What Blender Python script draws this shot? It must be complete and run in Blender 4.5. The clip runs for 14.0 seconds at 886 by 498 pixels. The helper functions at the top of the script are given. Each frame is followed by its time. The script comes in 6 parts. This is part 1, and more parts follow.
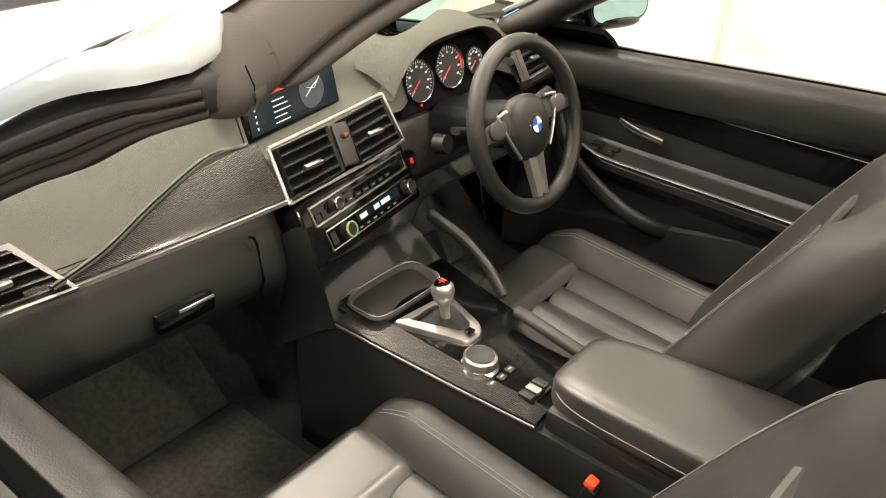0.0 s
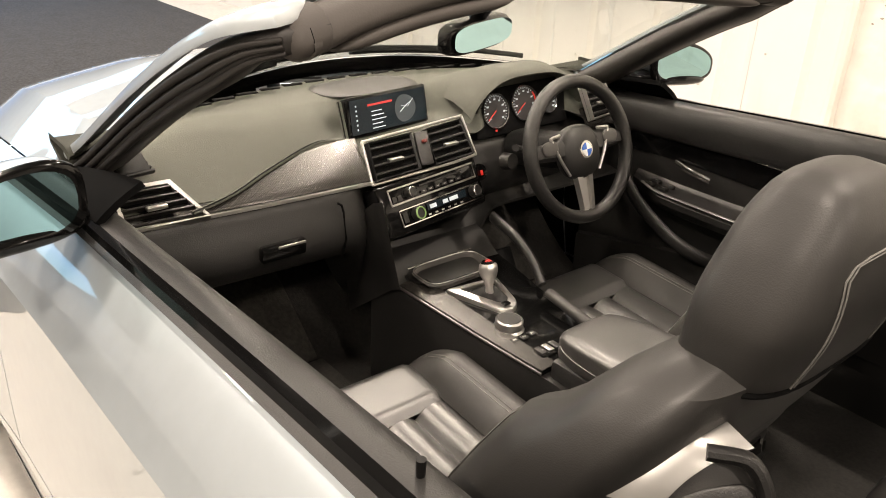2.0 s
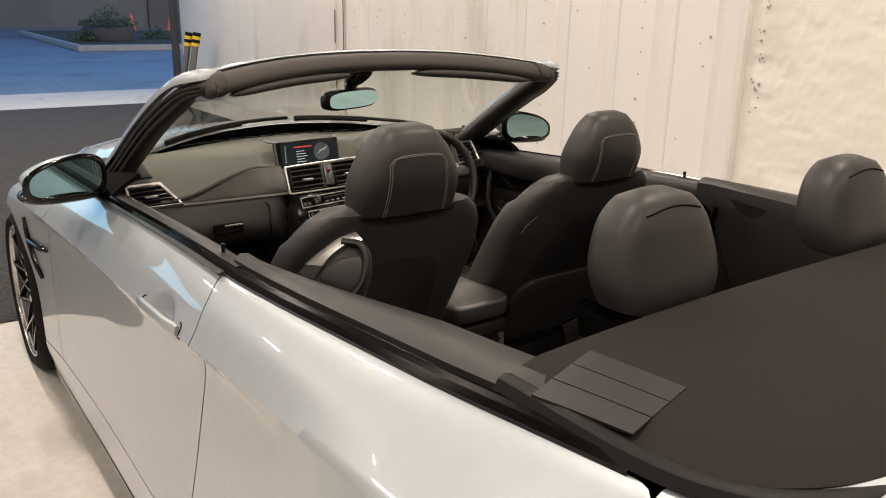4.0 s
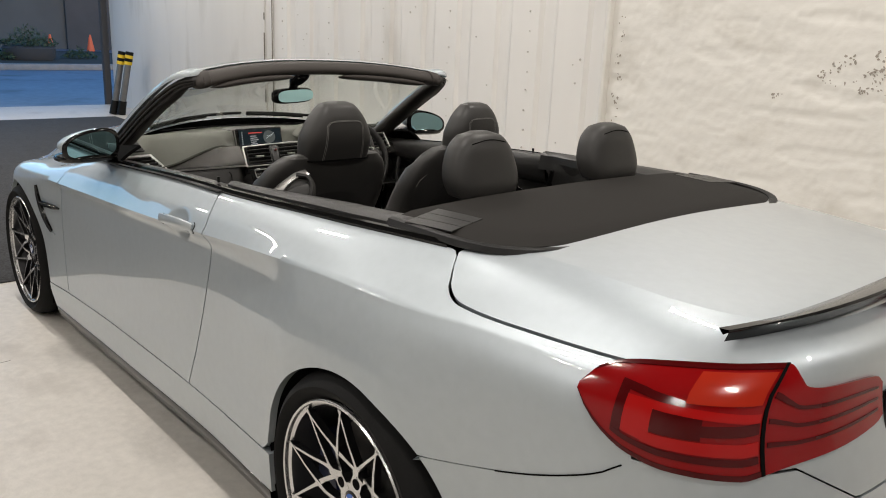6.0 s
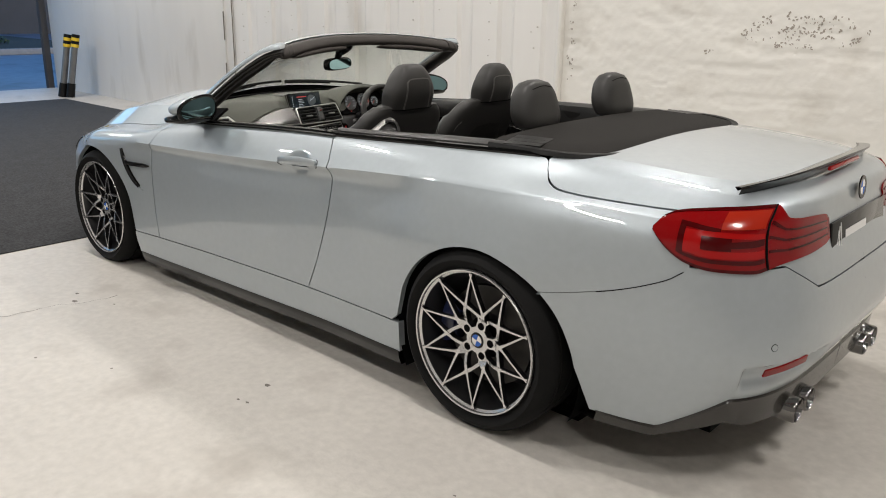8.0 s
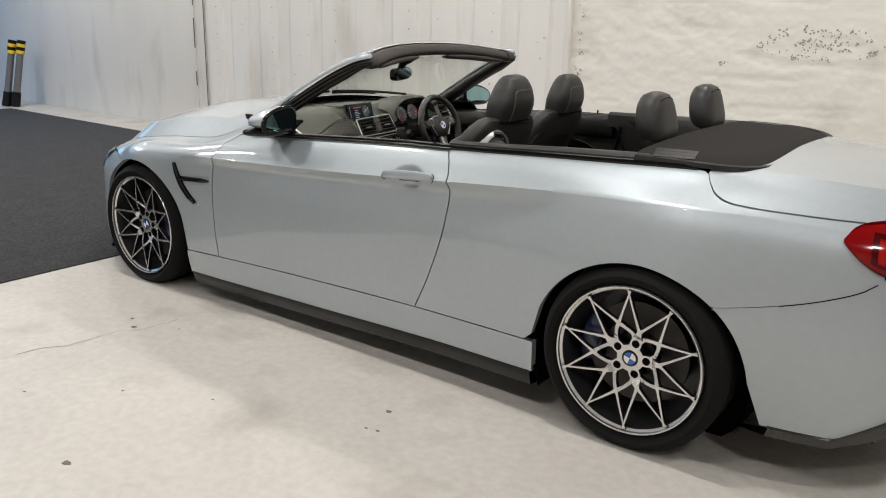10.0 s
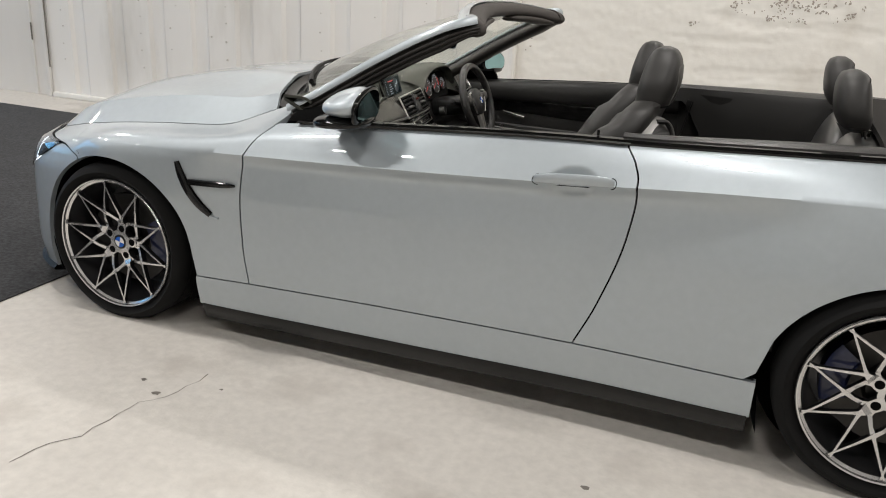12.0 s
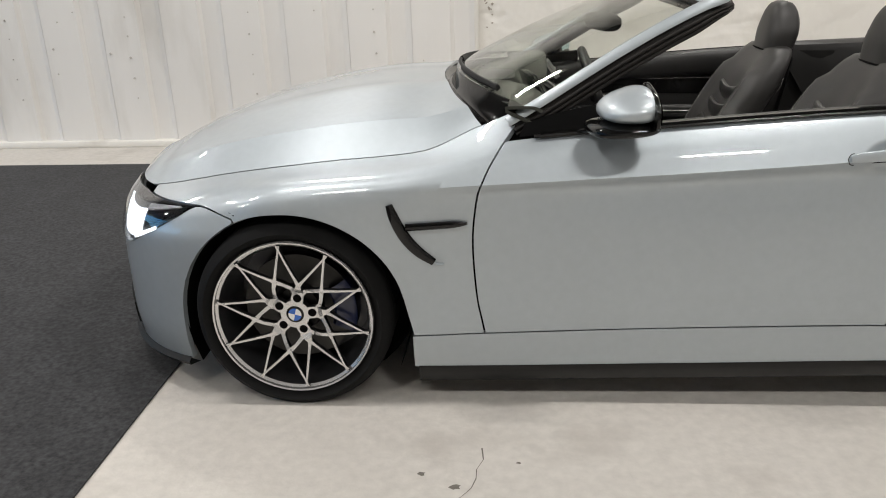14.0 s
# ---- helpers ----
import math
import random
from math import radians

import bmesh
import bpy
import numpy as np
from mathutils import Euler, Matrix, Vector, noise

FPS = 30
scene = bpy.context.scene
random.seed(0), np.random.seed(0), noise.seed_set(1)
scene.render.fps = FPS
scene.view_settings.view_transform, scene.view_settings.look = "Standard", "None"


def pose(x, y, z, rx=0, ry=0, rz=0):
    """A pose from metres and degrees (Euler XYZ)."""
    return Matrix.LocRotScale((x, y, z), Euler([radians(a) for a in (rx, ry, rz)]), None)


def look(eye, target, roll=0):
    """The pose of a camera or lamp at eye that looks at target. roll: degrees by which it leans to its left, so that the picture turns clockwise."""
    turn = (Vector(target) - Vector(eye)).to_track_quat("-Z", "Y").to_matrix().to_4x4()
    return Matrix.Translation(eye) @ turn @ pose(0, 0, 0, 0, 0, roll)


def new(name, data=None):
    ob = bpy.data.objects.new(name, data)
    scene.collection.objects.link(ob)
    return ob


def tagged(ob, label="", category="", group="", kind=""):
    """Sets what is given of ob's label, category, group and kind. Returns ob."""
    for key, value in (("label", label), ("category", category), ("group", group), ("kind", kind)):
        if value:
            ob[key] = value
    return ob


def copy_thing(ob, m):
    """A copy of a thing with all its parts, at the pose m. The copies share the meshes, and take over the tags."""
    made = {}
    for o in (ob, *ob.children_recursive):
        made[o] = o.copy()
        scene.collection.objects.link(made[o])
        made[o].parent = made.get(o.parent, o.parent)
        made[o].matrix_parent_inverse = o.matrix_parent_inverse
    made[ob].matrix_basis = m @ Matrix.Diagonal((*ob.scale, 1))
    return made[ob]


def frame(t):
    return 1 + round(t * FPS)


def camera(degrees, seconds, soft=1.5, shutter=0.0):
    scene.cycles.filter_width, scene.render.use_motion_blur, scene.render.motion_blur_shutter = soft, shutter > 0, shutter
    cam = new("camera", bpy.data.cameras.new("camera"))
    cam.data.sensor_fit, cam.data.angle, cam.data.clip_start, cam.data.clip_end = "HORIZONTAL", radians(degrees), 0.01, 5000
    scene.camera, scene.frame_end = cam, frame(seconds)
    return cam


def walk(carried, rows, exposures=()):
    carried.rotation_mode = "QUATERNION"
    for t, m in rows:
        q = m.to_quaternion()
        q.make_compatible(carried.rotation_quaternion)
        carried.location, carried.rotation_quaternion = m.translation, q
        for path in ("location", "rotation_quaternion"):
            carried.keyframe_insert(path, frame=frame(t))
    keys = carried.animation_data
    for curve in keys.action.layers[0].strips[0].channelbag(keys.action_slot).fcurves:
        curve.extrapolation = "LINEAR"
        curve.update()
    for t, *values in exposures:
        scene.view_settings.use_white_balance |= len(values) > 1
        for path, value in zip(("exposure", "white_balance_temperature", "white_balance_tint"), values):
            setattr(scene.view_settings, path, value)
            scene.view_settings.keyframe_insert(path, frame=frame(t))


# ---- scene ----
cam = camera(58.2, 14.0, soft=1.0)
PATH = [
    (0, (1.863, -0.935, 1.453), (0.814, 0.419, 0.42), 2.7),
    (0.5, (1.914, -0.866, 1.438), (0.756, 0.411, 0.425), 3.1),
    (1, (1.949, -0.858, 1.404), (0.667, 0.343, 0.448), 2.4),
    (1.5, (2.089, -0.966, 1.422), (0.747, 0.208, 0.516), 2.4),
    (2, (2.277, -1.092, 1.437), (0.894, 0.077, 0.586), 2.6),
    (2.5, (2.524, -1.119, 1.42), (1.065, 0.008, 0.645), 3.3),
    (3, (2.788, -1.155, 1.436), (1.257, -0.059, 0.761), 2.0),
    (3.5, (3.111, -1.276, 1.454), (1.57, -0.169, 0.82), 1.4),
    (4, (3.398, -1.3, 1.467), (1.851, -0.181, 0.872), 1.4),
    (4.2, (3.514, -1.293, 1.441), (1.970, -0.162, 0.858), 1.6),
    (6.3, (4.310, -2.028, 1.460), (2.880, -0.733, 0.931), 2.2),
    (6.5, (4.352, -2.131, 1.451), (2.929, -0.839, 0.899), 1.5),
    (7, (4.414, -2.420, 1.461), (3.041, -1.093, 0.865), 1.0),
    (7.2, (4.474, -2.509, 1.460), (3.120, -1.166, 0.858), 0.9),
    (9.3, (4.214, -3.288, 1.473), (3.011, -1.784, 0.934), 1.2),
    (9.5, (4.088, -3.283, 1.474), (2.878, -1.786, 0.93), 0.9),
    (10, (3.769, -3.319, 1.445), (2.643, -1.764, 0.885), 1.6),
    (10.5, (3.437, -3.345, 1.448), (2.498, -1.681, 0.856), 3.0),
    (11, (3.046, -3.272, 1.423), (2.177, -1.579, 0.807), 2.5),
    (11.5, (2.668, -3.255, 1.41), (1.849, -1.548, 0.766), 2.6),
    (12, (2.288, -3.256, 1.419), (1.626, -1.487, 0.762), 3.2),
    (12.5, (1.863, -3.191, 1.419), (1.259, -1.396, 0.777), 0.5),
    (13, (1.448, -3.241, 1.406), (0.969, -1.407, 0.768), -1.2),
    (13.5, (1.102, -3.281, 1.437), (0.798, -1.425, 0.757), -1.7),
    (14, (0.703, -3.209, 1.427), (0.538, -1.344, 0.724), -1.9),
]
walk(cam, [(t, look(eye, target, roll)) for t, eye, target, roll in PATH],
     exposures=[(0, 1.45, 7800, 12), (1, 1.42, 7800, 12), (2, 1.12, 7900, 15), (3, .68, 8000, 16), (4.2, .30, 7700, 16), (6.5, .12, 6750, 10), (14, .10, 6600, 10)])

# ---------------------------------------------------------------- light
world = bpy.data.worlds.new("dusk")
scene.world = world
world.use_nodes = True
wn = world.node_tree.nodes
sky = wn.new("ShaderNodeTexSky")
sky.sky_type, sky.sun_disc = 'NISHITA', False
sky.sun_elevation, sky.sun_rotation = radians(5.0), radians(90)
world.node_tree.links.new(sky.outputs[0], wn["Background"].inputs[0])
wn["Background"].inputs[1].default_value = 0.6
sky.ozone_density = 4.0


# ---------------------------------------------------------------- materials
def material(name, color, rough=0.5, metal=0.0, coat=0.0, var=0.0, scale=8.0, bump=0.0, bscale=200.0, fine=0.0,
             emit=None, power=0.0, spec=0.5, dirt=None, dscale=2.0, damount=0.0, coat_rough=0.04, streak=0.0):
    m = bpy.data.materials.new(name)
    m.use_nodes = True
    nt = m.node_tree
    b = nt.nodes["Principled BSDF"]
    b.inputs["Base Color"].default_value = (*color, 1)
    b.inputs["Roughness"].default_value = rough
    b.inputs["Metallic"].default_value = metal
    b.inputs["Coat Weight"].default_value = coat
    b.inputs["Coat Roughness"].default_value = coat_rough
    b.inputs["Specular IOR Level"].default_value = spec
    tc = nt.nodes.new("ShaderNodeTexCoord")

    def nz(s, detail=6.0):
        n = nt.nodes.new("ShaderNodeTexNoise")
        n.inputs["Scale"].default_value, n.inputs["Detail"].default_value = s, detail
        if streak:
            mp = nt.nodes.new("ShaderNodeMapping")
            mp.inputs["Scale"].default_value = (1, 1, streak)
            nt.links.new(tc.outputs["Object"], mp.inputs[0])
            nt.links.new(mp.outputs[0], n.inputs["Vector"])
        else:
            nt.links.new(tc.outputs["Object"], n.inputs["Vector"])
        return n.outputs["Fac"]
    col = None
    if var or fine or damount:
        mix = nt.nodes.new("ShaderNodeMix")
        mix.data_type = 'RGBA'
        mix.inputs[6].default_value = (*[c * (1 - var) for c in color], 1)
        mix.inputs[7].default_value = (*[min(1, c * (1 + var)) for c in color], 1)
        nt.links.new(nz(scale), mix.inputs[0])
        col = mix.outputs[2]
        if fine:
            mx = nt.nodes.new("ShaderNodeMix")
            mx.data_type, mx.blend_type = 'RGBA', 'MULTIPLY'
            rp = nt.nodes.new("ShaderNodeMapRange")
            rp.inputs[1].default_value, rp.inputs[2].default_value = 0.3, 0.7
            rp.inputs[3].default_value, rp.inputs[4].default_value = 1 - fine, 1.0
            nt.links.new(nz(scale * 12, 3), rp.inputs[0])
            mx.inputs[0].default_value = 1
            nt.links.new(col, mx.inputs[6])
            nt.links.new(rp.outputs[0], mx.inputs[7])
            col = mx.outputs[2]
        if damount:
            mx = nt.nodes.new("ShaderNodeMix")
            mx.data_type = 'RGBA'
            rp = nt.nodes.new("ShaderNodeMapRange")
            rp.inputs[1].default_value, rp.inputs[2].default_value = 0.56, 0.78
            rp.inputs[3].default_value, rp.inputs[4].default_value = 0.0, damount
            nt.links.new(nz(dscale, 9), rp.inputs[0])
            nt.links.new(rp.outputs[0], mx.inputs[0])
            nt.links.new(col, mx.inputs[6])
            mx.inputs[7].default_value = (*dirt, 1)
            col = mx.outputs[2]
        nt.links.new(col, b.inputs["Base Color"])
    if bump:
        bp = nt.nodes.new("ShaderNodeBump")
        bp.inputs["Strength"].default_value, bp.inputs["Distance"].default_value = bump, 0.002
        nt.links.new(nz(bscale, 4), bp.inputs["Height"])
        nt.links.new(bp.outputs[0], b.inputs["Normal"])
    if emit:
        b.inputs["Emission Color"].default_value = (*emit, 1)
        b.inputs["Emission Strength"].default_value = power
    return m


def weave(name, dark, light, scale, rough=0.25, coat=0.6):
    """Diagonal twill of woven carbon fibre under clear lacquer."""
    m = material(name, dark, rough, 0.3, coat)
    nt = m.node_tree
    b = nt.nodes["Principled BSDF"]
    tc = nt.nodes.new("ShaderNodeTexCoord")
    mp = nt.nodes.new("ShaderNodeMapping")
    mp.inputs["Rotation"].default_value = (0.75, 0.0, 0.0)
    wv = nt.nodes.new("ShaderNodeTexWave")
    wv.bands_direction = 'Z'
    wv.inputs["Scale"].default_value, wv.inputs["Distortion"].default_value = scale, 0.0
    mix = nt.nodes.new("ShaderNodeMix")
    mix.data_type = 'RGBA'
    mix.inputs[6].default_value, mix.inputs[7].default_value = (*dark, 1), (*light, 1)
    nt.links.new(tc.outputs["Object"], mp.inputs[0])
    nt.links.new(mp.outputs[0], wv.inputs[0])
    nt.links.new(wv.outputs["Fac"], mix.inputs[0])
    nt.links.new(mix.outputs[2], b.inputs["Base Color"])
    return m


def glass_material(name, tint, rough=0.0):
    m = material(name, tint, rough)
    b = m.node_tree.nodes["Principled BSDF"]
    b.inputs["Transmission Weight"].default_value = 1.0
    b.inputs["IOR"].default_value = 1.45
    return m


PAINT = material("silver_blue_metallic_paint", (0.437, 0.483, 0.512), 0.46, 0.55, 1.0, var=0.02, scale=3, fine=0.04, coat_rough=0.010)
PAINT.node_tree.nodes["Principled BSDF"].inputs["Coat IOR"].default_value = 1.55
GAP = material("dark_gap", (0.0015, 0.0015, 0.0015), 0.9, spec=0.1)
BLACK = material("satin_black_plastic", (0.006, 0.006, 0.006), 0.45, spec=0.2, bump=0.15, bscale=900)
GLOSS = material("gloss_black", (0.003, 0.003, 0.003), 0.10, spec=0.35, coat=0.1)
RUBBER = material("black_rubber", (0.054, 0.048, 0.044), 0.6, spec=0.25, bump=0.2, bscale=300, var=0.15)
TYRE = material("tyre_rubber", (0.0055, 0.0055, 0.0055), 0.8, spec=0.2, bump=0.3, bscale=150, var=0.2, scale=20)
LEATHER = material("black_leather", (0.023, 0.0219, 0.0206), 0.50, spec=0.40, coat=0.10, coat_rough=0.3, bump=0.16, bscale=650, var=0.12, scale=6)
TRIM = material("black_soft_door_trim", (0.0115, 0.0111, 0.0105), 0.42, spec=0.50, bump=0.25, bscale=450, var=0.1)
LEATHER_B = material("black_leather_smooth", (0.022, 0.0211, 0.0199), 0.38, spec=0.8, coat=0.5, coat_rough=0.32, bump=0.15, bscale=650, var=0.12, scale=5)
DASHTOP = material("dark_grained_dash", (0.050, 0.0515, 0.044), 0.72, spec=0.12, bump=0.4, bscale=600, var=0.06, scale=5)
PLASTIC = material("black_grained_plastic", (0.011, 0.0105, 0.010), 0.42, spec=0.5, bump=0.3, bscale=500, var=0.1)
CARPETIN = material("black_carpet_mat", (0.026, 0.0245, 0.0225), 0.95, bump=0.9, bscale=260, var=0.35, scale=9, fine=0.5)
MAT = material("worn_grey_mat", (0.060, 0.056, 0.050), 0.95, bump=0.9, bscale=260, var=0.45, scale=7, fine=0.5)
CHROME = material("satin_chrome", (0.72, 0.71, 0.69), 0.16, 1.0, var=0.04)
DARKCHROME = material("dark_chrome", (0.20, 0.195, 0.19), 0.14, 1.0)
ALU = material("brushed_aluminium", (0.62, 0.61, 0.59), 0.3, 1.0, var=0.06, scale=30)
RIMFACE = material("machined_alloy", (0.72, 0.715, 0.71), 0.27, 0.9, var=0.05, scale=30)
RIMDARK = material("dark_grey_alloy", (0.014, 0.014, 0.015), 0.4, 0.3, spec=0.3)
RIMBARREL = material("grey_lacquered_barrel", (0.055, 0.055, 0.058), 0.30, 0.6, coat=0.4)
DISC = material("steel_brake_disc", (0.060, 0.058, 0.056), 0.42, 1.0, var=0.2, scale=25)
BLUE = material("blue_caliper", (0.006, 0.011, 0.05), 0.35, coat=0.5)
BLUE2 = material("badge_blue", (0.02, 0.12, 0.5), 0.25, coat=0.6)
WHITE2 = material("badge_white", (0.8, 0.8, 0.8), 0.3, coat=0.5)
CARBON = weave("carbon_fibre_trim", (0.010, 0.0095, 0.009), (0.050, 0.046, 0.041), 120)
SOFTTOP = material("black_cover_vinyl", (0.022, 0.0205, 0.019), 0.78, spec=0.10, bump=0.3, bscale=500, var=0.08, scale=3)
STITCH = material("grey_stitching", (0.15, 0.146, 0.138), 0.8)
SEAL = material("dark_brown_seal", (0.019, 0.017, 0.0158), 0.5, spec=0.25, bump=0.15, bscale=300)
REFLECTOR = material("pale_lamp_reflector", (0.62, 0.64, 0.66), 0.35, spec=0.3)
LAMPINNER = material("grey_lamp_housing", (0.10, 0.105, 0.11), 0.4, spec=0.3)
GREYP = material("grey_grained_plastic", (0.075, 0.072, 0.068), 0.5, spec=0.3, bump=0.3, bscale=500)
SATIN = material("satin_silver_trim", (0.55, 0.54, 0.52), 0.32, 0.9, var=0.04, scale=20)
LEVER = material("grey_satin_lever", (0.36, 0.355, 0.34), 0.36, 0.8, var=0.06, scale=30)
REDGLASS = material("red_lamp_lens", (0.21, 0.003, 0.004), 0.12, spec=0.3, coat=0.3, var=0.1, scale=10)
REDDARK = material("dark_red_lamp", (0.060, 0.0015, 0.002), 0.12, spec=0.3, coat=0.3)
REDBAR = material("red_light_bar", (0.30, 0.005, 0.005), 0.1, spec=0.3, coat=0.3, emit=(1, 0.03, 0.02), power=0.03)
AMBER = material("orange_lamp", (0.34, 0.020, 0.008), 0.15, spec=0.3, coat=0.3)
REDBTN = material("red_button", (0.10, 0.010, 0.008), 0.4)
GLASS = glass_material("windscreen_glass", (0.89, 0.915, 0.87))
LAMPGLASS = glass_material("lamp_glass", (0.97, 0.98, 1.0))
MIRROR = material("blue_tinted_mirror", (0.36, 0.60, 0.64), 0.02, 1.0)
DRL = material("headlamp_light", (0.9, 0.95, 1), 0.3, emit=(0.9, 0.95, 1.0), power=1.7)
SCREEN = material("display_glass", (0.004, 0.007, 0.010), 0.2, spec=0.2, emit=(0.02, 0.05, 0.065), power=0.06)
LIT_W = material("lit_white", (0.30, 0.33, 0.36), 0.5, emit=(0.75, 0.9, 1.0), power=0.16)
LIT_R = material("lit_red", (0.30, 0.012, 0.012), 0.5, emit=(1.0, 0.05, 0.035), power=0.16)
LIT_G = material("lit_green", (0.16, 0.26, 0.10), 0.5, emit=(0.4, 0.8, 0.2), power=0.03)


# ---------------------------------------------------------------- mesh helpers
def pchip(keys):
    """A smooth monotone curve through (x, y) keys, as a fast function."""
    xs, ys = np.array([k[0] for k in keys], float), np.array([k[1] for k in keys], float)
    h, d = np.diff(xs), np.diff(ys) / np.diff(xs)
    m = np.zeros(len(xs))
    m[0], m[-1] = d[0], d[-1]
    for i in range(1, len(xs) - 1):
        if d[i - 1] * d[i] > 0:
            w1, w2 = 2 * h[i] + h[i - 1], h[i] + 2 * h[i - 1]
            m[i] = (w1 + w2) / (w1 / d[i - 1] + w2 / d[i])
    tx = np.linspace(xs[0], xs[-1], 600)
    i = np.clip(np.searchsorted(xs, tx) - 1, 0, len(h) - 1)
    s = (tx - xs[i]) / h[i]
    ty = (ys[i] * (1 + 2 * s) * (1 - s) ** 2 + m[i] * h[i] * s * (1 - s) ** 2
          + ys[i + 1] * s * s * (3 - 2 * s) + m[i + 1] * h[i] * s * s * (s - 1))
    return lambda x: float(np.interp(x, tx, ty))


def part(name, bm, mats, parent, label="", sharp=38, flat=False):
    """Links a bmesh as one mesh object under a thing or a part."""
    me = bpy.data.meshes.new(name)
    bmesh.ops.recalc_face_normals(bm, faces=bm.faces)
    bm.to_mesh(me)
    bm.free()
    for m in (mats if isinstance(mats, (list, tuple)) else [mats]):
        me.materials.append(m)
    if not flat:
        me.shade_smooth()
        me.set_sharp_from_angle(angle=radians(sharp))
    ob = new(name, me)
    ob.parent = parent
    if label:
        ob["label"] = label
    return ob


def empty(name, parent=None, at=None):
    ob = new(name)
    ob.empty_display_size = 0.1
    ob.parent = parent
    if at is not None:
        ob.matrix_basis = at
    return ob


def bm_grid(P, bm=None, mat=0, wrap_u=False, wrap_v=False, cap=False):
    bm = bm or bmesh.new()
    n, k = len(P), len(P[0])
    vs = [[bm.verts.new(p) for p in row] for row in P]
    for i in range(n if wrap_u else n - 1):
        for j in range(k if wrap_v else k - 1):
            q = [vs[i][j], vs[(i + 1) % n][j], vs[(i + 1) % n][(j + 1) % k], vs[i][(j + 1) % k]]
            f = bm.faces.new(q)
            f.material_index = mat
    if cap:
        for row in ((vs[0], vs[-1]) if wrap_v else ()):
            f = bm.faces.new(row)
            f.material_index = mat
    return bm


def bm_sheet(P, depth, bm=None, mat=0, inward=None):
    """A grid of points as a shell with its edges folded in by depth, along the mean normal of each border point."""
    bm = bm or bmesh.new()
    A = np.array(P, float)
    du, dv = np.gradient(A, axis=0), np.gradient(A, axis=1)
    N = np.cross(du, dv)
    N /= np.maximum(np.linalg.norm(N, axis=2, keepdims=True), 1e-9)
    if inward is not None:
        sg = np.sign((N * (np.array(inward) - A)).sum(axis=2).mean())
        N *= sg
    vs = [[bm.verts.new(p) for p in row] for row in A]
    n, k = A.shape[:2]
    for i in range(n - 1):
        for j in range(k - 1):
            f = bm.faces.new((vs[i][j], vs[i + 1][j], vs[i + 1][j + 1], vs[i][j + 1]))
            f.material_index = mat
    ring = [(i, 0) for i in range(n)] + [(n - 1, j) for j in range(1, k)] + [(i, k - 1) for i in range(n - 2, -1, -1)] + [(0, j) for j in range(k - 2, 0, -1)]
    inner = [bm.verts.new(A[i, j] + N[i, j] * depth) for i, j in ring]
    for a in range(len(ring)):
        b = (a + 1) % len(ring)
        f = bm.faces.new((vs[ring[a][0]][ring[a][1]], vs[ring[b][0]][ring[b][1]], inner[b], inner[a]))
        f.material_index = mat
    return bm


def bm_slab(P, depth, bm=None, mat=0):
    """A closed sheet of even thickness, with both faces."""
    bm = bm or bmesh.new()
    A = np.array(P, float)
    N = np.cross(np.gradient(A, axis=0), np.gradient(A, axis=1))
    N /= np.maximum(np.linalg.norm(N, axis=2, keepdims=True), 1e-9)
    n, k = A.shape[:2]
    top = [[bm.verts.new(p) for p in row] for row in A]
    low = [[bm.verts.new(p) for p in row] for row in A + N * depth]
    for i in range(n - 1):
        for j in range(k - 1):
            bm.faces.new((top[i][j], top[i + 1][j], top[i + 1][j + 1], top[i][j + 1]))
            bm.faces.new((low[i][j], low[i][j + 1], low[i + 1][j + 1], low[i + 1][j]))
    ring = [(i, 0) for i in range(n)] + [(n - 1, j) for j in range(1, k)] + [(i, k - 1) for i in range(n - 2, -1, -1)] + [(0, j) for j in range(k - 2, 0, -1)]
    for a in range(len(ring)):
        (i, j), (p, q) = ring[a], ring[(a + 1) % len(ring)]
        bm.faces.new((top[i][j], low[i][j], low[p][q], top[p][q]))
    for f in bm.faces:
        f.material_index = mat
    return bm


def bm_box(c, s, bev=0.0, rot=None, bm=None, mat=0, seg=2):
    out = bm or bmesh.new()
    t = bmesh.new()
    bmesh.ops.create_cube(t, size=1)
    bmesh.ops.scale(t, vec=s, verts=t.verts)
    if bev:
        bmesh.ops.bevel(t, geom=t.edges[:], offset=bev, segments=seg, affect='EDGES', profile=0.5)
    m = Matrix.Translation(c)
    if rot is not None:
        m = m @ Euler([radians(a) for a in rot]).to_matrix().to_4x4()
    bmesh.ops.transform(t, matrix=m, verts=t.verts)
    return join(out, t, mat)


def join(out, t, mat=0):
    mp = {}
    for v in t.verts:
        mp[v] = out.verts.new(v.co)
    for f in t.faces:
        try:
            g = out.faces.new([mp[v] for v in f.verts])
            g.material_index = mat
        except ValueError:
            pass
    t.free()
    return out


def bm_cyl(p0, p1, r0, r1=None, seg=20, bm=None, mat=0):
    r1 = r0 if r1 is None else r1
    p0, p1 = Vector(p0), Vector(p1)
    q = (p1 - p0).to_track_quat('Z', 'Y')
    rows = []
    for p, r in ((p0, r0), (p1, r1)):
        rows.append([p + q @ Vector((r * math.cos(a), r * math.sin(a), 0)) for a in np.linspace(0, 2 * math.pi, seg, endpoint=False)])
    return bm_grid(rows, bm, mat, wrap_v=True, cap=True)


def bm_lathe(prof, m, seg=48, bm=None, mat=0):
    """prof: (radius, height) pairs round the local z axis of m."""
    rows = [[m @ Vector((r * math.cos(a), r * math.sin(a), h)) for a in np.linspace(0, 2 * math.pi, seg, endpoint=False)] for r, h in prof]
    return bm_grid(rows, bm, mat, wrap_v=True)


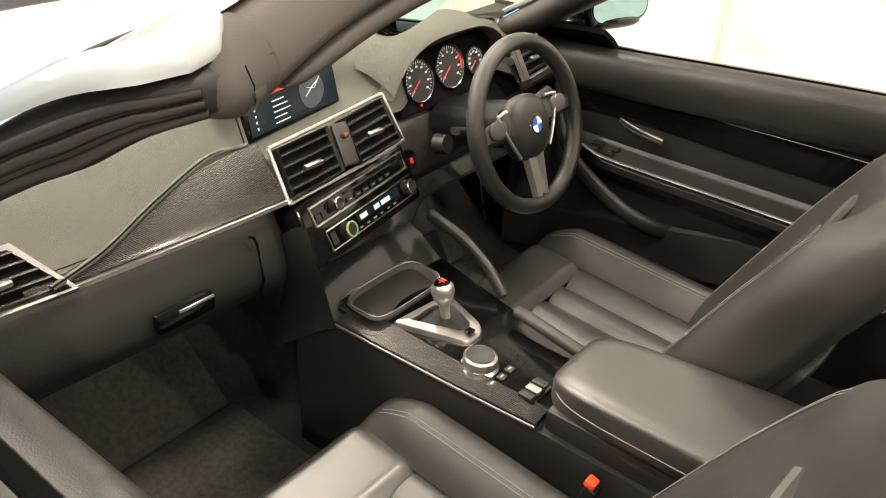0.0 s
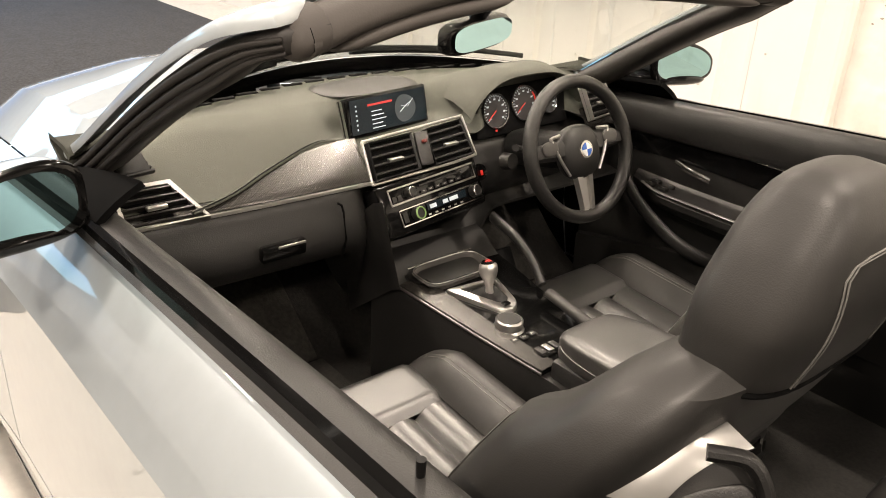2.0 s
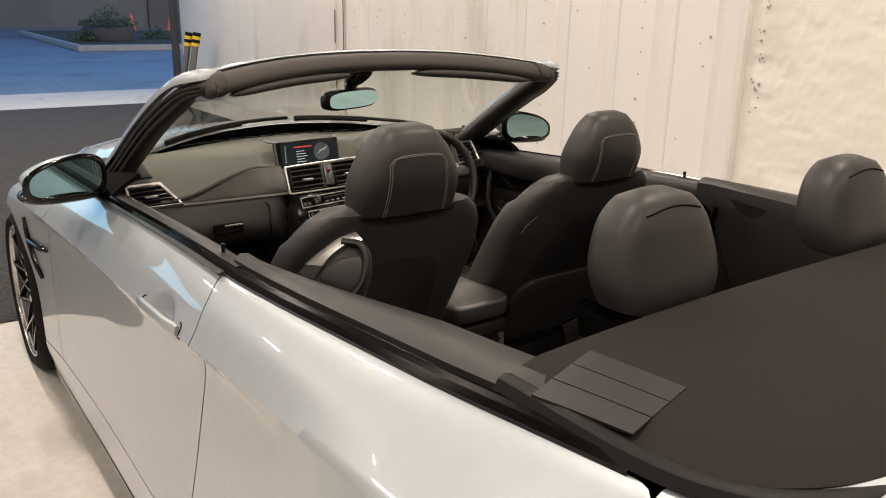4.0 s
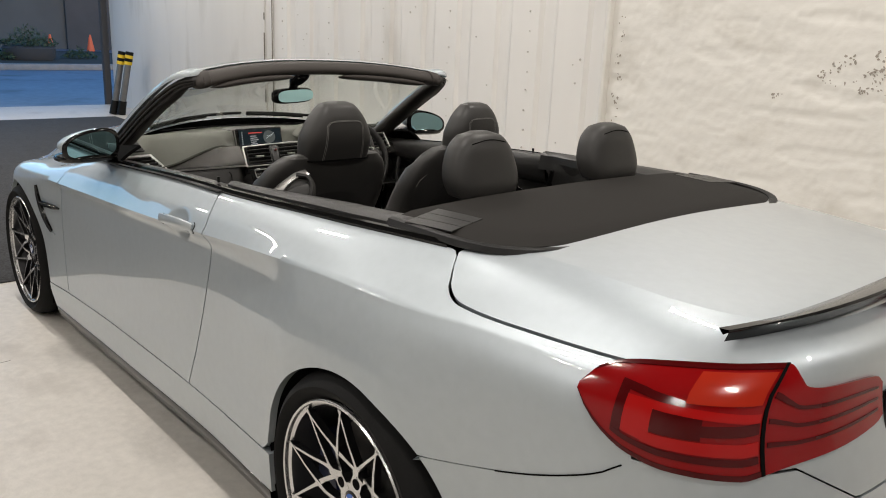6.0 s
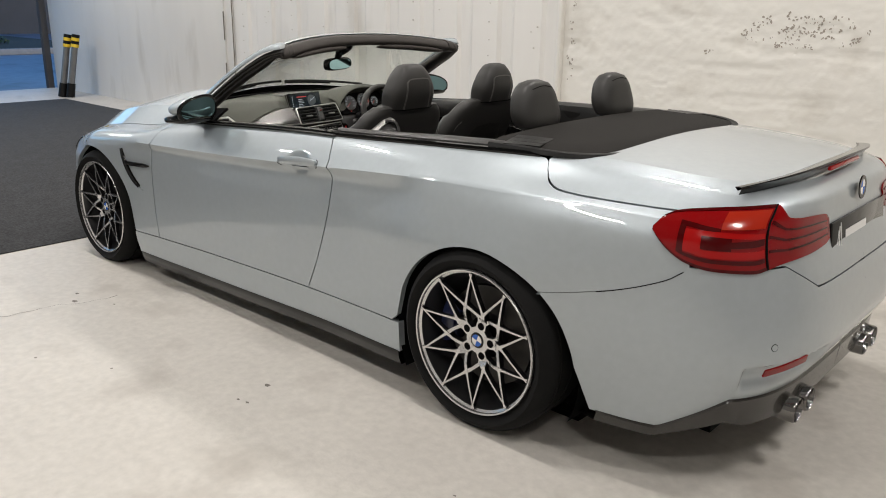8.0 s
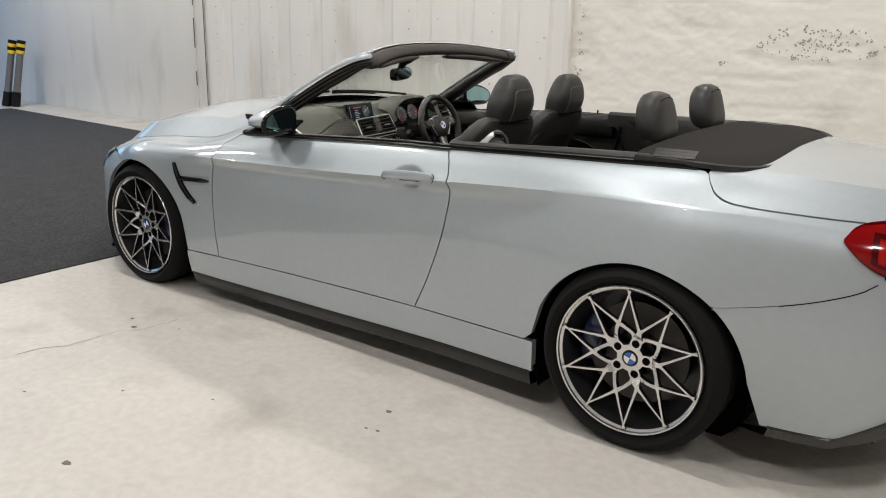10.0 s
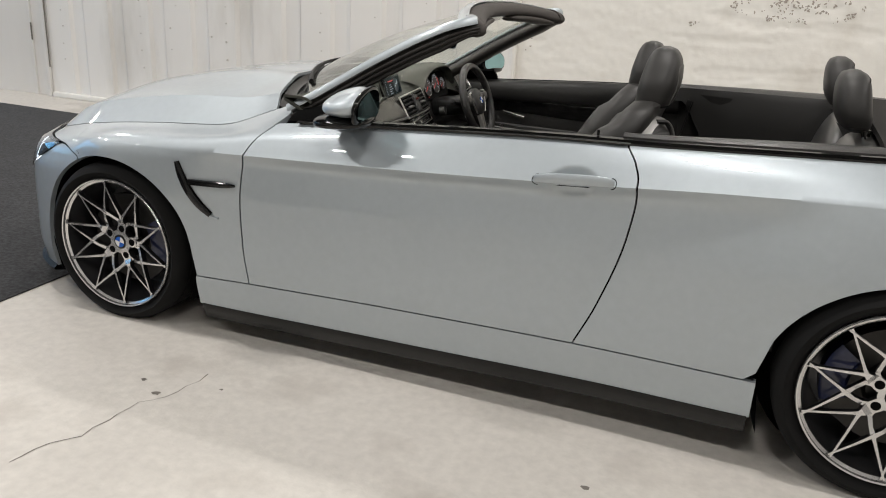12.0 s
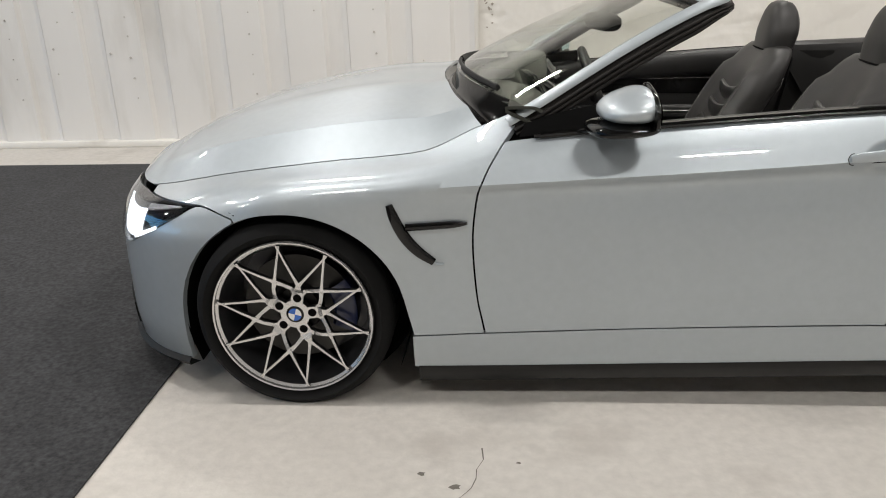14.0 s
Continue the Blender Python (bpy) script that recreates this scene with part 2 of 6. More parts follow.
def bm_sweep(path, prof, up=(0, 0, 1), bm=None, mat=0, closed=True, cap=True, scale=None):
    """Sweeps a section of (side, up) pairs along a path of points."""
    path = [Vector(p) for p in path]
    rows = []
    for i, p in enumerate(path):
        t = (path[min(i + 1, len(path) - 1)] - path[max(i - 1, 0)]).normalized()
        s = t.cross(Vector(up)).normalized()
        u = s.cross(t).normalized()
        k = scale[i] if scale else 1.0
        rows.append([p + s * a * k + u * b * k for a, b in prof])
    return bm_grid(rows, bm, mat, wrap_v=closed, cap=cap and closed)


def ring_profile(rx, ry, n=10, p=2.0):
    out = []
    for a in np.linspace(0, 2 * math.pi, n, endpoint=False):
        c, s = math.cos(a), math.sin(a)
        out.append((rx * math.copysign(abs(c) ** (2 / p), c), ry * math.copysign(abs(s) ** (2 / p), s)))
    return out


def bm_tube(path, r, bm=None, mat=0, seg=8, up=(0, 0, 1)):
    return bm_sweep(path, ring_profile(r, r, seg), up, bm, mat)


def curve_pts(pts, n=24):
    """A smooth path through a few points."""
    t = np.linspace(0, 1, len(pts))
    if len(pts) == 2:
        return [Vector(pts[0]).lerp(Vector(pts[1]), a) for a in np.linspace(0, 1, n)]
    fs = [pchip([(a, p[i]) for a, p in zip(t, pts)]) for i in range(3)]
    return [Vector((fs[0](a), fs[1](a), fs[2](a))) for a in np.linspace(0, 1, n)]


def bm_pillow(c, h, p=3.0, shape=None, bm=None, mat=0, nu=28, nv=18):
    """A padded, rounded block: half sizes h, squareness p; shape(v) bends a local point in units of -1..1."""
    rows = []
    for b in np.linspace(-math.pi / 2, math.pi / 2, nv):
        row = []
        for a in np.linspace(0, 2 * math.pi, nu, endpoint=False):
            f = lambda q, e: math.copysign(abs(q) ** (2 / e), q)
            x, y, z = f(math.cos(b), p) * f(math.cos(a), p), f(math.cos(b), p) * f(math.sin(a), p), f(math.sin(b), p)
            v = Vector((x * h[0], y * h[1], z * h[2]))
            if shape:
                v = Vector(shape(x, y, z, v))
            row.append(Vector(c) + v)
        rows.append(row)
    return bm_grid(rows, bm, mat, wrap_v=True, cap=True)


def mirrored(bm, flip):
    if flip:
        for v in bm.verts:
            v.co.y = -v.co.y
        bmesh.ops.reverse_faces(bm, faces=bm.faces)
    return bm

# ---------------------------------------------------------------- the car's outer surface
# Lengthwise lines of one flank, from the sill up to the bonnet or deck edge: x runs to the tail, w is the half width.
# Each line: where it ends at nose and tail, (x, z) keys and (x, w) keys.
NOSE, TAIL = -0.2, 3.2
LINES = [
    (-0.78, 3.68, [(-0.8, .14), (-.2, .135), (.4, .135), (1.2, .148), (1.86, .165), (2.43, .175), (3.2, .19), (3.8, .23)],
     [(-.8, .78), (-.2, .88), (0, .90), (.4, .885), (1.2, .876), (1.9, .876), (2.4, .893), (2.8, .90), (3.2, .825), (3.8, .74)]),
    (-0.785, 3.76, [(-.8, .25), (-.2, .25), (.5, .258), (1.2, .276), (1.86, .292), (2.43, .298), (3.2, .31), (3.8, .34)],
     [(-.8, .80), (-.2, .90), (0, .915), (.4, .905), (.63, .89), (1.2, .878), (1.87, .882), (2.43, .90), (2.8, .922), (3.2, .845), (3.8, .76)]),
    (-0.785, 3.82, [(-.8, .40), (-.2, .44), (.5, .44), (3.2, .46), (3.8, .47)],
     [(-.8, .80), (-.2, .90), (0, .925), (.4, .90), (.63, .885), (1.2, .875), (1.9, .876), (2.3, .89), (2.6, .918), (2.9, .922), (3.2, .86), (3.8, .77)]),
    (-0.775, 3.80, [(-.8, .52), (-.2, .58), (.5, .60), (1.9, .62), (3.2, .62), (3.8, .61)],
     [(-.8, .80), (-.2, .895), (0, .928), (.4, .905), (.63, .881), (1.2, .865), (1.9, .865), (2.3, .885), (2.6, .919), (2.9, .919), (3.2, .856), (3.8, .76)]),
    (-0.755, 3.75, [(-.8, .590), (-.5, .605), (-.2, .645), (0, .69), (.35, .70), (.63, .712), (1.2, .735), (1.77, .768), (2.31, .80), (2.7, .81), (3.2, .80), (3.8, .79)],
     [(-.8, .79), (-.2, .88), (0, .922), (.35, .912), (.63, .879), (1.2, .852), (1.9, .850), (2.3, .860), (2.6, .886), (2.9, .882), (3.2, .835), (3.8, .74)]),
    (-0.735, 3.735, [(-.8, .630), (-.5, .642), (-.2, .69), (0, .735), (.35, .75), (.63, .76), (1.2, .785), (1.77, .82), (2.31, .858), (2.7, .876), (3.1, .878), (3.4, .866), (3.8, .855)],
     [(-.8, .77), (-.2, .86), (0, .905), (.35, .908), (.63, .898), (1.2, .884), (1.9, .882), (2.3, .874), (2.6, .868), (2.9, .85), (3.2, .795), (3.8, .71)]),
    (-0.715, 3.73, [(-.8, .648), (-.5, .664), (-.2, .722), (0, .763), (.35, .786), (.63, .818), (1.2, .852), (1.9, .897), (2.3, .922), (2.7, .934), (3.1, .926), (3.4, .912), (3.8, .905)],
     [(-.8, .74), (-.2, .815), (0, .855), (.35, .865), (.63, .856), (1.2, .843), (1.9, .838), (2.3, .824), (2.7, .785), (3.1, .715), (3.4, .685), (3.8, .63)]),
    (-0.722, 3.70, [(-.8, .660), (-.566, .667), (-.5, .680), (-.238, .737), (.089, .780), (.42, .808), (.63, .85), (.715, .869), (1.15, .902), (1.79, .940), (1.95, .945), (2.5, .966), (2.93, .976), (3.1, .966), (3.4, .945), (3.8, .93)],
     [(-.8, .67), (-.238, .735), (.089, .765), (.42, .77), (.715, .782), (1.15, .786), (1.95, .783), (2.5, .745), (2.93, .68), (3.1, .64), (3.4, .615), (3.8, .58)]),
    (-0.718, 3.66, [(-.8, .668), (-.566, .676), (-.5, .692), (-.238, .748), (.089, .791), (.42, .822), (.62, .895), (.78, .948), (1.2, .949), (1.95, .952), (2.5, .973), (2.93, .984), (3.1, .982), (3.4, .966), (3.8, .94)],
     [(-.8, .62), (-.566, .655), (-.238, .695), (.089, .72), (.42, .72), (.62, .668), (.78, .665), (1.2, .72), (1.95, .735), (2.5, .70), (2.93, .64), (3.1, .57), (3.4, .54), (3.8, .50)]),
]
LINES = [(a, b, pchip(z), pchip(w)) for a, b, z, w in LINES]
NN, TN = 2.8, 4.2


def column(c):
    """The flank's section at c: -1..0 round the nose, x itself between, tail: TAIL..TAIL+1."""
    X, W, Z = [], [], []
    for nose, tail, zf, wf in LINES:
        if c < NOSE:
            th = min(1.0, NOSE - c) * math.pi / 2
            x, se = NOSE + (nose - NOSE) * math.sin(th) ** (2 / NN), max(0.0, math.cos(th)) ** (2 / NN)
        elif c > TAIL:
            th = min(1.0, c - TAIL) * math.pi / 2
            x, se = TAIL + (tail - TAIL) * math.sin(th) ** (2 / TN), max(0.0, math.cos(th)) ** (2 / TN)
        else:
            x, se = c, 1.0
        X.append(x), W.append(wf(x) * se), Z.append(max(zf(x), Z[-1] + .005) if Z else zf(x))
    return X, W, Z


CREASE = 5          # the shoulder line is a fold
crease_at = pchip([(-3, 0), (.30, 0), (.62, .85), (.8, 1), (2.6, 1), (3.1, .75), (3.4, .45), (5, .45)])


def row_slopes(v, fold):
    """Slopes at each row, from below and from above, bounded so that nothing overshoots."""
    d = [v[i + 1] - v[i] for i in range(len(v) - 1)]
    m = [d[0]] + [0.0 if p * q <= 0 else 2 * p * q / (p + q) for p, q in zip(d[:-1], d[1:])] + [d[-1]]
    lo, hi = list(m), list(m)
    lo[CREASE] = m[CREASE] * (1 - fold) + d[CREASE - 1] * fold
    hi[CREASE] = m[CREASE] * (1 - fold) + d[CREASE] * fold
    return lo, hi


def row_value(v, sl, t):
    i = min(int(t), len(v) - 2)
    s = t - i
    return (v[i] * (1 + 2 * s) * (1 - s) ** 2 + sl[1][i] * s * (1 - s) ** 2 + v[i + 1] * s * s * (3 - 2 * s) + sl[0][i + 1] * s * s * (s - 1))


SECTIONS = {}


def section_at(c):
    k = round(c, 5)
    if k not in SECTIONS:
        f = crease_at(c)
        SECTIONS[k] = [(v, row_slopes(v, f)) for v in column(c)]
    return SECTIONS[k]


def flank_t(c, t):
    S = section_at(c)
    return Vector((row_value(*S[0], t), -row_value(*S[1], t), row_value(*S[2], t)))


def t_of(c, z):
    S = section_at(c)[2]
    v = S[0]
    if z <= v[0]:
        return 0.0
    if z >= v[-1]:
        return len(v) - 1.0
    i = 0
    while z > v[i + 1]:
        i += 1
    lo, hi = float(i), i + 1.0
    for _ in range(18):
        m = .5 * (lo + hi)
        if row_value(*S, min(m, i + .999999)) < z:
            lo = m
        else:
            hi = m
    return .5 * (lo + hi)


def col_of_x(x):
    if x < NOSE:
        return NOSE - 2 / math.pi * math.asin(min(1, (NOSE - x) / 0.57) ** (NN / 2))
    if x > TAIL:
        return TAIL + 2 / math.pi * math.asin(min(1, (x - TAIL) / 0.535) ** (TN / 2))
    return x


def xof(c):
    """About the x of a column."""
    if c < NOSE:
        return NOSE - 0.57 * math.sin(min(1, NOSE - c) * math.pi / 2) ** (2 / NN)
    if c > TAIL:
        return TAIL + 0.535 * math.sin(min(1, c - TAIL) * math.pi / 2) ** (2 / TN)
    return c


def flank(c, z, out=0.0, t=None):
    """A point of the left flank at column c and height z, or out from it along its normal."""
    t = t_of(c, z) if t is None else t
    p = flank_t(c, t)
    if out:
        e = .02 if t < 7.9 else -.02
        n = (flank_t(c + .003, t) - p).cross((flank_t(c, t + e) - p) * (1 if e > 0 else -1))
        if n.length > 1e-12:
            p = p + n.normalized() * out
    return p


def c_of_w(w, z, tail=True):
    """The tail column whose half width at height z is w."""
    lo, hi = (TAIL, TAIL + 1.0)
    for _ in range(30):
        m = 0.5 * (lo + hi)
        if -flank(m, z).y > w:
            lo = m
        else:
            hi = m
    return lo


def fn(v):
    return v if callable(v) else (lambda _: v)


def panel_points(L, R, B, T, nu, nv, out=0.0, dent=None, fold=True):
    """Points of the flank between columns L(z), R(z) and heights B(c), T(c), with a row of points along the fold."""
    L, R, B, T = fn(L), fn(R), fn(B), fn(T)
    P = []
    cut = max(1, int(nv * .7))
    for i in range(nu + 1):
        u, row = i / nu, []
        for j in range(nv + 1):
            z = 0.6
            for _ in range(9):
                c = L(z) + (R(z) - L(z)) * u
                t0, t1 = t_of(c, B(c)), t_of(c, T(c))
                t = t0 + (t1 - t0) * j / nv
                w = max(0.0, min(1.0, min(CREASE - t0, t1 - CREASE) / .5))
                if w > 0 and fold:
                    t = t * (1 - w) + w * (t0 + (CREASE - t0) * j / cut if j <= cut else CREASE + (t1 - CREASE) * (j - cut) / (nv - cut))
                zn = flank_t(c, t).z
                if abs(zn - z) < 2e-4:
                    break
                z = .35 * z + .65 * zn
            o = out + (dent(c, z) if dent else 0.0)
            row.append(flank(c, z, o, t))
        P.append(row)
    return P


def arch(c, cx, r, cz=0.30):
    d = r * r - (c - cx) ** 2
    return cz + math.sqrt(d) if d > 0 else 0.0


RF, RR = 0.378, 0.386
sill_line, belt_z, edge_z, low_z = LINES[1][2], LINES[7][2], LINES[8][2], LINES[0][2]
door_front = pchip([(.2, .632), (.256, .626), (.396, .601), (.568, .591), (.715, .606), (.80, .640), (.889, .712), (.96, .78)])
door_rear = pchip([(.25, 1.85), (.289, 1.866), (.441, 1.93), (.681, 1.996), (.80, 2.008), (.85, 2.008), (.90, 1.99), (.943, 1.955), (.98, 1.93)])
lamp_top = pchip([(-1.2, .668), (-.70, .668), (-.45, .678), (-.29, .684), (-.17, .655), (.2, .6)])
boot_line = pchip([(2.9, .978), (2.94, .972), (2.96, .945), (2.995, .915), (3.06, .897), (3.2, .890), (3.4, .887), (4.3, .887)])
bumper_line = pchip([(2.95, .565), (3.1, .585), (3.2, .605), (3.3, .635), (3.4, .675), (3.45, .70), (3.49, .728), (3.55, .742), (4.3, .742)])

car = empty("car")
tagged(car, "silver-blue open convertible car with black leather interior, parked indoors", "car")
INSIDE = (1.5, 0.0, 0.5)


def both(name, make, mats, parent, label="", sharp=38):
    """The part on each side of the car."""
    return [part(name, mirrored(make(), s), mats, parent, label, sharp) for s in (False, True)]


def fender_bottom(c):
    if c < -0.17:
        return lamp_top(xof(c))
    a = arch(c, 0.0, RF)
    return max(a, sill_line(c) + 0.003)


def quarter_bottom(c):
    return max(arch(c, 2.815, RR, 0.29), (sill_line(c) + 0.003) if c < 2.815 else bumper_line(xof(c)) + 0.002)


def quarter_top(c):
    return belt_z(c) if c < 2.92 else boot_line(xof(c))


G = 0.003
top_edge = lambda c: column(c)[2][8]
both("front_wing", lambda: bm_sheet(panel_points(col_of_x(-0.56), lambda z: door_front(z) - G, fender_bottom, top_edge, 120, 24), 0.02, inward=INSIDE), PAINT, car, "silver front wing")


def handle_dent(c, z):
    """The hollow behind the pull handle."""
    r2 = ((c - 1.812) / .080) ** 2 + ((z - .826 - .07 * (c - 1.812)) / .047) ** 2
    return -.020 * (1 - r2) ** .9 if r2 < 1 else 0.0


doors = both("door", lambda: bm_sheet(panel_points(lambda z: door_front(z) + G, lambda z: door_rear(z) - G, lambda c: sill_line(c) + 0.003, belt_z, 130, 70, 0.0, handle_dent), 0.03, inward=INSIDE), PAINT, car, "silver door with flush pull handle")
both("rear_quarter", lambda: bm_sheet(panel_points(lambda z: door_rear(z) + G, col_of_x(3.50), quarter_bottom, quarter_top, 130, 36), 0.02, inward=INSIDE), PAINT, car, "silver flared rear quarter panel")
both("sill", lambda: bm_sheet(panel_points(0.392, 2.437, low_z, lambda c: sill_line(c) - 0.002, 60, 10), 0.03, inward=INSIDE), PAINT, car)


def boot_side():
    return bm_sheet(panel_points(2.945, TAIL + 1, lambda c: boot_line(xof(c)) + 0.004, top_edge, 90, 10), 0.012, inward=(3.3, 0, .7))


both("boot_lid_edge", boot_side, PAINT, car)


def boot_back():
    c0 = c_of_w(0.60, 0.8)
    low = lambda c: 0.662 + 0.085 * max(0, min(1, (-flank(c, 0.75).y - 0.42) / 0.15))
    return bm_sheet(panel_points(c0, TAIL + 1, low, lambda c: boot_line(xof(c)) + 0.004, 24, 14), 0.012, inward=(3.3, 0, .7))


both("boot_lid_back", boot_back, PAINT, car)


def bumper_top(c):
    if c < TAIL + 0.12:
        return min(bumper_line(xof(c)), 0.742)
    w = -flank(c, 0.70).y
    return 0.742 - 0.085 * max(0, min(1, (0.57 - w) / 0.15))


def bumper_low(c):
    if c < TAIL:
        return max(low_z(c) + 0.004, arch(c, 2.815, RR, 0.29))
    return 0.20 + 0.13 * min(1, max(0, (c - TAIL - 0.18) / 0.25))


def corner_vent(c, z):
    """The hollow below the reflector at the bumper's corner."""
    u, v = c - TAIL, z - .02 * (c - TAIL)
    f = lambda a: max(0.0, min(1.0, a)) ** 2 * (3 - 2 * max(0.0, min(1.0, a)))
    return -.034 * f((u - .40 - .35 * (.44 - v)) / .05) * f((.90 - u) / .12) * f((.445 - v) / .018) * f((v - .335) / .05)


both("rear_bumper", lambda: bm_sheet(panel_points(3.069, TAIL + 1, bumper_low, bumper_top, 150, 48, 0.0, corner_vent), 0.02, inward=(3.2, 0, .5)), PAINT, car, "silver rear bumper")
# the front bumper reaches from the nose to the front arch, below the lamps
arch_f = lambda z: min(-0.17, -math.sqrt(max(0.0, RF * RF - max(0.0, z - 0.30) ** 2)) - 0.002)
HB = pchip([(-.80, .53), (-.72, .52), (-.62, .518), (-.5, .575), (-.4, .632), (-.292, .682), (-.17, .652), (0, .6)])
both("front_bumper", lambda: bm_sheet(panel_points(NOSE - 1, lambda z: col_of_x(arch_f(z)), low_z, lambda c: HB(xof(c)) - 0.003, 80, 24, fold=False), 0.02, inward=(0, 0, .5)), PAINT, car, "silver front bumper")


def deck(z_edge_row=8, c0=2.945, c1=TAIL + 1, crown=0.022, n=44, k=26, x_shift=None, power=2.2):
    P = []
    for i in range(n + 1):
        X, W, Z = column(c0 + (c1 - c0) * i / n)
        row = []
        for j in range(k + 1):
            y = -1 + 2 * j / k
            row.append((X[8], y * W[8], Z[8] + crown * (1 - abs(y) ** power) * min(1, W[8] / 0.4)))
        P.append(row)
    return P


part("boot_lid", bm_sheet(deck(), 0.01, inward=(3.3, 0, .3)), PAINT, car, "silver boot lid")


def bonnet():
    crown = pchip([(-.9, .0), (-.69, .03), (-.62, .070), (-.56, .092), (-.46, .118), (-.17, .150), (.25, .170), (.45, .15), (.62, .09)])
    P, n, k = [], 60, 50
    for i in range(n + 1):
        t = i / n
        row = []
        for j in range(k + 1):
            y = -1 + 2 * j / k
            c1 = 0.455 + 0.16 * y * y
            c = NOSE - 1 + (c1 - NOSE + 1) * t
            X, W, Z = column(c)
            w = max(0.0, W[8] - 0.004)
            ay, yc = abs(y), .84
            f = min(1, max(0, (t - .15) / .35))
            fold = .56 * (1 - (ay - yc) / (1 - yc)) if ay > yc else .56 + .44 * (1 - (ay / yc) ** 2.2)
            rise = fold * f + (1 - ay ** 3.2) * (1 - f)
            bulge = 0.010 * math.exp(-((ay - 0.42) / 0.12) ** 2) * min(1, max(0, (t - 0.45) / 0.3))
            row.append((X[8], y * w, Z[8] + 0.002 + crown(X[8]) * rise + bulge))
        P.append(row)
    return bm_sheet(P, 0.012, inward=(0, 0, .3))


part("bonnet", bonnet(), PAINT, car, "silver bonnet with power dome", 21)

P = []
for x in np.linspace(2.60, 3.30, 12):
    w = -flank(x, .945).y - .012
    P.append([(x, y * w, .950) for y in np.linspace(-1, 1, 9)])
part("cover_well", bm_grid(P), GAP, car)

# dark inner faces behind the gaps, wheel housings and floor pan
def liner(cx, r, cz):
    P = []
    for a in np.linspace(-0.45, math.pi + 0.45, 28):
        x, z = cx - r * math.cos(a), cz + r * math.sin(a)
        P.append([(x, flank(col_of_x(x), max(z, .2)).y + .012, z), (x, -.60, z)])
    bm = bm_grid(P)
    bm_cyl((cx, -.60, cz), (cx, -.59, cz), r + .002, bm=bm, seg=36)
    return bm


both("wheel_housing", lambda: liner(0.0, RF + .004, 0.30), GAP, car)
both("wheel_housing", lambda: liner(2.815, RR + .004, 0.29), GAP, car)


def inner_skin():
    P = panel_points(-0.10 + RF * 1.35, 2.815 - RR - 0.03, lambda c: low_z(c) + 0.01, lambda c: belt_z(c) - 0.012, 40, 12, out=-0.025)
    return bm_grid(P)


both("door_shut", inner_skin, GAP, car)


def inner_tail():
    P = panel_points(3.30, TAIL + 1, lambda c: 0.45, lambda c: boot_line(xof(c)) - 0.01, 30, 12, out=-0.03)
    return bm_grid(P)


both("tail_inner", inner_tail, GAP, car)


def inner_wing():
    P = panel_points(-0.34, 0.75, lambda c: max(arch(c, 0, RF) + .01, .5), lambda c: edge_z(c) - 0.01, 40, 6, out=-0.03)
    return bm_grid(P)


both("wing_inner", inner_wing, GAP, car)
part("floor_pan", bm_box((1.45, 0, .145), (4.2, 1.10, .05), bm=bm_box((1.41, 0, .135), (1.99, 1.72, .05))), GAP, car)


def skirt():
    P = []
    for c in np.linspace(0.405, 2.43, 50):
        p = flank(c, low_z(c))
        e = min(1, min(c - 0.40, 2.435 - c) / 0.06)
        P.append([(c, p.y + a, p.z + b) for a, b in ((.02, .003), (-.002, .002), (-.004 * e, -.010), (.002, -.026), (.010, -.050), (.016, -.062), (.10, -.068))])
    return bm_grid(P)


both("side_skirt", skirt, GLOSS, car, "gloss black side skirt blade")


def splitter():
    P = []
    for c in np.linspace(NOSE - 1, col_of_x(-0.385), 40):
        p = flank(c, low_z(c))
        q = Vector((p.x, p.y, 0)) - Vector((0, 0, 0))
        o = q.normalized() * 0.018
        P.append([(p.x + o.x * a, p.y + o.y * a, p.z + b) for a, b in ((-1, .002), (.2, .002), (1, -.012), (.6, -.024), (-2, -.03))])
    return bm_grid(P)


both("front_splitter", splitter, BLACK, car, "gloss black front splitter")


def diffuser():
    P = []
    for c in np.linspace(3.21, TAIL + 1, 50):
        z0 = bumper_low(c)
        p = flank(c, z0)
        P.append([(p.x, p.y, z0 + .004), (p.x + .006, p.y - .004, z0 - .004), (p.x - .004, p.y, z0 - .035 - .06 * min(1, max(0, c - TAIL - .2) * 3)),
                  (p.x - .18, p.y * .9, z0 - .06 - .06 * min(1, max(0, c - TAIL - .2) * 3))])
    return bm_grid(P)


both("rear_diffuser", diffuser, CARBON, car, "black carbon rear diffuser")


def exhaust(y):
    m = Matrix.Translation((3.60, y, .235)) @ Euler((0, radians(90), 0)).to_matrix().to_4x4()
    return bm_lathe([(.036, 0), (.043, .0), (.043, .17), (.040, .176), (.037, .17), (.036, 0)], m, 28)


for y in (-.42, -.31, .31, .42):
    part("tailpipe", exhaust(y), DARKCHROME, car, "dark chrome tailpipe")


# ---------------------------------------------------------------- lamps, vents, handles, mirrors
def lamp_outline(c, top):
    """The tail lamp's edge: heights over the columns."""
    return (LT if top else LB)(c)


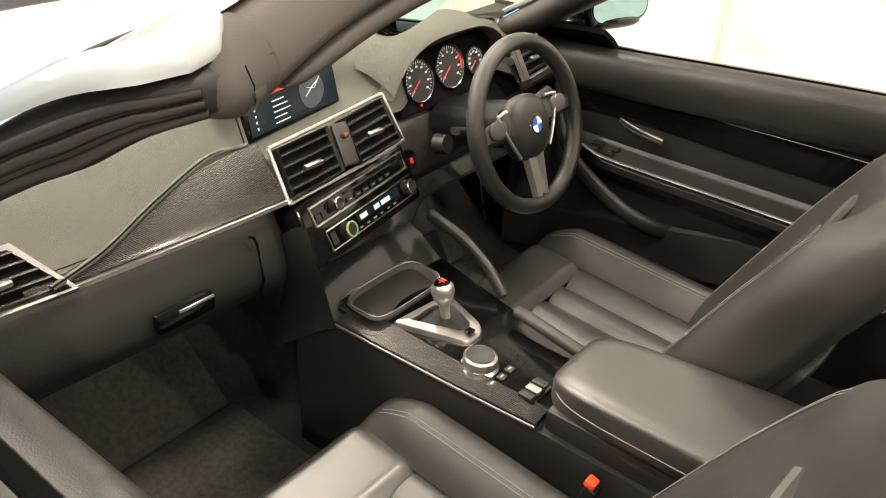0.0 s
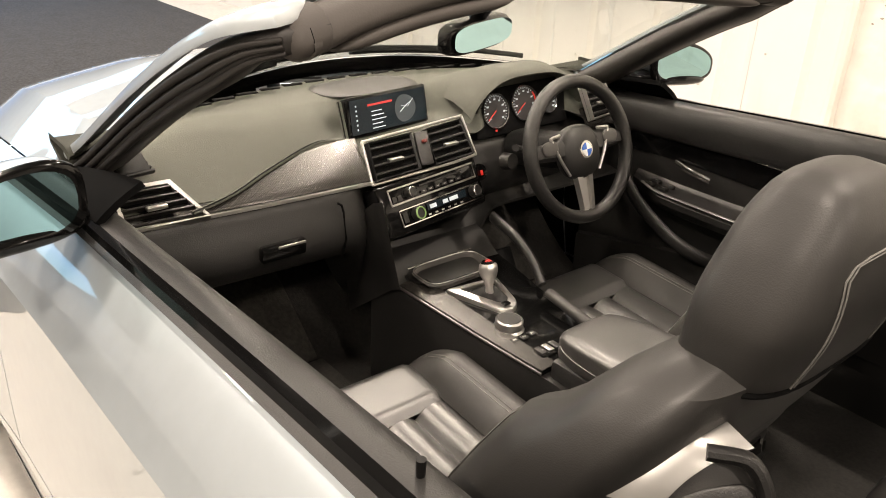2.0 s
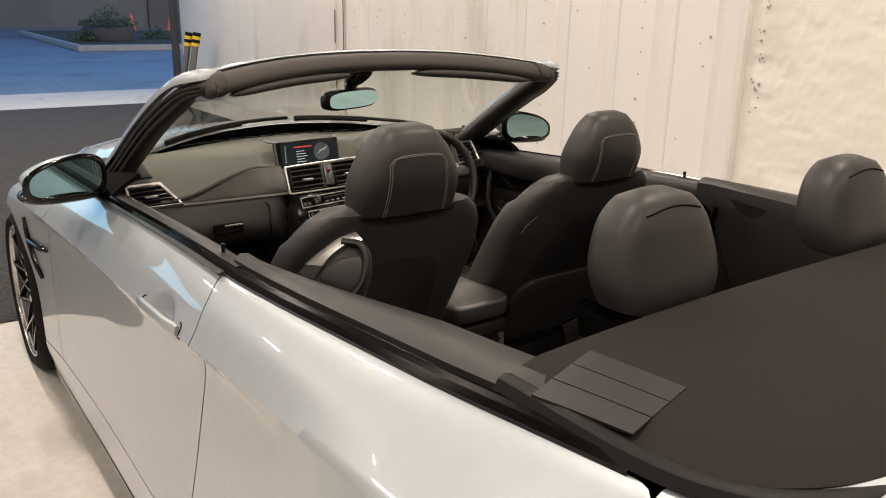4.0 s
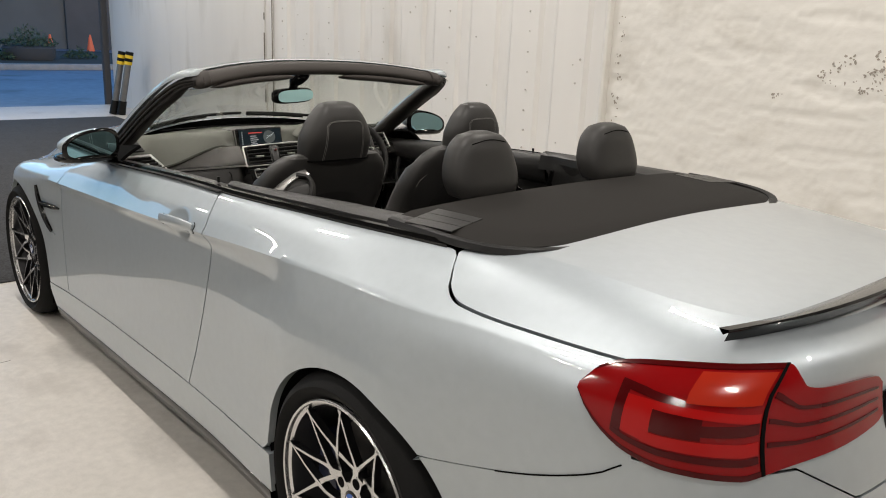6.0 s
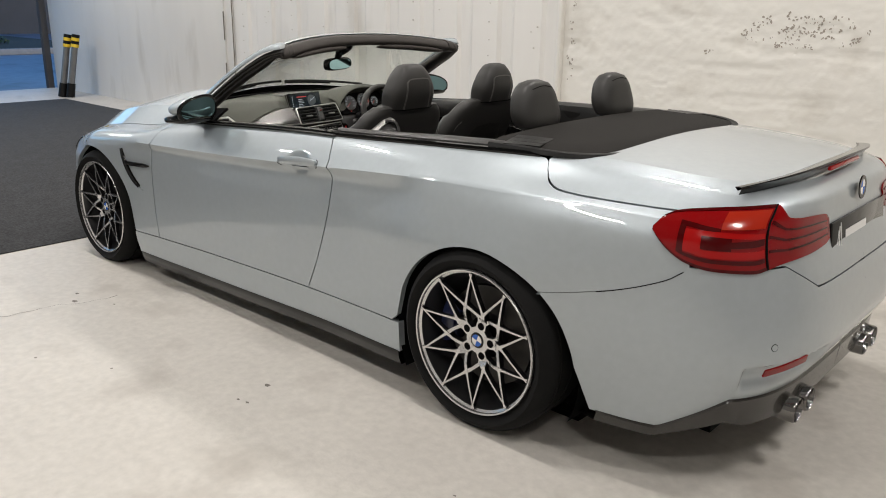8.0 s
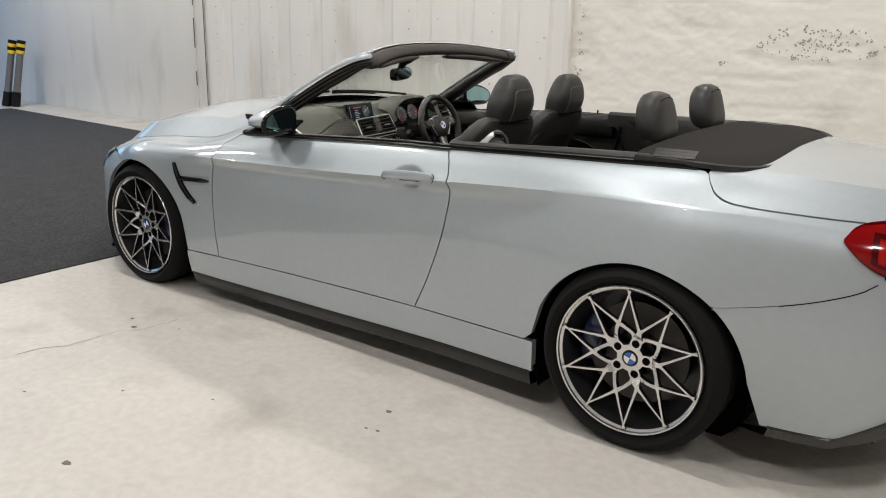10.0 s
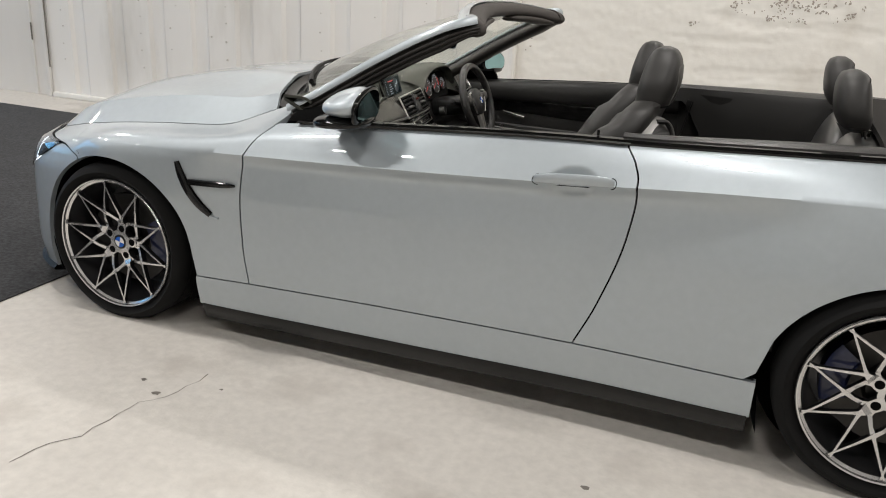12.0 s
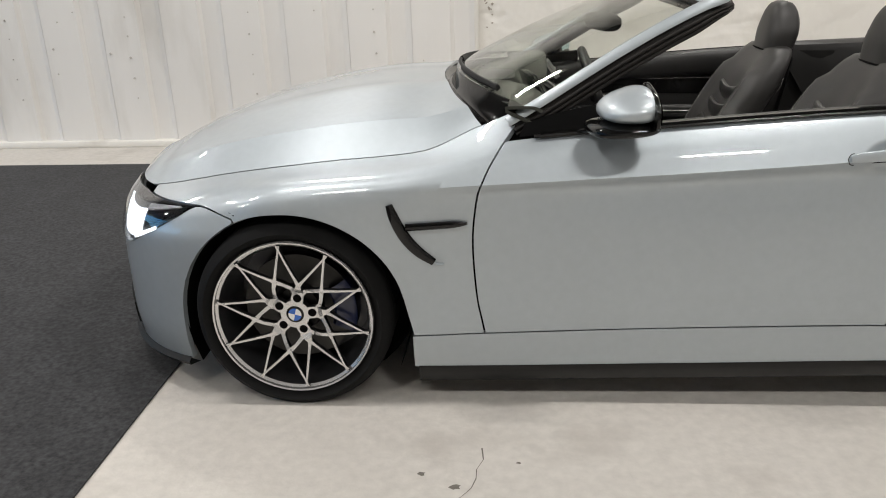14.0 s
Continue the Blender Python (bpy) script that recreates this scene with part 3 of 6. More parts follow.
CT = [c_of_w(w, .83) for w in (.62, .58, .30)]
ca, cb = col_of_x(3.392), col_of_x(3.43)
K = col_of_x
LT = pchip([(ca, .845), (K(3.405), .866), (K(3.43), .884), (K(3.50), .897), (K(3.60), .907), (CT[0], .912), (CT[1], .892), (CT[1] + .04, .878), (CT[2] - .02, .862), (CT[2], .845)])
LB = pchip([(ca, .836), (K(3.415), .812), (K(3.45), .780), (K(3.49), .755), (K(3.55), .738), (K(3.64), .733), (CT[0], .742), (CT[1], .752), (CT[2] - .02, .775), (CT[2], .785)])


def lamp_patch(u0, u1, v0, v1, out, nu=30, nv=6, c0=ca, c1=CT[2], slope=0.0):
    P = []
    for i in range(nu + 1):
        c = c0 + (c1 - c0) * (u0 + (u1 - u0) * i / nu)
        b, t = LB(c), LT(c)
        P.append([flank(c, b + (t - b) * (v0 + (v1 - v0) * j / nv + slope * i / nu), out) for j in range(nv + 1)])
    return P


def tail_lamp(flip):
    lamp = part("tail_lamp", mirrored(bm_sheet(lamp_patch(0, 1, 0, 1, .006, 60, 12), .03, inward=(3.2, 0, .8)), flip), REDGLASS, car, "red tail lamp with light bars")

    def bar(u0, u1, v0, v1, mat, out=.0075, name="dark_band", slope=0.0):
        part(name, mirrored(bm_sheet(lamp_patch(u0, u1, v0, v1, out, 24, 3, slope=slope), .004, inward=(3.2, 0, .8)), flip), mat, lamp)
    us = (CT[0] - ca) / (CT[2] - ca)
    bar(0, us * .985, .955, 1, REDDARK, .0078), bar(0, us * .985, 0, .055, REDDARK, .0078)
    bar(us * .16, us * .205, .20, .74, REDDARK), bar(us * .16, us * .50, .72, .80, REDDARK, slope=-.10)
    bar(us * .16, us * .97, .14, .205, REDDARK, .0082)
    bar(us * .34, us * .62, .36, .60, REDDARK, .0080), bar(us * .60, us * .97, .40, .50, REDDARK, .0084, slope=.02)
    bar(us * .205, us * .34, .24, .66, REDBAR, .0082, "light_bar"), bar(us * .30, us * .97, .225, .35, REDBAR, .0086, "light_bar")
    bar(us * .34, us * .97, .58, .66, REDBAR, .0088, "light_bar", -.06)
    bar(us * .50, us * .96, .68, .93, AMBER, .0090, "indicator")
    for v in (.27, .50, .73):
        bar(us * 1.03, .98, v, v + .05, REDDARK, .0085)
    part("lamp_seam", mirrored(bm_sheet(lamp_patch(us * .985, us * 1.01, 0, 1, .0085, 3, 8), .004, inward=(3.2, 0, .8)), flip), GAP, lamp)
    return lamp


tail_lamp(False), tail_lamp(True)


def head_lamp(flip):
    HT = lambda c: lamp_top(xof(c)) - 0.003
    c1 = col_of_x(-.292)
    def patch(u0, u1, v0, v1, out, nu=30, nv=6, solid=False):
        P = []
        for i in range(nu + 1):
            c = NOSE - .72 + (c1 - NOSE + .72) * (u0 + (u1 - u0) * i / nu)
            b, t = HB(xof(c)), HT(c)
            P.append([flank(c, b + (t - b) * (v0 + (v1 - v0) * j / nv), out) for j in range(nv + 1)])
        return bm_slab(P, .003) if solid else bm_sheet(P, .01, inward=(0, 0, .5))
    lamp = part("headlamp", mirrored(patch(0, 1, 0, 1, -.014), flip), LAMPINNER, car, "lit white headlamp")
    part("lens", mirrored(patch(0, 1, 0, 1, .003, solid=True), flip), LAMPGLASS, lamp, "clear lamp glass")
    part("eyelid", mirrored(patch(0, 1, .93, 1, -.004, 16, 3), flip), BLACK, lamp)
    part("light_bezel", mirrored(patch(.62, .97, .28, .74, -.007, 16, 4), flip), BLACK, lamp)
    part("projector", mirrored(patch(.66, .78, .34, .62, -.005, 10, 4), flip), DISC, lamp, "dark projector lens")
    part("light_ring", mirrored(patch(.08, .58, .12, .80, -.008, 16, 4), flip), DRL, lamp, "glowing white light guide")
    part("light_ring", mirrored(patch(.50, .72, .05, .16, -.008, 16, 4), flip), DRL, lamp)
    part("chrome_inner", mirrored(patch(.60, .88, .78, .90, -.006, 16, 4), flip), REFLECTOR, lamp)


head_lamp(False), head_lamp(True)


def grille():
    return bm_sheet(panel_points(NOSE - 1, NOSE - .76, .45, .652, 14, 8, .006), .012, inward=(0, 0, .5))


def intake():
    return bm_sheet(panel_points(NOSE - .80, NOSE - .52, .165, lambda c: .30 - .05 * abs(c - NOSE + .66) / .14, 12, 6, .005), .012, inward=(0, 0, .3))


both("grille", grille, BLACK, car, "black radiator grille")
both("air_intake", intake, BLACK, car, "black corner air intake")


def wing_vent():
    bm = bmesh.new()
    a = [flank(x, z, .001) for x, z in ((.338, .705), (.350, .665), (.380, .60), (.425, .545), (.468, .512))]
    bm_sweep(curve_pts(a, 20), ring_profile(.017, .012, 10), (0, -1, 0), bm, 0, scale=[.5 + .6 * math.sin(math.pi * (i + 2) / 24) for i in range(20)])
    b = [flank(x, z, .006) for x, z in ((.385, .632), (.47, .634), (.575, .637))]
    bm_sweep(curve_pts(b, 12), ring_profile(.012, .013, 10), (0, -1, 0), bm, 0, scale=[1.0] * 9 + [.9, .7, .35])
    return bm


both("wing_vent", wing_vent, GLOSS, car, "gloss black wing vent with gill bar")


def vent_lip():
    a = [flank(x, z, .003) for x, z in ((.44, .522), (.475, .505), (.50, .503))]
    return bm_tube(curve_pts(a, 8), .005)


both("vent_lip", vent_lip, PAINT, car)

for k, d in enumerate(doors):
    pts = [flank(x, z, o) for x, z, o in ((1.692, .822, .003), (1.71, .823, .010), (1.76, .826, .017), (1.83, .831, .019), (1.89, .835, .017), (1.922, .838, .010), (1.938, .839, .003))]
    bm = bm_sweep(curve_pts(pts, 22), ring_profile(.008, .0168, 12, 2.4), (0, 0, 1), scale=[.70 + .35 * math.sin(math.pi * i / 21) for i in range(22)])
    part("handle", mirrored(bm, k), PAINT, d, "silver pull handle")
    for x0, x1 in ((1.684, 1.702), (1.930, 1.946)):
        gap = []
        for a in np.linspace(0, math.pi, 15):
            x = x1 - (x1 - x0) * math.sin(a) if x0 < 1.8 else x0 + (x1 - x0) * math.sin(a)
            gap.append(flank(x, .829 + .07 * (x - 1.815) + .0165 * math.cos(a), .0006))
        part("handle_gap", mirrored(bm_tube(gap, .0014, seg=6), k), GAP, d)


def mirror_arm(flip):
    pv = Vector((1.05, .80 if flip else -.80, 1.0))
    turn = Matrix.Translation(pv) @ Matrix.Rotation(radians(-16 if flip else 4), 4, 'Z') @ Matrix.Translation(-pv)
    base = empty("wing_mirror", car, Matrix.Translation((-.155, -.030, -.010) if flip else (0, 0, -.012)) @ turn)
    base["label"] = "silver wing mirror with black base and blue-tinted glass"
    def shell(x, y, z, v):
        # the shell tapers forwards and its lower edge is cut level
        f = 1 - .46 * ((1 - x) / 2) ** 1.2
        return (v.x - .012 * y, v.y * (1 - .08 * max(0, -x)), max((v.z + .05) * f * (1 - .30 * max(0, (1 - y) / 2) ** 2) - .05, -.050))
    bm = bm_pillow((1.035, -.902, 1.016), (.082, .104, .060), 2.5, shell, nu=40, nv=24)
    for v in bm.verts:
        v.co.x = min(v.co.x, 1.098)
    part("mirror_shell", mirrored(bm, flip), PAINT, base)
    bm = bm_pillow((1.022, -.896, .946), (.100, .114, .022), 2.8, lambda x, y, z, v: (v.x - .012 * y, v.y, v.z + .006 * x))
    bm_sweep([(.93, -.755, .905), (.98, -.79, .925), (1.03, -.85, .942)], ring_profile(.035, .012, 12), (0, 0, 1), bm)
    bm_pillow((1.100, -.904, 1.003), (.0118, .108, .064), 3.2, bm=bm)
    for v in bm.verts:
        if v.co.z > .945 and v.co.x > 1.06:
            k = max(0, min(1, (-.80 - v.co.y) / .21))
            v.co.z = .945 + (v.co.z - .945) * (1 - .34 * k * k)
    part("mirror_base", mirrored(bm, flip), GLOSS, base, "gloss black mirror foot and bezel")
    bm = bmesh.new()
    rows = []
    for r in np.linspace(0, 1, 5):
        rows.append([Vector((1.1125, -.905 + .092 * r * math.copysign(abs(math.cos(a)) ** .7, math.cos(a)), 1.004 + .052 * r * math.copysign(abs(math.sin(a)) ** .7, math.sin(a)))) for a in np.linspace(0, 2 * math.pi, 28, endpoint=False)])
    for row in rows:
        for v in row:
            k = max(0, min(1, (-.80 - v.y) / .21))
            v.z = .947 + (v.z - .947) * (1 - .34 * k * k)
    bm_grid(rows, bm, wrap_v=True)
    part("mirror_glass", mirrored(bm, flip), MIRROR, base, "blue-tinted mirror glass")


mirror_arm(False), mirror_arm(True)

def sail():
    P = []
    for u in np.linspace(0, 1, 10):
        lo, hi = Vector((.735 + .30 * u, -.782 + .012 * u, .880 + .032 * u)), Vector((.755 + .28 * u, -.735 + .045 * u, .918 + .075 * u * (1 - .35 * u)))
        P.append([lo.lerp(hi, v) + Vector((0, -.006 * math.sin(math.pi * v), 0)) for v in np.linspace(0, 1, 5)])
    return bm_sheet(P, .012, inward=INSIDE)


both("sail_panel", sail, GAP, car, "gloss black triangle at mirror foot")

# black belt strips along the tops of doors and quarters, with a bright edge
def belt_strip():
    P = []
    for c in np.linspace(0.80, 2.905, 80):
        p = flank(c, belt_z(c))
        P.append([(c, p.y + a, p.z + b) for a, b in ((-.002, -.006), (-.004, .006), (.004, .015), (.018, .016), (.024, .008), (.034, .012), (.050, .010), (.055, -.02))])
    return bm_grid(P)


both("belt_strip", belt_strip, GLOSS, car, "black belt moulding")


def badge(m, r):
    b = empty("round_badge", car, m)
    b["label"] = "round blue and white badge with black ring"
    part("ring", bm_lathe([(0, .002), (r, .002), (r, .004), (r * .97, .006), (r * .66, .006), (r * .64, .004)], Matrix(), 32), GLOSS, b)
    for q in range(4):
        bm = bmesh.new()
        c = bm.verts.new((0, 0, .0052))
        vs = [bm.verts.new((r * .66 * math.cos(a), r * .66 * math.sin(a), .0052)) for a in np.linspace(q * math.pi / 2, (q + 1) * math.pi / 2, 9)]
        for i in range(8):
            bm.faces.new((c, vs[i], vs[i + 1]))
        part("quadrant", bm, BLUE2 if q % 2 else WHITE2, b)
    return b


badge(look((3.742, 0, .90), (2.0, 0, .75)), .040)
# boot spoiler: a thin lip along the boot's trailing edge
P = []
for t in np.linspace(-1, 1, 41):
    x, z, e = 3.665 - .10 * abs(t) ** 3, .985 - .026 * t * t, 1 - .85 * abs(t) ** 5
    P.append([(x - .050 * e, .59 * t, z - .010), (x - .018, .59 * t, z + .004 * e), (x + .016 * e, .59 * t, z + .014 * e), (x + .018 * e, .59 * t, z + .008 * e), (x + .002, .59 * t, z - .006), (x - .004, .59 * t, z - .022)])
part("boot_spoiler", bm_grid(P), GLOSS, car, "gloss black boot lip spoiler")
part("brake_light", bm_box((3.676, 0, .972), (.012, .30, .014), .004), REDBAR, car)
# number plate with plain marks in place of writing
plate = part("number_plate", bm_box((3.752, 0, .765), (.012, .58, .125), .004, rot=(0, -6, 0)), GLOSS, car, "black plate with white dealer marking")
bm = bmesh.new()
for k in range(3):
    bm_box((3.7595, -.235 + .014 * k, .765 + (.0 if k == 1 else .012 * (k - 1))), (.002, .004, .085), bm=bm, rot=(12 * (k - 1), -6, 0))
bm_box((3.7595, -.05, .772), (.002, .22, .026), bm=bm, rot=(0, -6, 0))
bm_box((3.7585, -.05, .742), (.002, .16, .008), bm=bm, rot=(0, -6, 0))
part("plate_marks", bm, WHITE2, plate)


def reflector():
    P = []
    for i in range(15):
        c = TAIL + .52 + .22 * i / 14
        P.append([flank(c, .430 + .022 * i / 14 + b, .004) for b in (-.010, .012)])
    return bm_sheet(P, .006, inward=(3.2, 0, .4))


def sensor():
    p, q = flank(TAIL + .55, .512), flank(TAIL + .55, .512, 1.0)
    n = (q - p).normalized()
    return bm_cyl(p - n * .004, p + n * .0016, .0100, seg=20, bm=bm_cyl(p - n * .004, p + n * .0008, .0118, seg=20), mat=1)


both("parking_sensor", sensor, [GAP, PAINT], car)
def bumper_seam():
    pts = [flank(col_of_x(x), bumper_line(x) + .001, .0012) for x in np.linspace(3.25, 3.485, 16)]
    return bm_tube(pts, .0016, seg=6)


both("bumper_seam", bumper_seam, GAP, car)
both("bumper_reflector", reflector, REDGLASS, car, "red bumper reflector")


# ---------------------------------------------------------------- wheels
def wheel_mesh(R, width, cal=90):
    """Face towards -y, hub at the origin."""
    m = Euler((radians(90), 0, 0)).to_matrix().to_4x4()      # local z -> -y
    W = empty("wheel", car)
    W["label"] = "alloy wheel with fine star spokes and low-profile tyre"
    rr = .262
    h = width / 2
    tyre = bm_lathe([(rr - .004, h - .045), (rr + .006, h - .018), (rr + .030, h + .004), (R - .035, h + .006), (R - .014, h - .010), (R - .002, h - .035), (R, h - .06),
                     (R, h - .066), (R - .006, h - .068), (R - .006, h - .074), (R, h - .076), (R, .0), (R - .006, -.002), (R - .006, -.008), (R, -.010), (R, -h + .06), (R - .012, -h + .012), (R - .04, -h), (rr, -h + .02)], m, 72)
    part("tyre", tyre, TYRE, W, "black low-profile tyre")
    lip = bm_lathe([(rr + .005, h - .016), (rr + .006, h - .006), (rr + .003, h - .002), (rr - .002, h - .004), (rr - .003, h - .014), (rr - .012, h - .020)], m, 72)
    part("rim_lip", lip, RIMFACE, W, "bright machined rim lip")
    bar = bm_lathe([(rr - .013, h - .018), (rr - .022, h - .05), (rr - .030, h - .09), (rr - .034, -h + .02)], m, 60)
    bm_cyl((0, h - .03, 0), (0, h - .02, 0), rr - .03, seg=48, bm=bar)
    part("rim_barrel", bar, RIMBARREL, W, "dark grey rim barrel")
    # star spokes: ten tips at the rim, ten knots further in, alternately near and far from the hub
    n, rt = 10, rr - .008
    yt, yk, yi, yh = -(h - .010), -(h - .027), -(h - .034), -(h - .042)
    pol = lambda r, a, y: Vector((r * math.sin(a), y, r * math.cos(a)))
    bm, bs = bmesh.new(), bmesh.new()

    knot = lambda k: pol(.132, 2 * math.pi * (k + .5) / n, yk) if k % 2 else pol(.106, 2 * math.pi * (k + .5) / n, yi)

    def arm(stations, deep):
        """A flat-faced arm through (point, half width) stations, with a dark chamfered underside."""
        rows, low = [], []
        for q, (pt, w) in enumerate(stations):
            t = (stations[min(q + 1, len(stations) - 1)][0] - stations[max(q - 1, 0)][0]).normalized()
            sd = t.cross(Vector((0, 1, 0))).normalized()
            rows.append([pt + sd * w + Vector((0, -.0008, 0)), pt - sd * w + Vector((0, -.0008, 0))])
            low.append([pt + sd * w, pt - sd * w, pt - sd * (w - .003) + Vector((0, deep, 0)), pt + sd * (w - .003) + Vector((0, deep, 0))])
        bm_grid(rows, bm)
        bm_grid(low, bs, wrap_v=True)
    for k in range(n):
        a = 2 * math.pi * k / n
        tip = pol(rt, a, yt)
        for kn, sgn in ((knot(k - 1), -1), (knot(k), 1)):
            side = (kn - tip).normalized().cross(Vector((0, 1, 0)))
            p = tip + side * .0046 * -sgn
            mid = p.lerp(kn, .55) + Vector((0, -.002, 0))
            arm([(p, .0030), (mid, .0036), (p.lerp(kn, .88), .0046), (kn, .0072)], .022)
        b = 2 * math.pi * (k + .5) / n
        if k % 2:
            # the outer knots reach the hub by two slanting arms, with an open window between
            for e in (-1, 1):
                arm([(knot(k), .0078), (pol(.112, b + e * .155, yi), .0056), (pol(.090, b + e * .37, yh + .004), .0066), (pol(.066, b + e * .53, yh), .0085)], .026)
        else:
            arm([(knot(k), .0075), (pol(.094, b, yi - .001), .0120), (pol(.078, b, yh + .002), .0185), (pol(.058, b, yh), .0205), (pol(.030, b, yh - .001), .0195)], .028)
    inn, mid = [], []
    for k in range(4 * n):
        a = .5 * math.pi * k / n
        inn.append(pol(.029, a, yh - .0012)), mid.append(pol(.049, a, yh - .0012))
    bm_grid([inn, mid], bm, wrap_v=True)
    bm_grid([mid, [v + Vector((0, .03, 0)) for v in mid]], bs, wrap_v=True)
    part("spoke_face", bm, RIMFACE, W, "bright machined spoke faces", flat=True)
    part("spokes", bs, RIMDARK, W, "dark grey star spokes", flat=True)
    for k in range(5):
        a = 2 * math.pi * (2 * k + .5) / 10
        c = pol(.0580, a, yh - .0016)
        part("bolt_hole", bm_cyl(c + Vector((0, .004, 0)), c, .0140, seg=18), GAP, W)
    cap = part("hub_cap", bm_lathe([(0, h - .0385), (.026, h - .0385), (.030, h - .041), (.031, h - .046)], m, 28), GLOSS, W, "blue and white hub cap")
    bm = bmesh.new()
    for q in range(4):
        c = bm.verts.new((0, -(h - .0378), 0))
        vs = [bm.verts.new(pol(.022, .35 + q * math.pi / 2 + e, -(h - .0378))) for e in np.linspace(0, math.pi / 2, 7)]
        for i in range(6):
            bm.faces.new((c, vs[i], vs[i + 1])).material_index = q % 2
    part("cap_badge", bm, [WHITE2, BLUE2], cap)
    disc = bm_lathe([(.06, h - .11), (.185, h - .11), (.186, h - .118), (.185, h - .135), (.06, h - .135)], m, 48)
    bm_lathe([(0, h - .085), (.075, h - .085), (.085, h - .11)], m, 32, bm=disc)
    part("brake_disc", disc, DISC, W, "steel brake disc")
    rows = []
    for a in np.linspace(math.radians(cal - 28), math.radians(cal + 28), 14):
        rows.append([pol(r, a, y) for r, y in ((.125, -(h - .11)), (.125, -(h - .075)), (.135, -(h - .066)), (.19, -(h - .066)), (.202, -(h - .075)), (.202, -(h - .14)))])
    part("brake_caliper", bm_grid(rows), BLUE, W, "blue brake caliper")
    return W


wf = wheel_mesh(.330, .25)
wf.matrix_basis = pose(0, -.790, .318, 0, -6, 0)
wr = wheel_mesh(.336, .27, 282)
wr.matrix_basis = pose(2.812, -.785, .331, 0, -3, 0)
for src, x, z in ((wf, 0, .325), (wr, 2.812, .331)):
    o = copy_thing(src, pose(x, .79, z, 0, 20, 180))


# ---------------------------------------------------------------- windscreen and its frame
base_c = lambda t: Vector((.50 + .27 * t * t, .66 * t, 1.000 - .052 * t * t))
top_c = lambda t: Vector((1.215 + .125 * t * t, .600 * t, 1.290 - .045 * abs(t) ** 2.4))


def screen_point(t, s, inset=0.0):
    p = base_c(t).lerp(top_c(t), s)
    return p + Vector((-.5, 0, .86)) * (.025 * math.sin(math.pi * s) * (1 - t * t * .3) - inset)


P = [[screen_point(t, s) for s in np.linspace(0, 1, 14)] for t in np.linspace(-1, 1, 29)]
ws = part("windscreen", bm_slab(P, .004), GLASS, car, "clear windscreen glass")
ws.visible_shadow = False


def pillar(flip):
    pts = curve_pts([(.70, -.712, .912), (.80, -.695, .968), (1.05, -.672, 1.119), (1.20, -.655, 1.200), (1.30, -.640, 1.245), (1.372, -.622, 1.268)], 24)
    prof = [(.027, -.008), (.027, -.003), (.025, .004), (.021, .011), (.014, .016), (.004, .019), (-.006, .018), (-.013, .013), (-.013, .006)]
    rim = pts[:21] + [Vector(p) for p in ((1.343, -.628, 1.261), (1.354, -.612, 1.267), (1.350, -.594, 1.270), (1.334, -.574, 1.271), (1.318, -.552, 1.271))]
    out = bm_sweep(rim, prof, (0, 0, 1), closed=False, scale=[1.0] * 21 + [1, .98, .92, .80, .60])
    pil = part("windscreen_pillar", mirrored(out, flip), PAINT, car, "silver windscreen pillar")
    low = [p + Vector((.012, .002, -.012)) for p in pts[:-2]]
    low += [Vector((1.374, -.604, 1.252)), Vector((1.380, -.575, 1.254)), Vector((1.376, -.540, 1.258))]
    taper = [1.0] * 16 + [.97, .91, .84, .77, .70, .64, .58, .50, .40]
    inn = bm_sweep(low, [(-.034, .008), (-.046, -.002), (-.052, -.016), (-.048, -.030), (-.034, -.040), (-.012, -.046), (.006, -.050), (.016, -.046), (.019, -.034), (.020, -.018), (.014, .002), (-.008, .012)], (0, 0, 1), scale=taper)
    part("pillar_seal", mirrored(inn, flip), SEAL, pil, "black pillar seal and trim", 85)
    for a, b, r in ((.0235, -.012, .0065), (.0225, -.027, .0060), (.017, -.043, .0065)):
        lip = bm_sweep(low[:23], [(a + r * math.cos(q), b + r * math.sin(q)) for q in np.linspace(0, 2 * math.pi, 8, endpoint=False)], (0, 0, 1), scale=taper[:23])
        part("seal_lip", mirrored(lip, flip), SEAL, pil, '', 85)


pillar(False), pillar(True)


def header_path(off=(0, 0, 0), n=40, k=1.0):
    return [top_c(t) + Vector(off) for t in np.linspace(-k, k, n)]


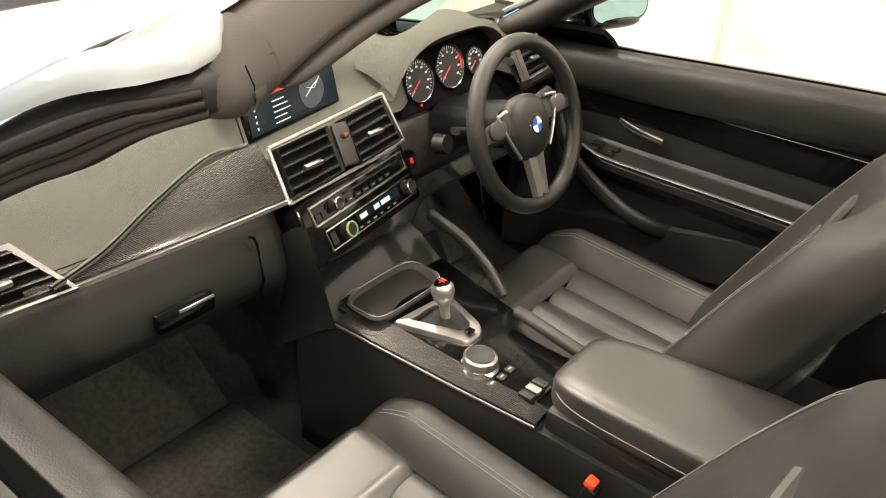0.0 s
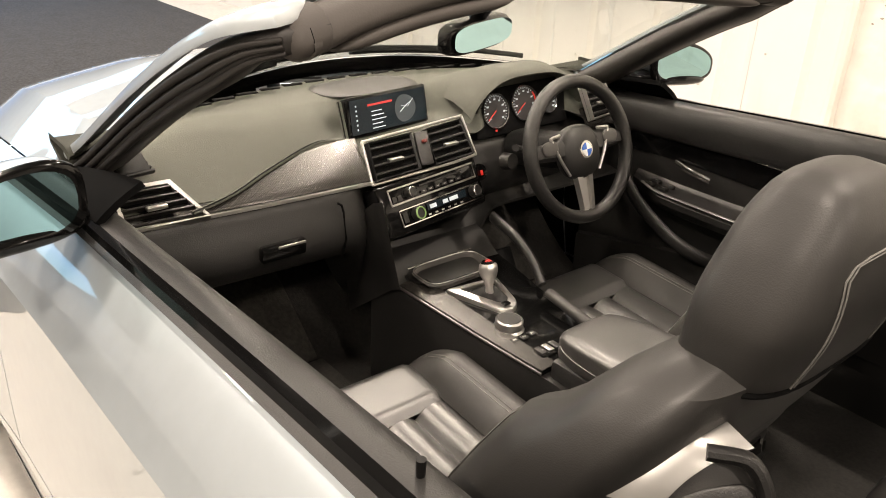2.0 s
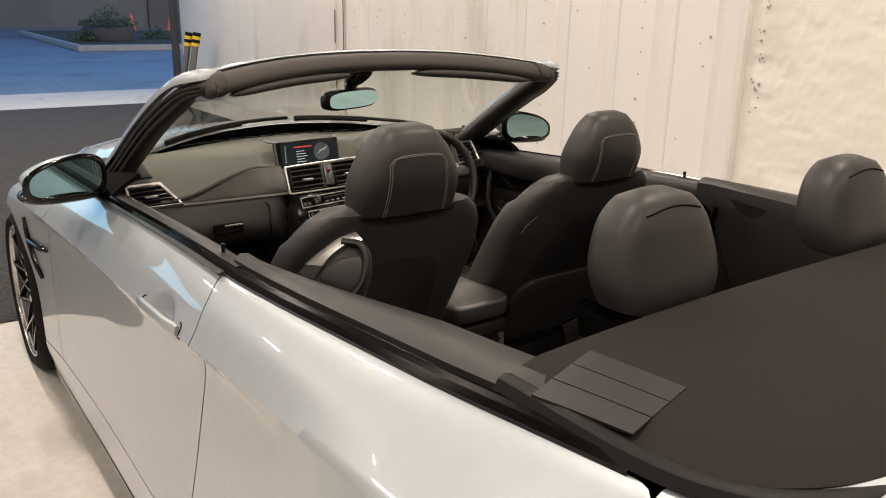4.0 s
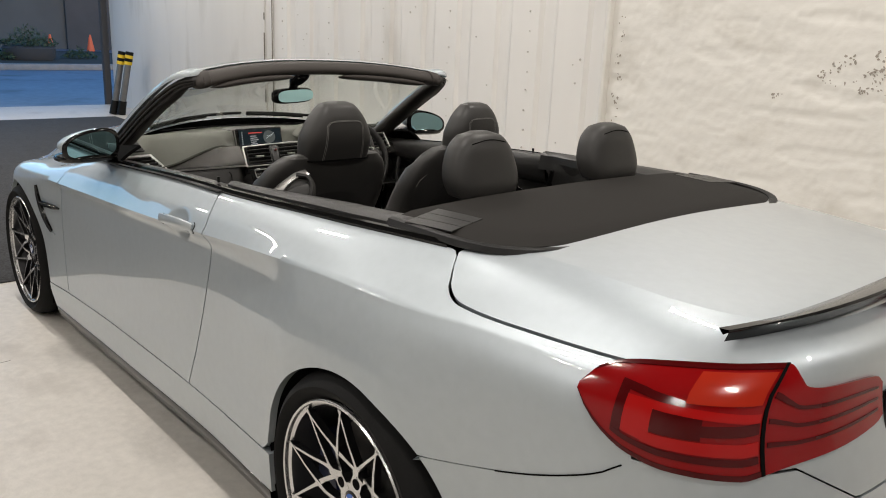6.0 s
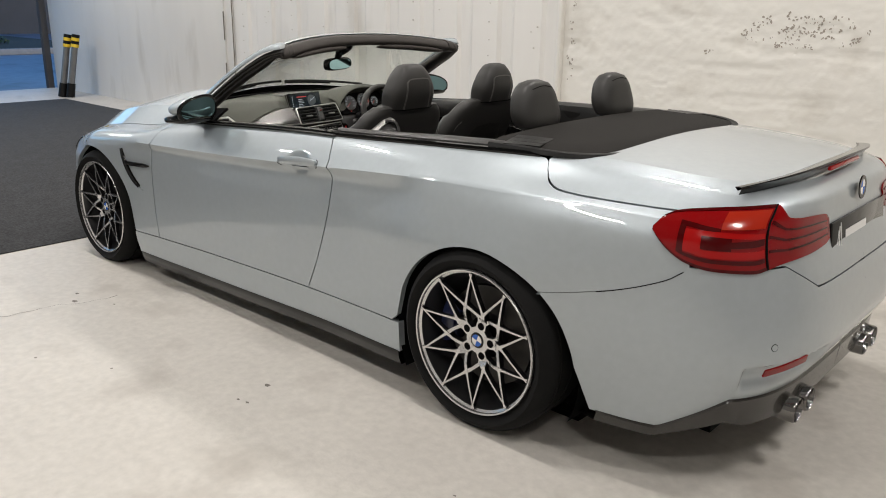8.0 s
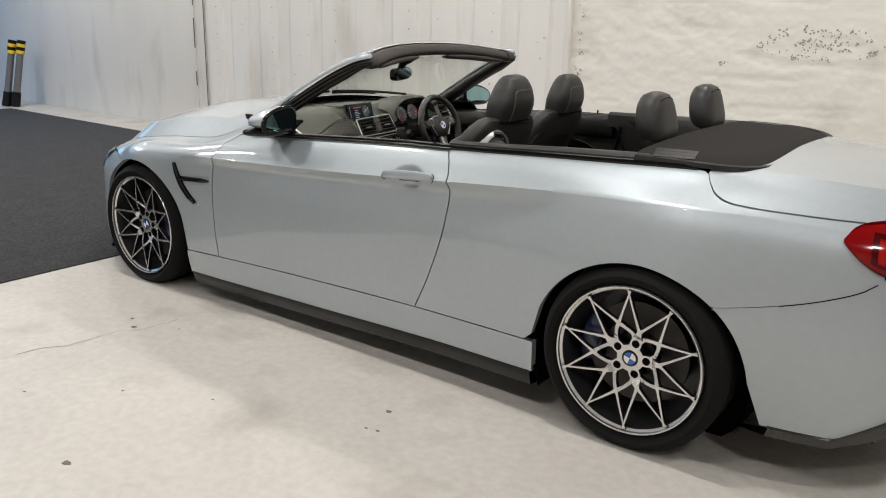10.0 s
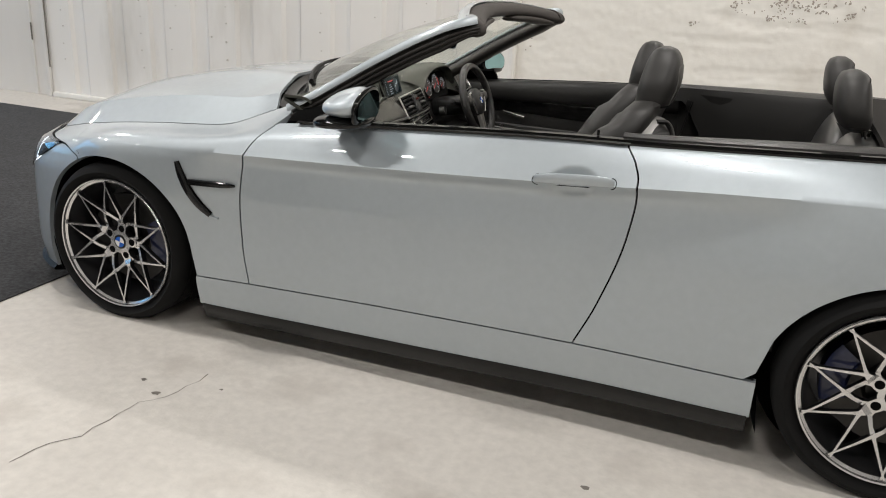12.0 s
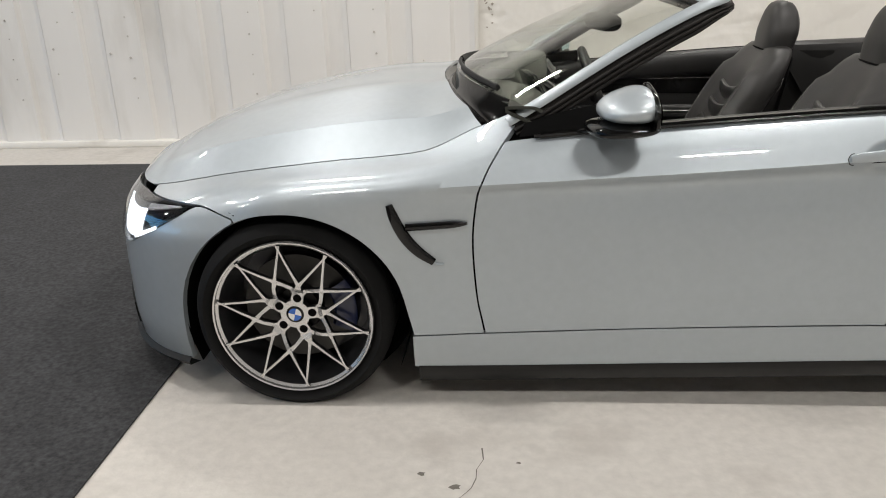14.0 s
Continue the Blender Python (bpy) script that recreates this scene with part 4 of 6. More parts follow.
hdr = part("windscreen_header", bm_sweep(header_path((-.002, 0, .015), k=1.0), [(-.036, -.012), (-.032, .003), (-.020, .012), (-.006, .014), (.006, .010)], (0, 0, 1), closed=False), PAINT, car, "silver windscreen header edge")
part("header_trim", bm_sweep(header_path((0, 0, .006), k=1.0), [(-.002, .010), (.014, .014), (.030, .013), (.044, .008), (.056, -.002), (.064, -.014), (.064, -.024), (.054, -.034), (.034, -.040), (.010, -.038), (-.016, -.028), (-.028, -.014), (-.022, .0)], (0, 0, 1)), RUBBER, hdr, "black soft header seal", 85)
for s in (-1, 1):
    c = top_c(s * 1.0)
    rows = []
    for t in np.linspace(0, 1, 16):
        q = top_c(s * (.90 + .105 * t)) + Vector((0, 0, .006))
        k = (1.04 - .14 * t) * math.sqrt(1 - .80 * (max(0, t - .55) / .45) ** 2.4)
        rows.append([(q.x + .020 + (a - .020) * k, q.y, q.z - .012 + (b + .012) * k) for a, b in ((-.004, .012), (.012, .017), (.030, .017), (.046, .012), (.060, .002), (.069, -.012), (.069, -.026), (.056, -.038), (.034, -.045), (.008, -.043), (-.018, -.032), (-.024, -.014), (-.018, .003))])
    part("latch_cap", bm_grid(rows, wrap_v=True, cap=True), RUBBER, hdr, "black corner cap of header", 85)
    part("cap_seam", bm_tube([Vector(p) for p in rows[8][4:9]], .0007, seg=5, up=(0, 1, 0)), GAP, hdr)
    sm_ = Matrix.Translation((c.x + .034, c.y + s * .010, c.z + .001)) @ Euler((radians(-60 * s), radians(25), 0)).to_matrix().to_4x4()
    ring = bm_lathe([(.0055, -.002), (.0065, .0008), (.0085, .0004), (.012, -.008)], sm_, 20)
    bm_lathe([(0, -.001), (.0056, -.001)], sm_, 16, bm=ring, mat=1)
    part("latch_socket", ring, [RUBBER, GAP], hdr, "round latch socket with dark hole")
    rows = []
    for t in .53 - .33 * np.cos(np.linspace(0, math.pi, 22)):
        p = top_c(s * t)
        e = math.sqrt(max(.02, 1 - abs((t - .53) / .33) ** 5))
        rows.append([(p.x + .036 + .034 * a * (.55 + .45 * e), p.y, p.z - .042 + .013 * b * e + .003 * a) for a, b in ring_profile(1, 1, 18, 2.8)])
    part("sun_visor", bm_grid(rows, wrap_v=True, cap=True), RUBBER, hdr, "folded dark grey sun visor", 85)

cabin = empty("rear_view_mirror", car)
cabin["label"] = "frameless rear view mirror with blue-tinted glass"
mm = pose(1.060, -.004, 1.152, 0, 0, 20)
bm = bm_pillow((0, 0, 0), (.022, .132, .034), 3.6)
bmesh.ops.transform(bm, matrix=mm, verts=bm.verts)
bm_cyl((1.05, -.005, 1.165), (1.085, 0, 1.222), .014, .022, bm=bm)
bm_pillow((1.115, 0, 1.232), (.05, .035, .022), 3.0, lambda x, y, z, v: (v.x, v.y, v.z + .5 * v.x), bm=bm)
part("mirror_housing", bm, GLOSS, cabin)
bm = bmesh.new()
bm_grid([[mm @ Vector((.0225, .120 * r * math.copysign(abs(math.cos(a)) ** .6, math.cos(a)), .0265 * r * math.copysign(abs(math.sin(a)) ** .6, math.sin(a)))) for a in np.linspace(0, 2 * math.pi, 28, endpoint=False)] for r in (0.001, .5, 1)], bm, wrap_v=True)
part("mirror_glass", bm, MIRROR, cabin)

# scuttle, wipers
P = []
for t in np.linspace(-.93, .93, 31):
    a = Vector((.455 + .16 * t * t, .66 * t, .985 - .085 * abs(t) ** 2.2))
    b = base_c(t)
    P.append([a + (b - a) * s + Vector((0, 0, -.030 * math.sin(math.pi * s) - .012)) for s in np.linspace(0, 1.05, 7)])
part("scuttle_panel", bm_grid(P), GLOSS, car, "black scuttle panel below windscreen")
for y0, y1 in ((-.50, .02), (.05, .52)):
    pts = [screen_point(t, .03, -.012) for t in np.linspace(y0 / .66, y1 / .66, 14)]
    part("wiper", bm_tube(pts, .007, bm=bm_tube([p + Vector((0, 0, -.006)) for p in pts[:9]], .010)), BLACK, car, "black wiper blade")

# ---------------------------------------------------------------- dashboard
dash = empty("dashboard", car)
dash["label"] = "dark dashboard with carbon trim and silver vent frames"


def section(keys, n):
    t = np.linspace(0, 1, len(keys))
    fx, fz = pchip([(a, k[0]) for a, k in zip(t, keys)]), pchip([(a, k[1]) for a, k in zip(t, keys)])
    return [(fx(a), fz(a)) for a in np.linspace(0, 1, n)]


def dash_rows(y):
    """Top of the dashboard from the glass down to the trim, at width y."""
    hood = math.exp(-((y - .385) / .170) ** 6)
    mid = math.exp(-((y - .012) / .200) ** 6)
    bow = -.07 * (abs(y) / .7) ** 2
    cut = mid * max(0, min(1, (y + .03) / .15))
    return [(.53 + .22 * (y / .66) ** 2, .955 - .01 * (y / .7) ** 2), (.64 + .12 * (y / .7) ** 2, .957), (.72 + bow * .3 - .02 * mid, .958 + .025 * hood - .004 * mid), (.79 + bow - .055 * mid + .01 * hood, .948 + .045 * hood - .018 * mid),
            (.838 + bow * .8 - .075 * mid - .005 * hood, .918 + .070 * hood - .024 * mid), (.885 + bow * .7 - .025 * mid - .06 * hood - .038 * cut, .880 + .06 * hood + .006 * mid), (.918 + bow * .5 - .015 * mid - .09 * hood - .055 * cut, .848 + .03 * hood + .02 * mid)]


P = []
for y in np.linspace(-.74, .74, 110):
    P.append([(x, y, z) for x, z in section(dash_rows(y), 24)])
part("dash_top", bm_sheet(P, .01, inward=(.7, 0, .5)), DASHTOP, dash, "dark grey-green grained dash top")
# lower dash and glovebox
P = []
for y in np.linspace(-.74, .74, 75):
    b = -.035 * (abs(y) / .7) ** 2 - .12 * math.exp(-(y / .175) ** 6) - .09 * (1 / (1 + math.exp(-(y - .17) / .012)))
    e = 1 - math.exp(-(y / .205) ** 8)
    k = [(.916 + b, .846), (.945 + b, .822), (.955 + b, .795), (.968 + b, .76), (.975 + b, .70 + .025 * e), (.955 + b, .61 + .075 * e), (.90, .54 + .125 * e), (.80, .48 + .17 * e)]
    P.append([(x, y, z) for x, z in section(k, 18)])
part("lower_dash", bm_grid(P), TRIM, dash, "black lower dash")


def trim_strip(y0, y1, mat, z0, z1, name, dx=0.0, n=30, taper=None):
    P = []
    for i in range(n + 1):
        y = y0 + (y1 - y0) * i / n
        b = -.035 * (abs(y) / .7) ** 2
        tz = taper(y) if taper else z1
        P.append([(.938 + b + dx - (.09 * max(0, z - .838) / .1), y, z) for z in np.linspace(z0, tz, 8)])
    return part(name, bm_sheet(P, .008, inward=(.6, 0, .8)), mat, dash)


tp = pchip([(-.62, .845), (-.52, .852), (-.42, .874), (-.30, .904), (-.20, .912), (-.17, .912)])
trim_strip(-.60, -.175, CARBON, .836, .9, "carbon_trim", .008, taper=tp)["label"] = "woven carbon fibre trim"
trim_strip(-.70, -.17, SATIN, .827, .8335, "chrome_strip", .014, 24)
trim_strip(.55, .72, CARBON, .83, .88, "carbon_trim", .006)


def air_vent(p00, p10, p01, p11, slats=4, tab=True, frame_w=.0045, rim=None):
    """A vent in the quad p00 (lower left), p10 (lower right), p01, p11 (upper) as the driver sees it."""
    a, b, c, d = (Vector(p) for p in (p00, p10, p01, p11))
    q = lambda u, v: (a.lerp(b, u)).lerp(c.lerp(d, u), v)
    n = (b - a).cross(c - a).normalized()
    if n.x < 0:
        n = -n
    v = empty("air_vent", dash)
    v["label"] = "black air vent with slats in a silver frame"
    part("vent_box", bm_sheet([[q(u, w) - n * .010 for w in np.linspace(0, 1, 3)] for u in np.linspace(0, 1, 3)], -.001, inward=q(.5, .5) - n), GAP, v)
    loop = [q(*e) for e in ((0, 0), (.5, 0), (1, 0), (1, .5), (1, 1), (.5, 1), (0, 1), (0, .5))]
    bm = bmesh.new()
    w = frame_w
    outer, inner, back = [], [], []
    ctr = q(.5, .5)
    for p in [q(*e) for e in ((0, 0), (1, 0), (1, 1), (0, 1))]:
        dr = (ctr - p).normalized()
        outer.append(p + n * .004), inner.append(p + dr * w * 1.5 + n * .001), back.append(p + dr * w * 1.6 - n * .010)
    outb = [p - n * .02 for p in [q(*e) for e in ((0, 0), (1, 0), (1, 1), (0, 1))]]
    bm_grid([outb, outer, inner, back], bm, wrap_v=True)
    part("vent_frame", bm, rim or SATIN, v)
    for k in range(slats):
        w0 = (k + .75) / (slats + .5)
        p, r = q(.04, w0), q(.96, w0)
        up = (q(.5, 1) - q(.5, 0)).normalized()
        rows = [[pt + up * .0035 - n * .002, pt + up * .0015 + n * .0015, pt - up * .0015 + n * .0015, pt - up * .005 - n * .008, pt - n * .009] for pt in (p, r)]
        part("slat", bm_grid(rows, wrap_v=True, cap=True), PLASTIC, v)
    if tab:
        pt = q(.5, .42)
        part("vent_tab", bm_box(pt + n * .004, (.012, .040, .008), .002), ALU, v)
    return v


# passenger vent, two centre vents, driver vents
air_vent((.912, -.690, .826), (.945, -.540, .838), (.850, -.690, .890), (.872, -.585, .897), 5, frame_w=.006)
air_vent((.950, -.168, .832), (.932, -.032, .831), (.903, -.160, .905), (.890, -.032, .905), 4, rim=BLACK)
air_vent((.930, .012, .831), (.905, .152, .829), (.886, .012, .905), (.862, .138, .905), 4, rim=BLACK)
air_vent((.938, .545, .862), (.928, .655, .866), (.888, .550, .936), (.883, .642, .936), 4)
part("hazard_panel", bm_box((.912, -.010, .870), (.012, .034, .078), .004, rot=(0, -32, -9)), PLASTIC, dash)
part("hazard_button", bm_box((.914, -.010, .888), (.014, .010, .008), .002, rot=(0, -32, -9)), REDBTN, dash, "red hazard light button")
bm = bm_tube([(.950, -.176, .826), (.940, -.10, .825), (.920, .08, .823), (.903, .16, .823)], .0036)
bm_tube([(.950, -.176, .826), (.898, -.170, .908)], .0036, bm)
bm_tube([(.898, -.170, .908), (.880, 0, .911), (.858, .145, .911)], .0034, bm)
bm_tube([(.858, .145, .911), (.903, .16, .823)], .0036, bm)
part("vent_surround", bm, SATIN, dash, "silver surround of centre vents")
seam = curve_pts([(.80, -.165, .972), (.845, -.175, .900), (.866, -.26, .914), (.894, -.38, .890), (.922, -.49, .860), (.932, -.57, .846)], 24)
part("dash_fold", bm_sweep(seam, ring_profile(.006, .004, 10), (0, 0, 1)), DASHTOP, dash)
part("dash_seam", bm_tube([p + Vector((.004, -.004, .0025)) for p in seam], .0015, seg=5), GAP, dash)
# small side demister
bm = bmesh.new()
for k in range(7):
    bm_box((.818 + .006 * k, -.655 + .004 * k, .948 - .006 * k), (.004, .055, .010), bm=bm, rot=(0, 35, 8))
bm_box((.835, -.645, .930), (.052, .064, .012), .004, rot=(0, 40, 8), bm=bm)
part("demister_grille", bm, BLACK, dash)
# speaker grille on the dash top
part("dash_speaker", bm_pillow((.655, .0, .957), (.075, .14, .006), 3.0), PLASTIC, dash, "dash-top speaker grille")
for k in range(14):
    y = -.42 + .065 * k
    part("demist_slot", bm_box((.575 + .18 * (y / .66) ** 2, y, .966), (.012, .05, .004), .0015), GAP, dash)
# glovebox lid line and handle
bm = bm_tube([(.966, -.275, .812), (.967, -.266, .806), (.968, -.262, .79), (.977, -.262, .73), (.962, -.262, .69)], .0025)
part("glovebox_gap", bm, GAP, dash)
bm = bm_box((.975, -.41, .745), (.020, .10, .034), .006, rot=(0, 8, 0))
part("glovebox_handle", bm, GLOSS, dash, "gloss black glovebox handle")
part("handle_strip", bm_box((.987, -.395, .757), (.005, .062, .006), .002), ALU, dash)

# display
def slab(p_bl, p_br, p_tl, depth, mat, name, parent, bev=.006):
    a, b, c = Vector(p_bl), Vector(p_br), Vector(p_tl)
    ux, uy = (b - a), (c - a)
    n = ux.cross(uy).normalized()
    if n.x < 0:
        n = -n
    m = Matrix((ux.normalized(), uy.normalized(), n)).transposed().to_4x4()
    m.translation = a + ux / 2 + uy / 2 - n * depth / 2
    bm = bm_box((0, 0, 0), (ux.length, uy.length, depth), bev)
    bmesh.ops.transform(bm, matrix=m, verts=bm.verts)
    ob = part(name, bm, mat, parent)
    face = Matrix((ux.normalized(), uy.normalized(), n)).transposed().to_4x4()
    face.translation = a + n * .0012
    return ob, face, ux.length, uy.length


disp, F, dw, dh = slab((.838, -.160, .893), (.792, .100, .888), (.806, -.152, .980), .022, GLOSS, "display", dash)
disp["label"] = "lit wide display screen with menu list"


def on_face(F, x, y, w, h, mat, parent, name, lift=.0006):
    bm = bmesh.new()
    vs = [bm.verts.new(F @ Vector(p)) for p in ((x, y, lift), (x + w, y, lift), (x + w, y + h, lift), (x, y + h, lift))]
    bm.faces.new(vs)
    return part(name, bm, mat, parent, flat=True)


on_face(F, .008, .008, dw - .016, dh - .016, SCREEN, disp, "screen")
on_face(F, .062, dh - .027, .080, .0045, LIT_R, disp, "menu_highlight", .0012)
for k in range(6):
    on_face(F, .024, dh - .024 - .0105 * k, .004, .004, LIT_W, disp, "menu_icon", .0012)
for k in range(5):
    on_face(F, .072, dh - .041 - .0095 * k, .034 + .012 * ((k * 7) % 3) / 2, .0020, LIT_W, disp, "menu_line", .0012)
bm = bmesh.new()
rows = [[F @ Vector((.158 + .042 * r * math.cos(a) * (1.0 if math.cos(a) > 0 else .7) + .02, .045 + .032 * r * math.sin(a), .0010)) for a in np.linspace(0, 2 * math.pi, 20, endpoint=False)] for r in (.01, 1)]
bm_grid(rows, bm, wrap_v=True)
part("screen_picture", bm, material("screen_grey", (.015, .02, .024), .4, emit=(.2, .27, .3), power=.05), disp, flat=True)
bm = bm_tube([F @ Vector(p) for p in ((.165, .038, .0018), (.185, .050, .0018), (.205, .058, .0018))], .0010)
bm_tube([F @ Vector(p) for p in ((.170, .052, .0018), (.192, .047, .0018), (.212, .064, .0018))], .0007, bm)
part("screen_sketch", bm, LIT_W, disp)

# radio and climate panels
def fascia(y0, y1, x0, x1, z0, z1, mat, name, label=""):
    return slab((x0, y0, z0), (x1, y1, z0 - .001), (x0 - .012, y0, z1), .03, mat, name, dash, .004)


st, SF, sw, sh = slab((1.010, -.168, .715), (.955, .165, .715), (.955, -.175, .822), .05, GLOSS, "centre_fascia", dash, .012)
st["label"] = "gloss black centre fascia with radio and climate controls"


def frame_loop(F, x0, y0, x1, y1, r, mat, parent, name):
    pts = [F @ Vector((x, y, .001)) for x, y in ((x0, y0), (x1, y0), (x1, y1), (x0, y1), (x0, y0))]
    return part(name, bm_tube(pts, r, seg=6), mat, parent)


frame_loop(SF, .030, .070, .315, .104, .0025, ALU, st, "radio_frame")
frame_loop(SF, .045, .018, .318, .054, .0025, CHROME, st, "climate_frame")
for x, y, r in ((.088, .087, .012), (.093, .036, .015), (.292, .038, .015)):
    p = SF @ Vector((x, y, 0))
    n = (SF.to_3x3() @ Vector((0, 0, 1)))
    kn = part("knob", bm_cyl(p, p + n * .016, r, r * .9, 24), PLASTIC, st, "round control knob")
    part("knob_ring", bm_lathe([(r * .95, .015), (r * .98, .018), (r * .80, .019), (r * .78, .0165)], Matrix.Translation(p) @ SF.to_3x3().to_4x4(), 24), CHROME if y > .05 or x > .2 else LIT_G, kn)
for k in range(6):
    on_face(SF, .125 + .024 * k, .076, .018, .007, PLASTIC, st, "button", .0022)
    on_face(SF, .130 + .024 * k, .0785, .008, .002, ALU, st, "button_mark", .0030)
for k in range(2):
    on_face(SF, .036 + .016 * k, .076, .013, .012, PLASTIC, st, "button", .0022)
on_face(SF, .125, .092, .15, .004, PLASTIC, st, "disc_slot", .0022)
on_face(SF, .130, .033, .135, .017, SCREEN, st, "climate_display", .0022)
for k, (x, w) in enumerate(((.138, .022), (.182, .018), (.205, .030))):
    on_face(SF, x, .036, w, .009, LIT_W, st, "climate_digit", .0030)
for k in range(6):
    on_face(SF, .128 + .022 * k, .0225, .009, .0035, ALU, st, "button_mark", .0024)
on_face(SF, .052, .024, .014, .024, PLASTIC, st, "button", .0022)
# start button
p = Vector((.905, .176, .775))
bm = bm_lathe([(0, .0), (.016, .0), (.020, .004), (.022, -.002)], Matrix.Translation(p) @ Euler((0, radians(68), radians(8))).to_matrix().to_4x4(), 24)
part("start_button", bm, GLOSS, dash, "start button with red lettering mark")
part("start_light", bm_box((.911, .177, .775), (.004, .007, .012), .001, rot=(0, -20, 8)), LIT_R, dash)

# instrument cluster
clus, CF, cw, ch = slab((.858, .205, .838), (.850, .545, .838), (.822, .205, .955), .04, GAP, "dial_housing", dash, .008)
clus["label"] = "instrument cluster with two round dials"
DIALF = material("dial_black", (.012, .012, .013), .4)
for x, y, r in ((.070, .064, .044), (.176, .070, .046), (.266, .062, .030)):
    p = Matrix.Translation(CF @ Vector((x, y, .002))) @ CF.to_3x3().to_4x4()
    dl = part("dial", bm_lathe([(0, .001), (r * .94, .001), (r * .96, .004), (r, .004), (r * 1.02, 0)], p, 40), [DIALF], clus)
    part("dial_ring", bm_lathe([(r * .97, .0042), (r, .0052), (r * 1.02, .003)], p, 40), CHROME, dl)
    bm = bmesh.new()
    for k in range(25):
        a = math.radians(-130 + 260 * k / 24)
        l = .14 if k % 3 == 0 else .07
        c0, c1 = p @ Vector((r * .90 * math.sin(a), r * .90 * math.cos(a), .002)), p @ Vector((r * (.90 - l) * math.sin(a), r * (.90 - l) * math.cos(a), .002))
        bm_tube([c0, c1], .0008, bm, seg=4)
        if k % 3 == 0:
            c2 = p @ Vector((r * .66 * math.sin(a), r * .66 * math.cos(a), .002))
            bm_box(c2, (.001, .006, .004), bm=bm)
    part("dial_marks", bm, LIT_W, dl)
    a = math.radians(-125)
    part("dial_needle", bm_tube([p @ Vector((0, 0, .004)), p @ Vector((r * .82 * math.sin(a), r * .82 * math.cos(a), .004))], .0012), LIT_R, dl)
    if x > .1 and x < .2:
        bm = bm_tube([p @ Vector((r * .86 * math.sin(e), r * .86 * math.cos(e), .003)) for e in np.linspace(.9, 1.9, 8)], .0018)
        part("red_zone", bm, LIT_R, dl)
on_face(CF, .060, .012, .007, .005, LIT_R, clus, "warning_light", .004)
# cowl over the dials
rows = []
for y in np.linspace(.175, .575, 34):
    h = max(0.0, 1 - abs((y - .375) / .20) ** 3.2) ** .85
    rows.append([(.74, y, .930 + .062 * h), (.79, y, .926 + .074 * h), (.835, y, .912 + .088 * h), (.858, y, .900 + .094 * h), (.864, y, .892 + .096 * h), (.858, y, .886 + .096 * h), (.82, y, .890 + .085 * h)])
part("dial_cowl", bm_grid(rows), DASHTOP, dash, "padded cowl over the dials")

# ---------------------------------------------------------------- steering wheel
SW = empty("steering_wheel", car, look((1.062, .345, .846), (1.062 - 1, .345, .846 - .36)))
SW["label"] = "black leather three-spoke steering wheel with silver spokes"
sm = Matrix()        # local z points back to the driver
R = .167
bm = bm_grid([[Vector(((R + .0165 * math.cos(b)) * math.cos(a), (R + .0165 * math.cos(b)) * math.sin(a) * (.985 if math.sin(a) > 0 else .97), (.0180 * math.sin(b) + .012))) for b in np.linspace(0, 2 * math.pi, 14, endpoint=False)] for a in np.linspace(0, 2 * math.pi, 56, endpoint=False)], wrap_u=True, wrap_v=True)
part("wheel_rim", bm, TRIM, SW, "thick black leather rim")
part("airbag_cover", bm_pillow((0, -.004, .002), (.066, .066, .030), 2.5), TRIM, SW, "round black airbag cover")
for s in (-1, 1):
    rows = []
    for t in np.linspace(0, 1, 8):
        x = s * (.058 + .112 * t)
        h = .028 - .010 * t
        rows.append([(x, .012 + h - .004 * t, .008), (x, .012 + h * .4, .018 - .004 * t), (x, .012 - h * .6, .018 - .004 * t), (x, .012 - h, .006)])
    part("spoke", bm_grid(rows), PLASTIC, SW)
    part("spoke_buttons", bm_pillow((s * .105, .018, .017), (.026, .018, .006), 2.5), GREYP, SW, "grey switch pad")
    bm = bm_tube(curve_pts([(s * .066, .044, .014), (s * .100, .040, .018), (s * .078, -.012, .018), (s * .052, -.055, .016)], 14), .004)
    part("spoke_edge", bm, SATIN, SW)
rows = []
for t in np.linspace(0, 1, 9):
    y = -.056 - .110 * t
    h = .030 - .012 * t
    rows.append([(-h, y, .002), (-h * .9, y, .016), (-h * .35, y, .018), (-h * .3, y, .010), (h * .3, y, .010), (h * .35, y, .018), (h * .9, y, .016), (h, y, .002)])
part("lower_spoke", bm_grid(rows), SATIN, SW, "silver lower spoke")
bm = bm_lathe([(0, .033), (.021, .033), (.0225, .031), (.023, .028)], Matrix(), 28)
hb = part("horn_badge", bm, CHROME, SW, "round blue and white badge")
bm = bmesh.new()
for q in range(4):
    c = bm.verts.new((0, 0, .0337))
    vs = [bm.verts.new((.016 * math.cos(a), .016 * math.sin(a), .0337)) for a in np.linspace(q * math.pi / 2, (q + 1) * math.pi / 2, 7)]
    for i in range(6):
        bm.faces.new((c, vs[i], vs[i + 1])).material_index = q % 2
part("badge_quadrants", bm, [WHITE2, BLUE2], hb)
part("column_shroud", bm_sweep([(.86, .358, .80), (.95, .358, .815), (1.03, .358, .835)], ring_profile(.060, .045, 16, 3), (0, 0, 1)), BLACK, car, "black steering column shroud")
for s in (-1, 1):
    bm = bm_sweep(curve_pts([(.99, .358 + s * .05, .835), (1.00, .358 + s * .11, .845), (1.005, .358 + s * .165, .862)], 8), ring_profile(.012, .008, 10), (0, 0, 1))
    part("column_stalk", bm, BLACK, car)
part("light_switch", bm_cyl((.93, .235, .80), (.955, .237, .806), .022, .019, 24), PLASTIC, car)

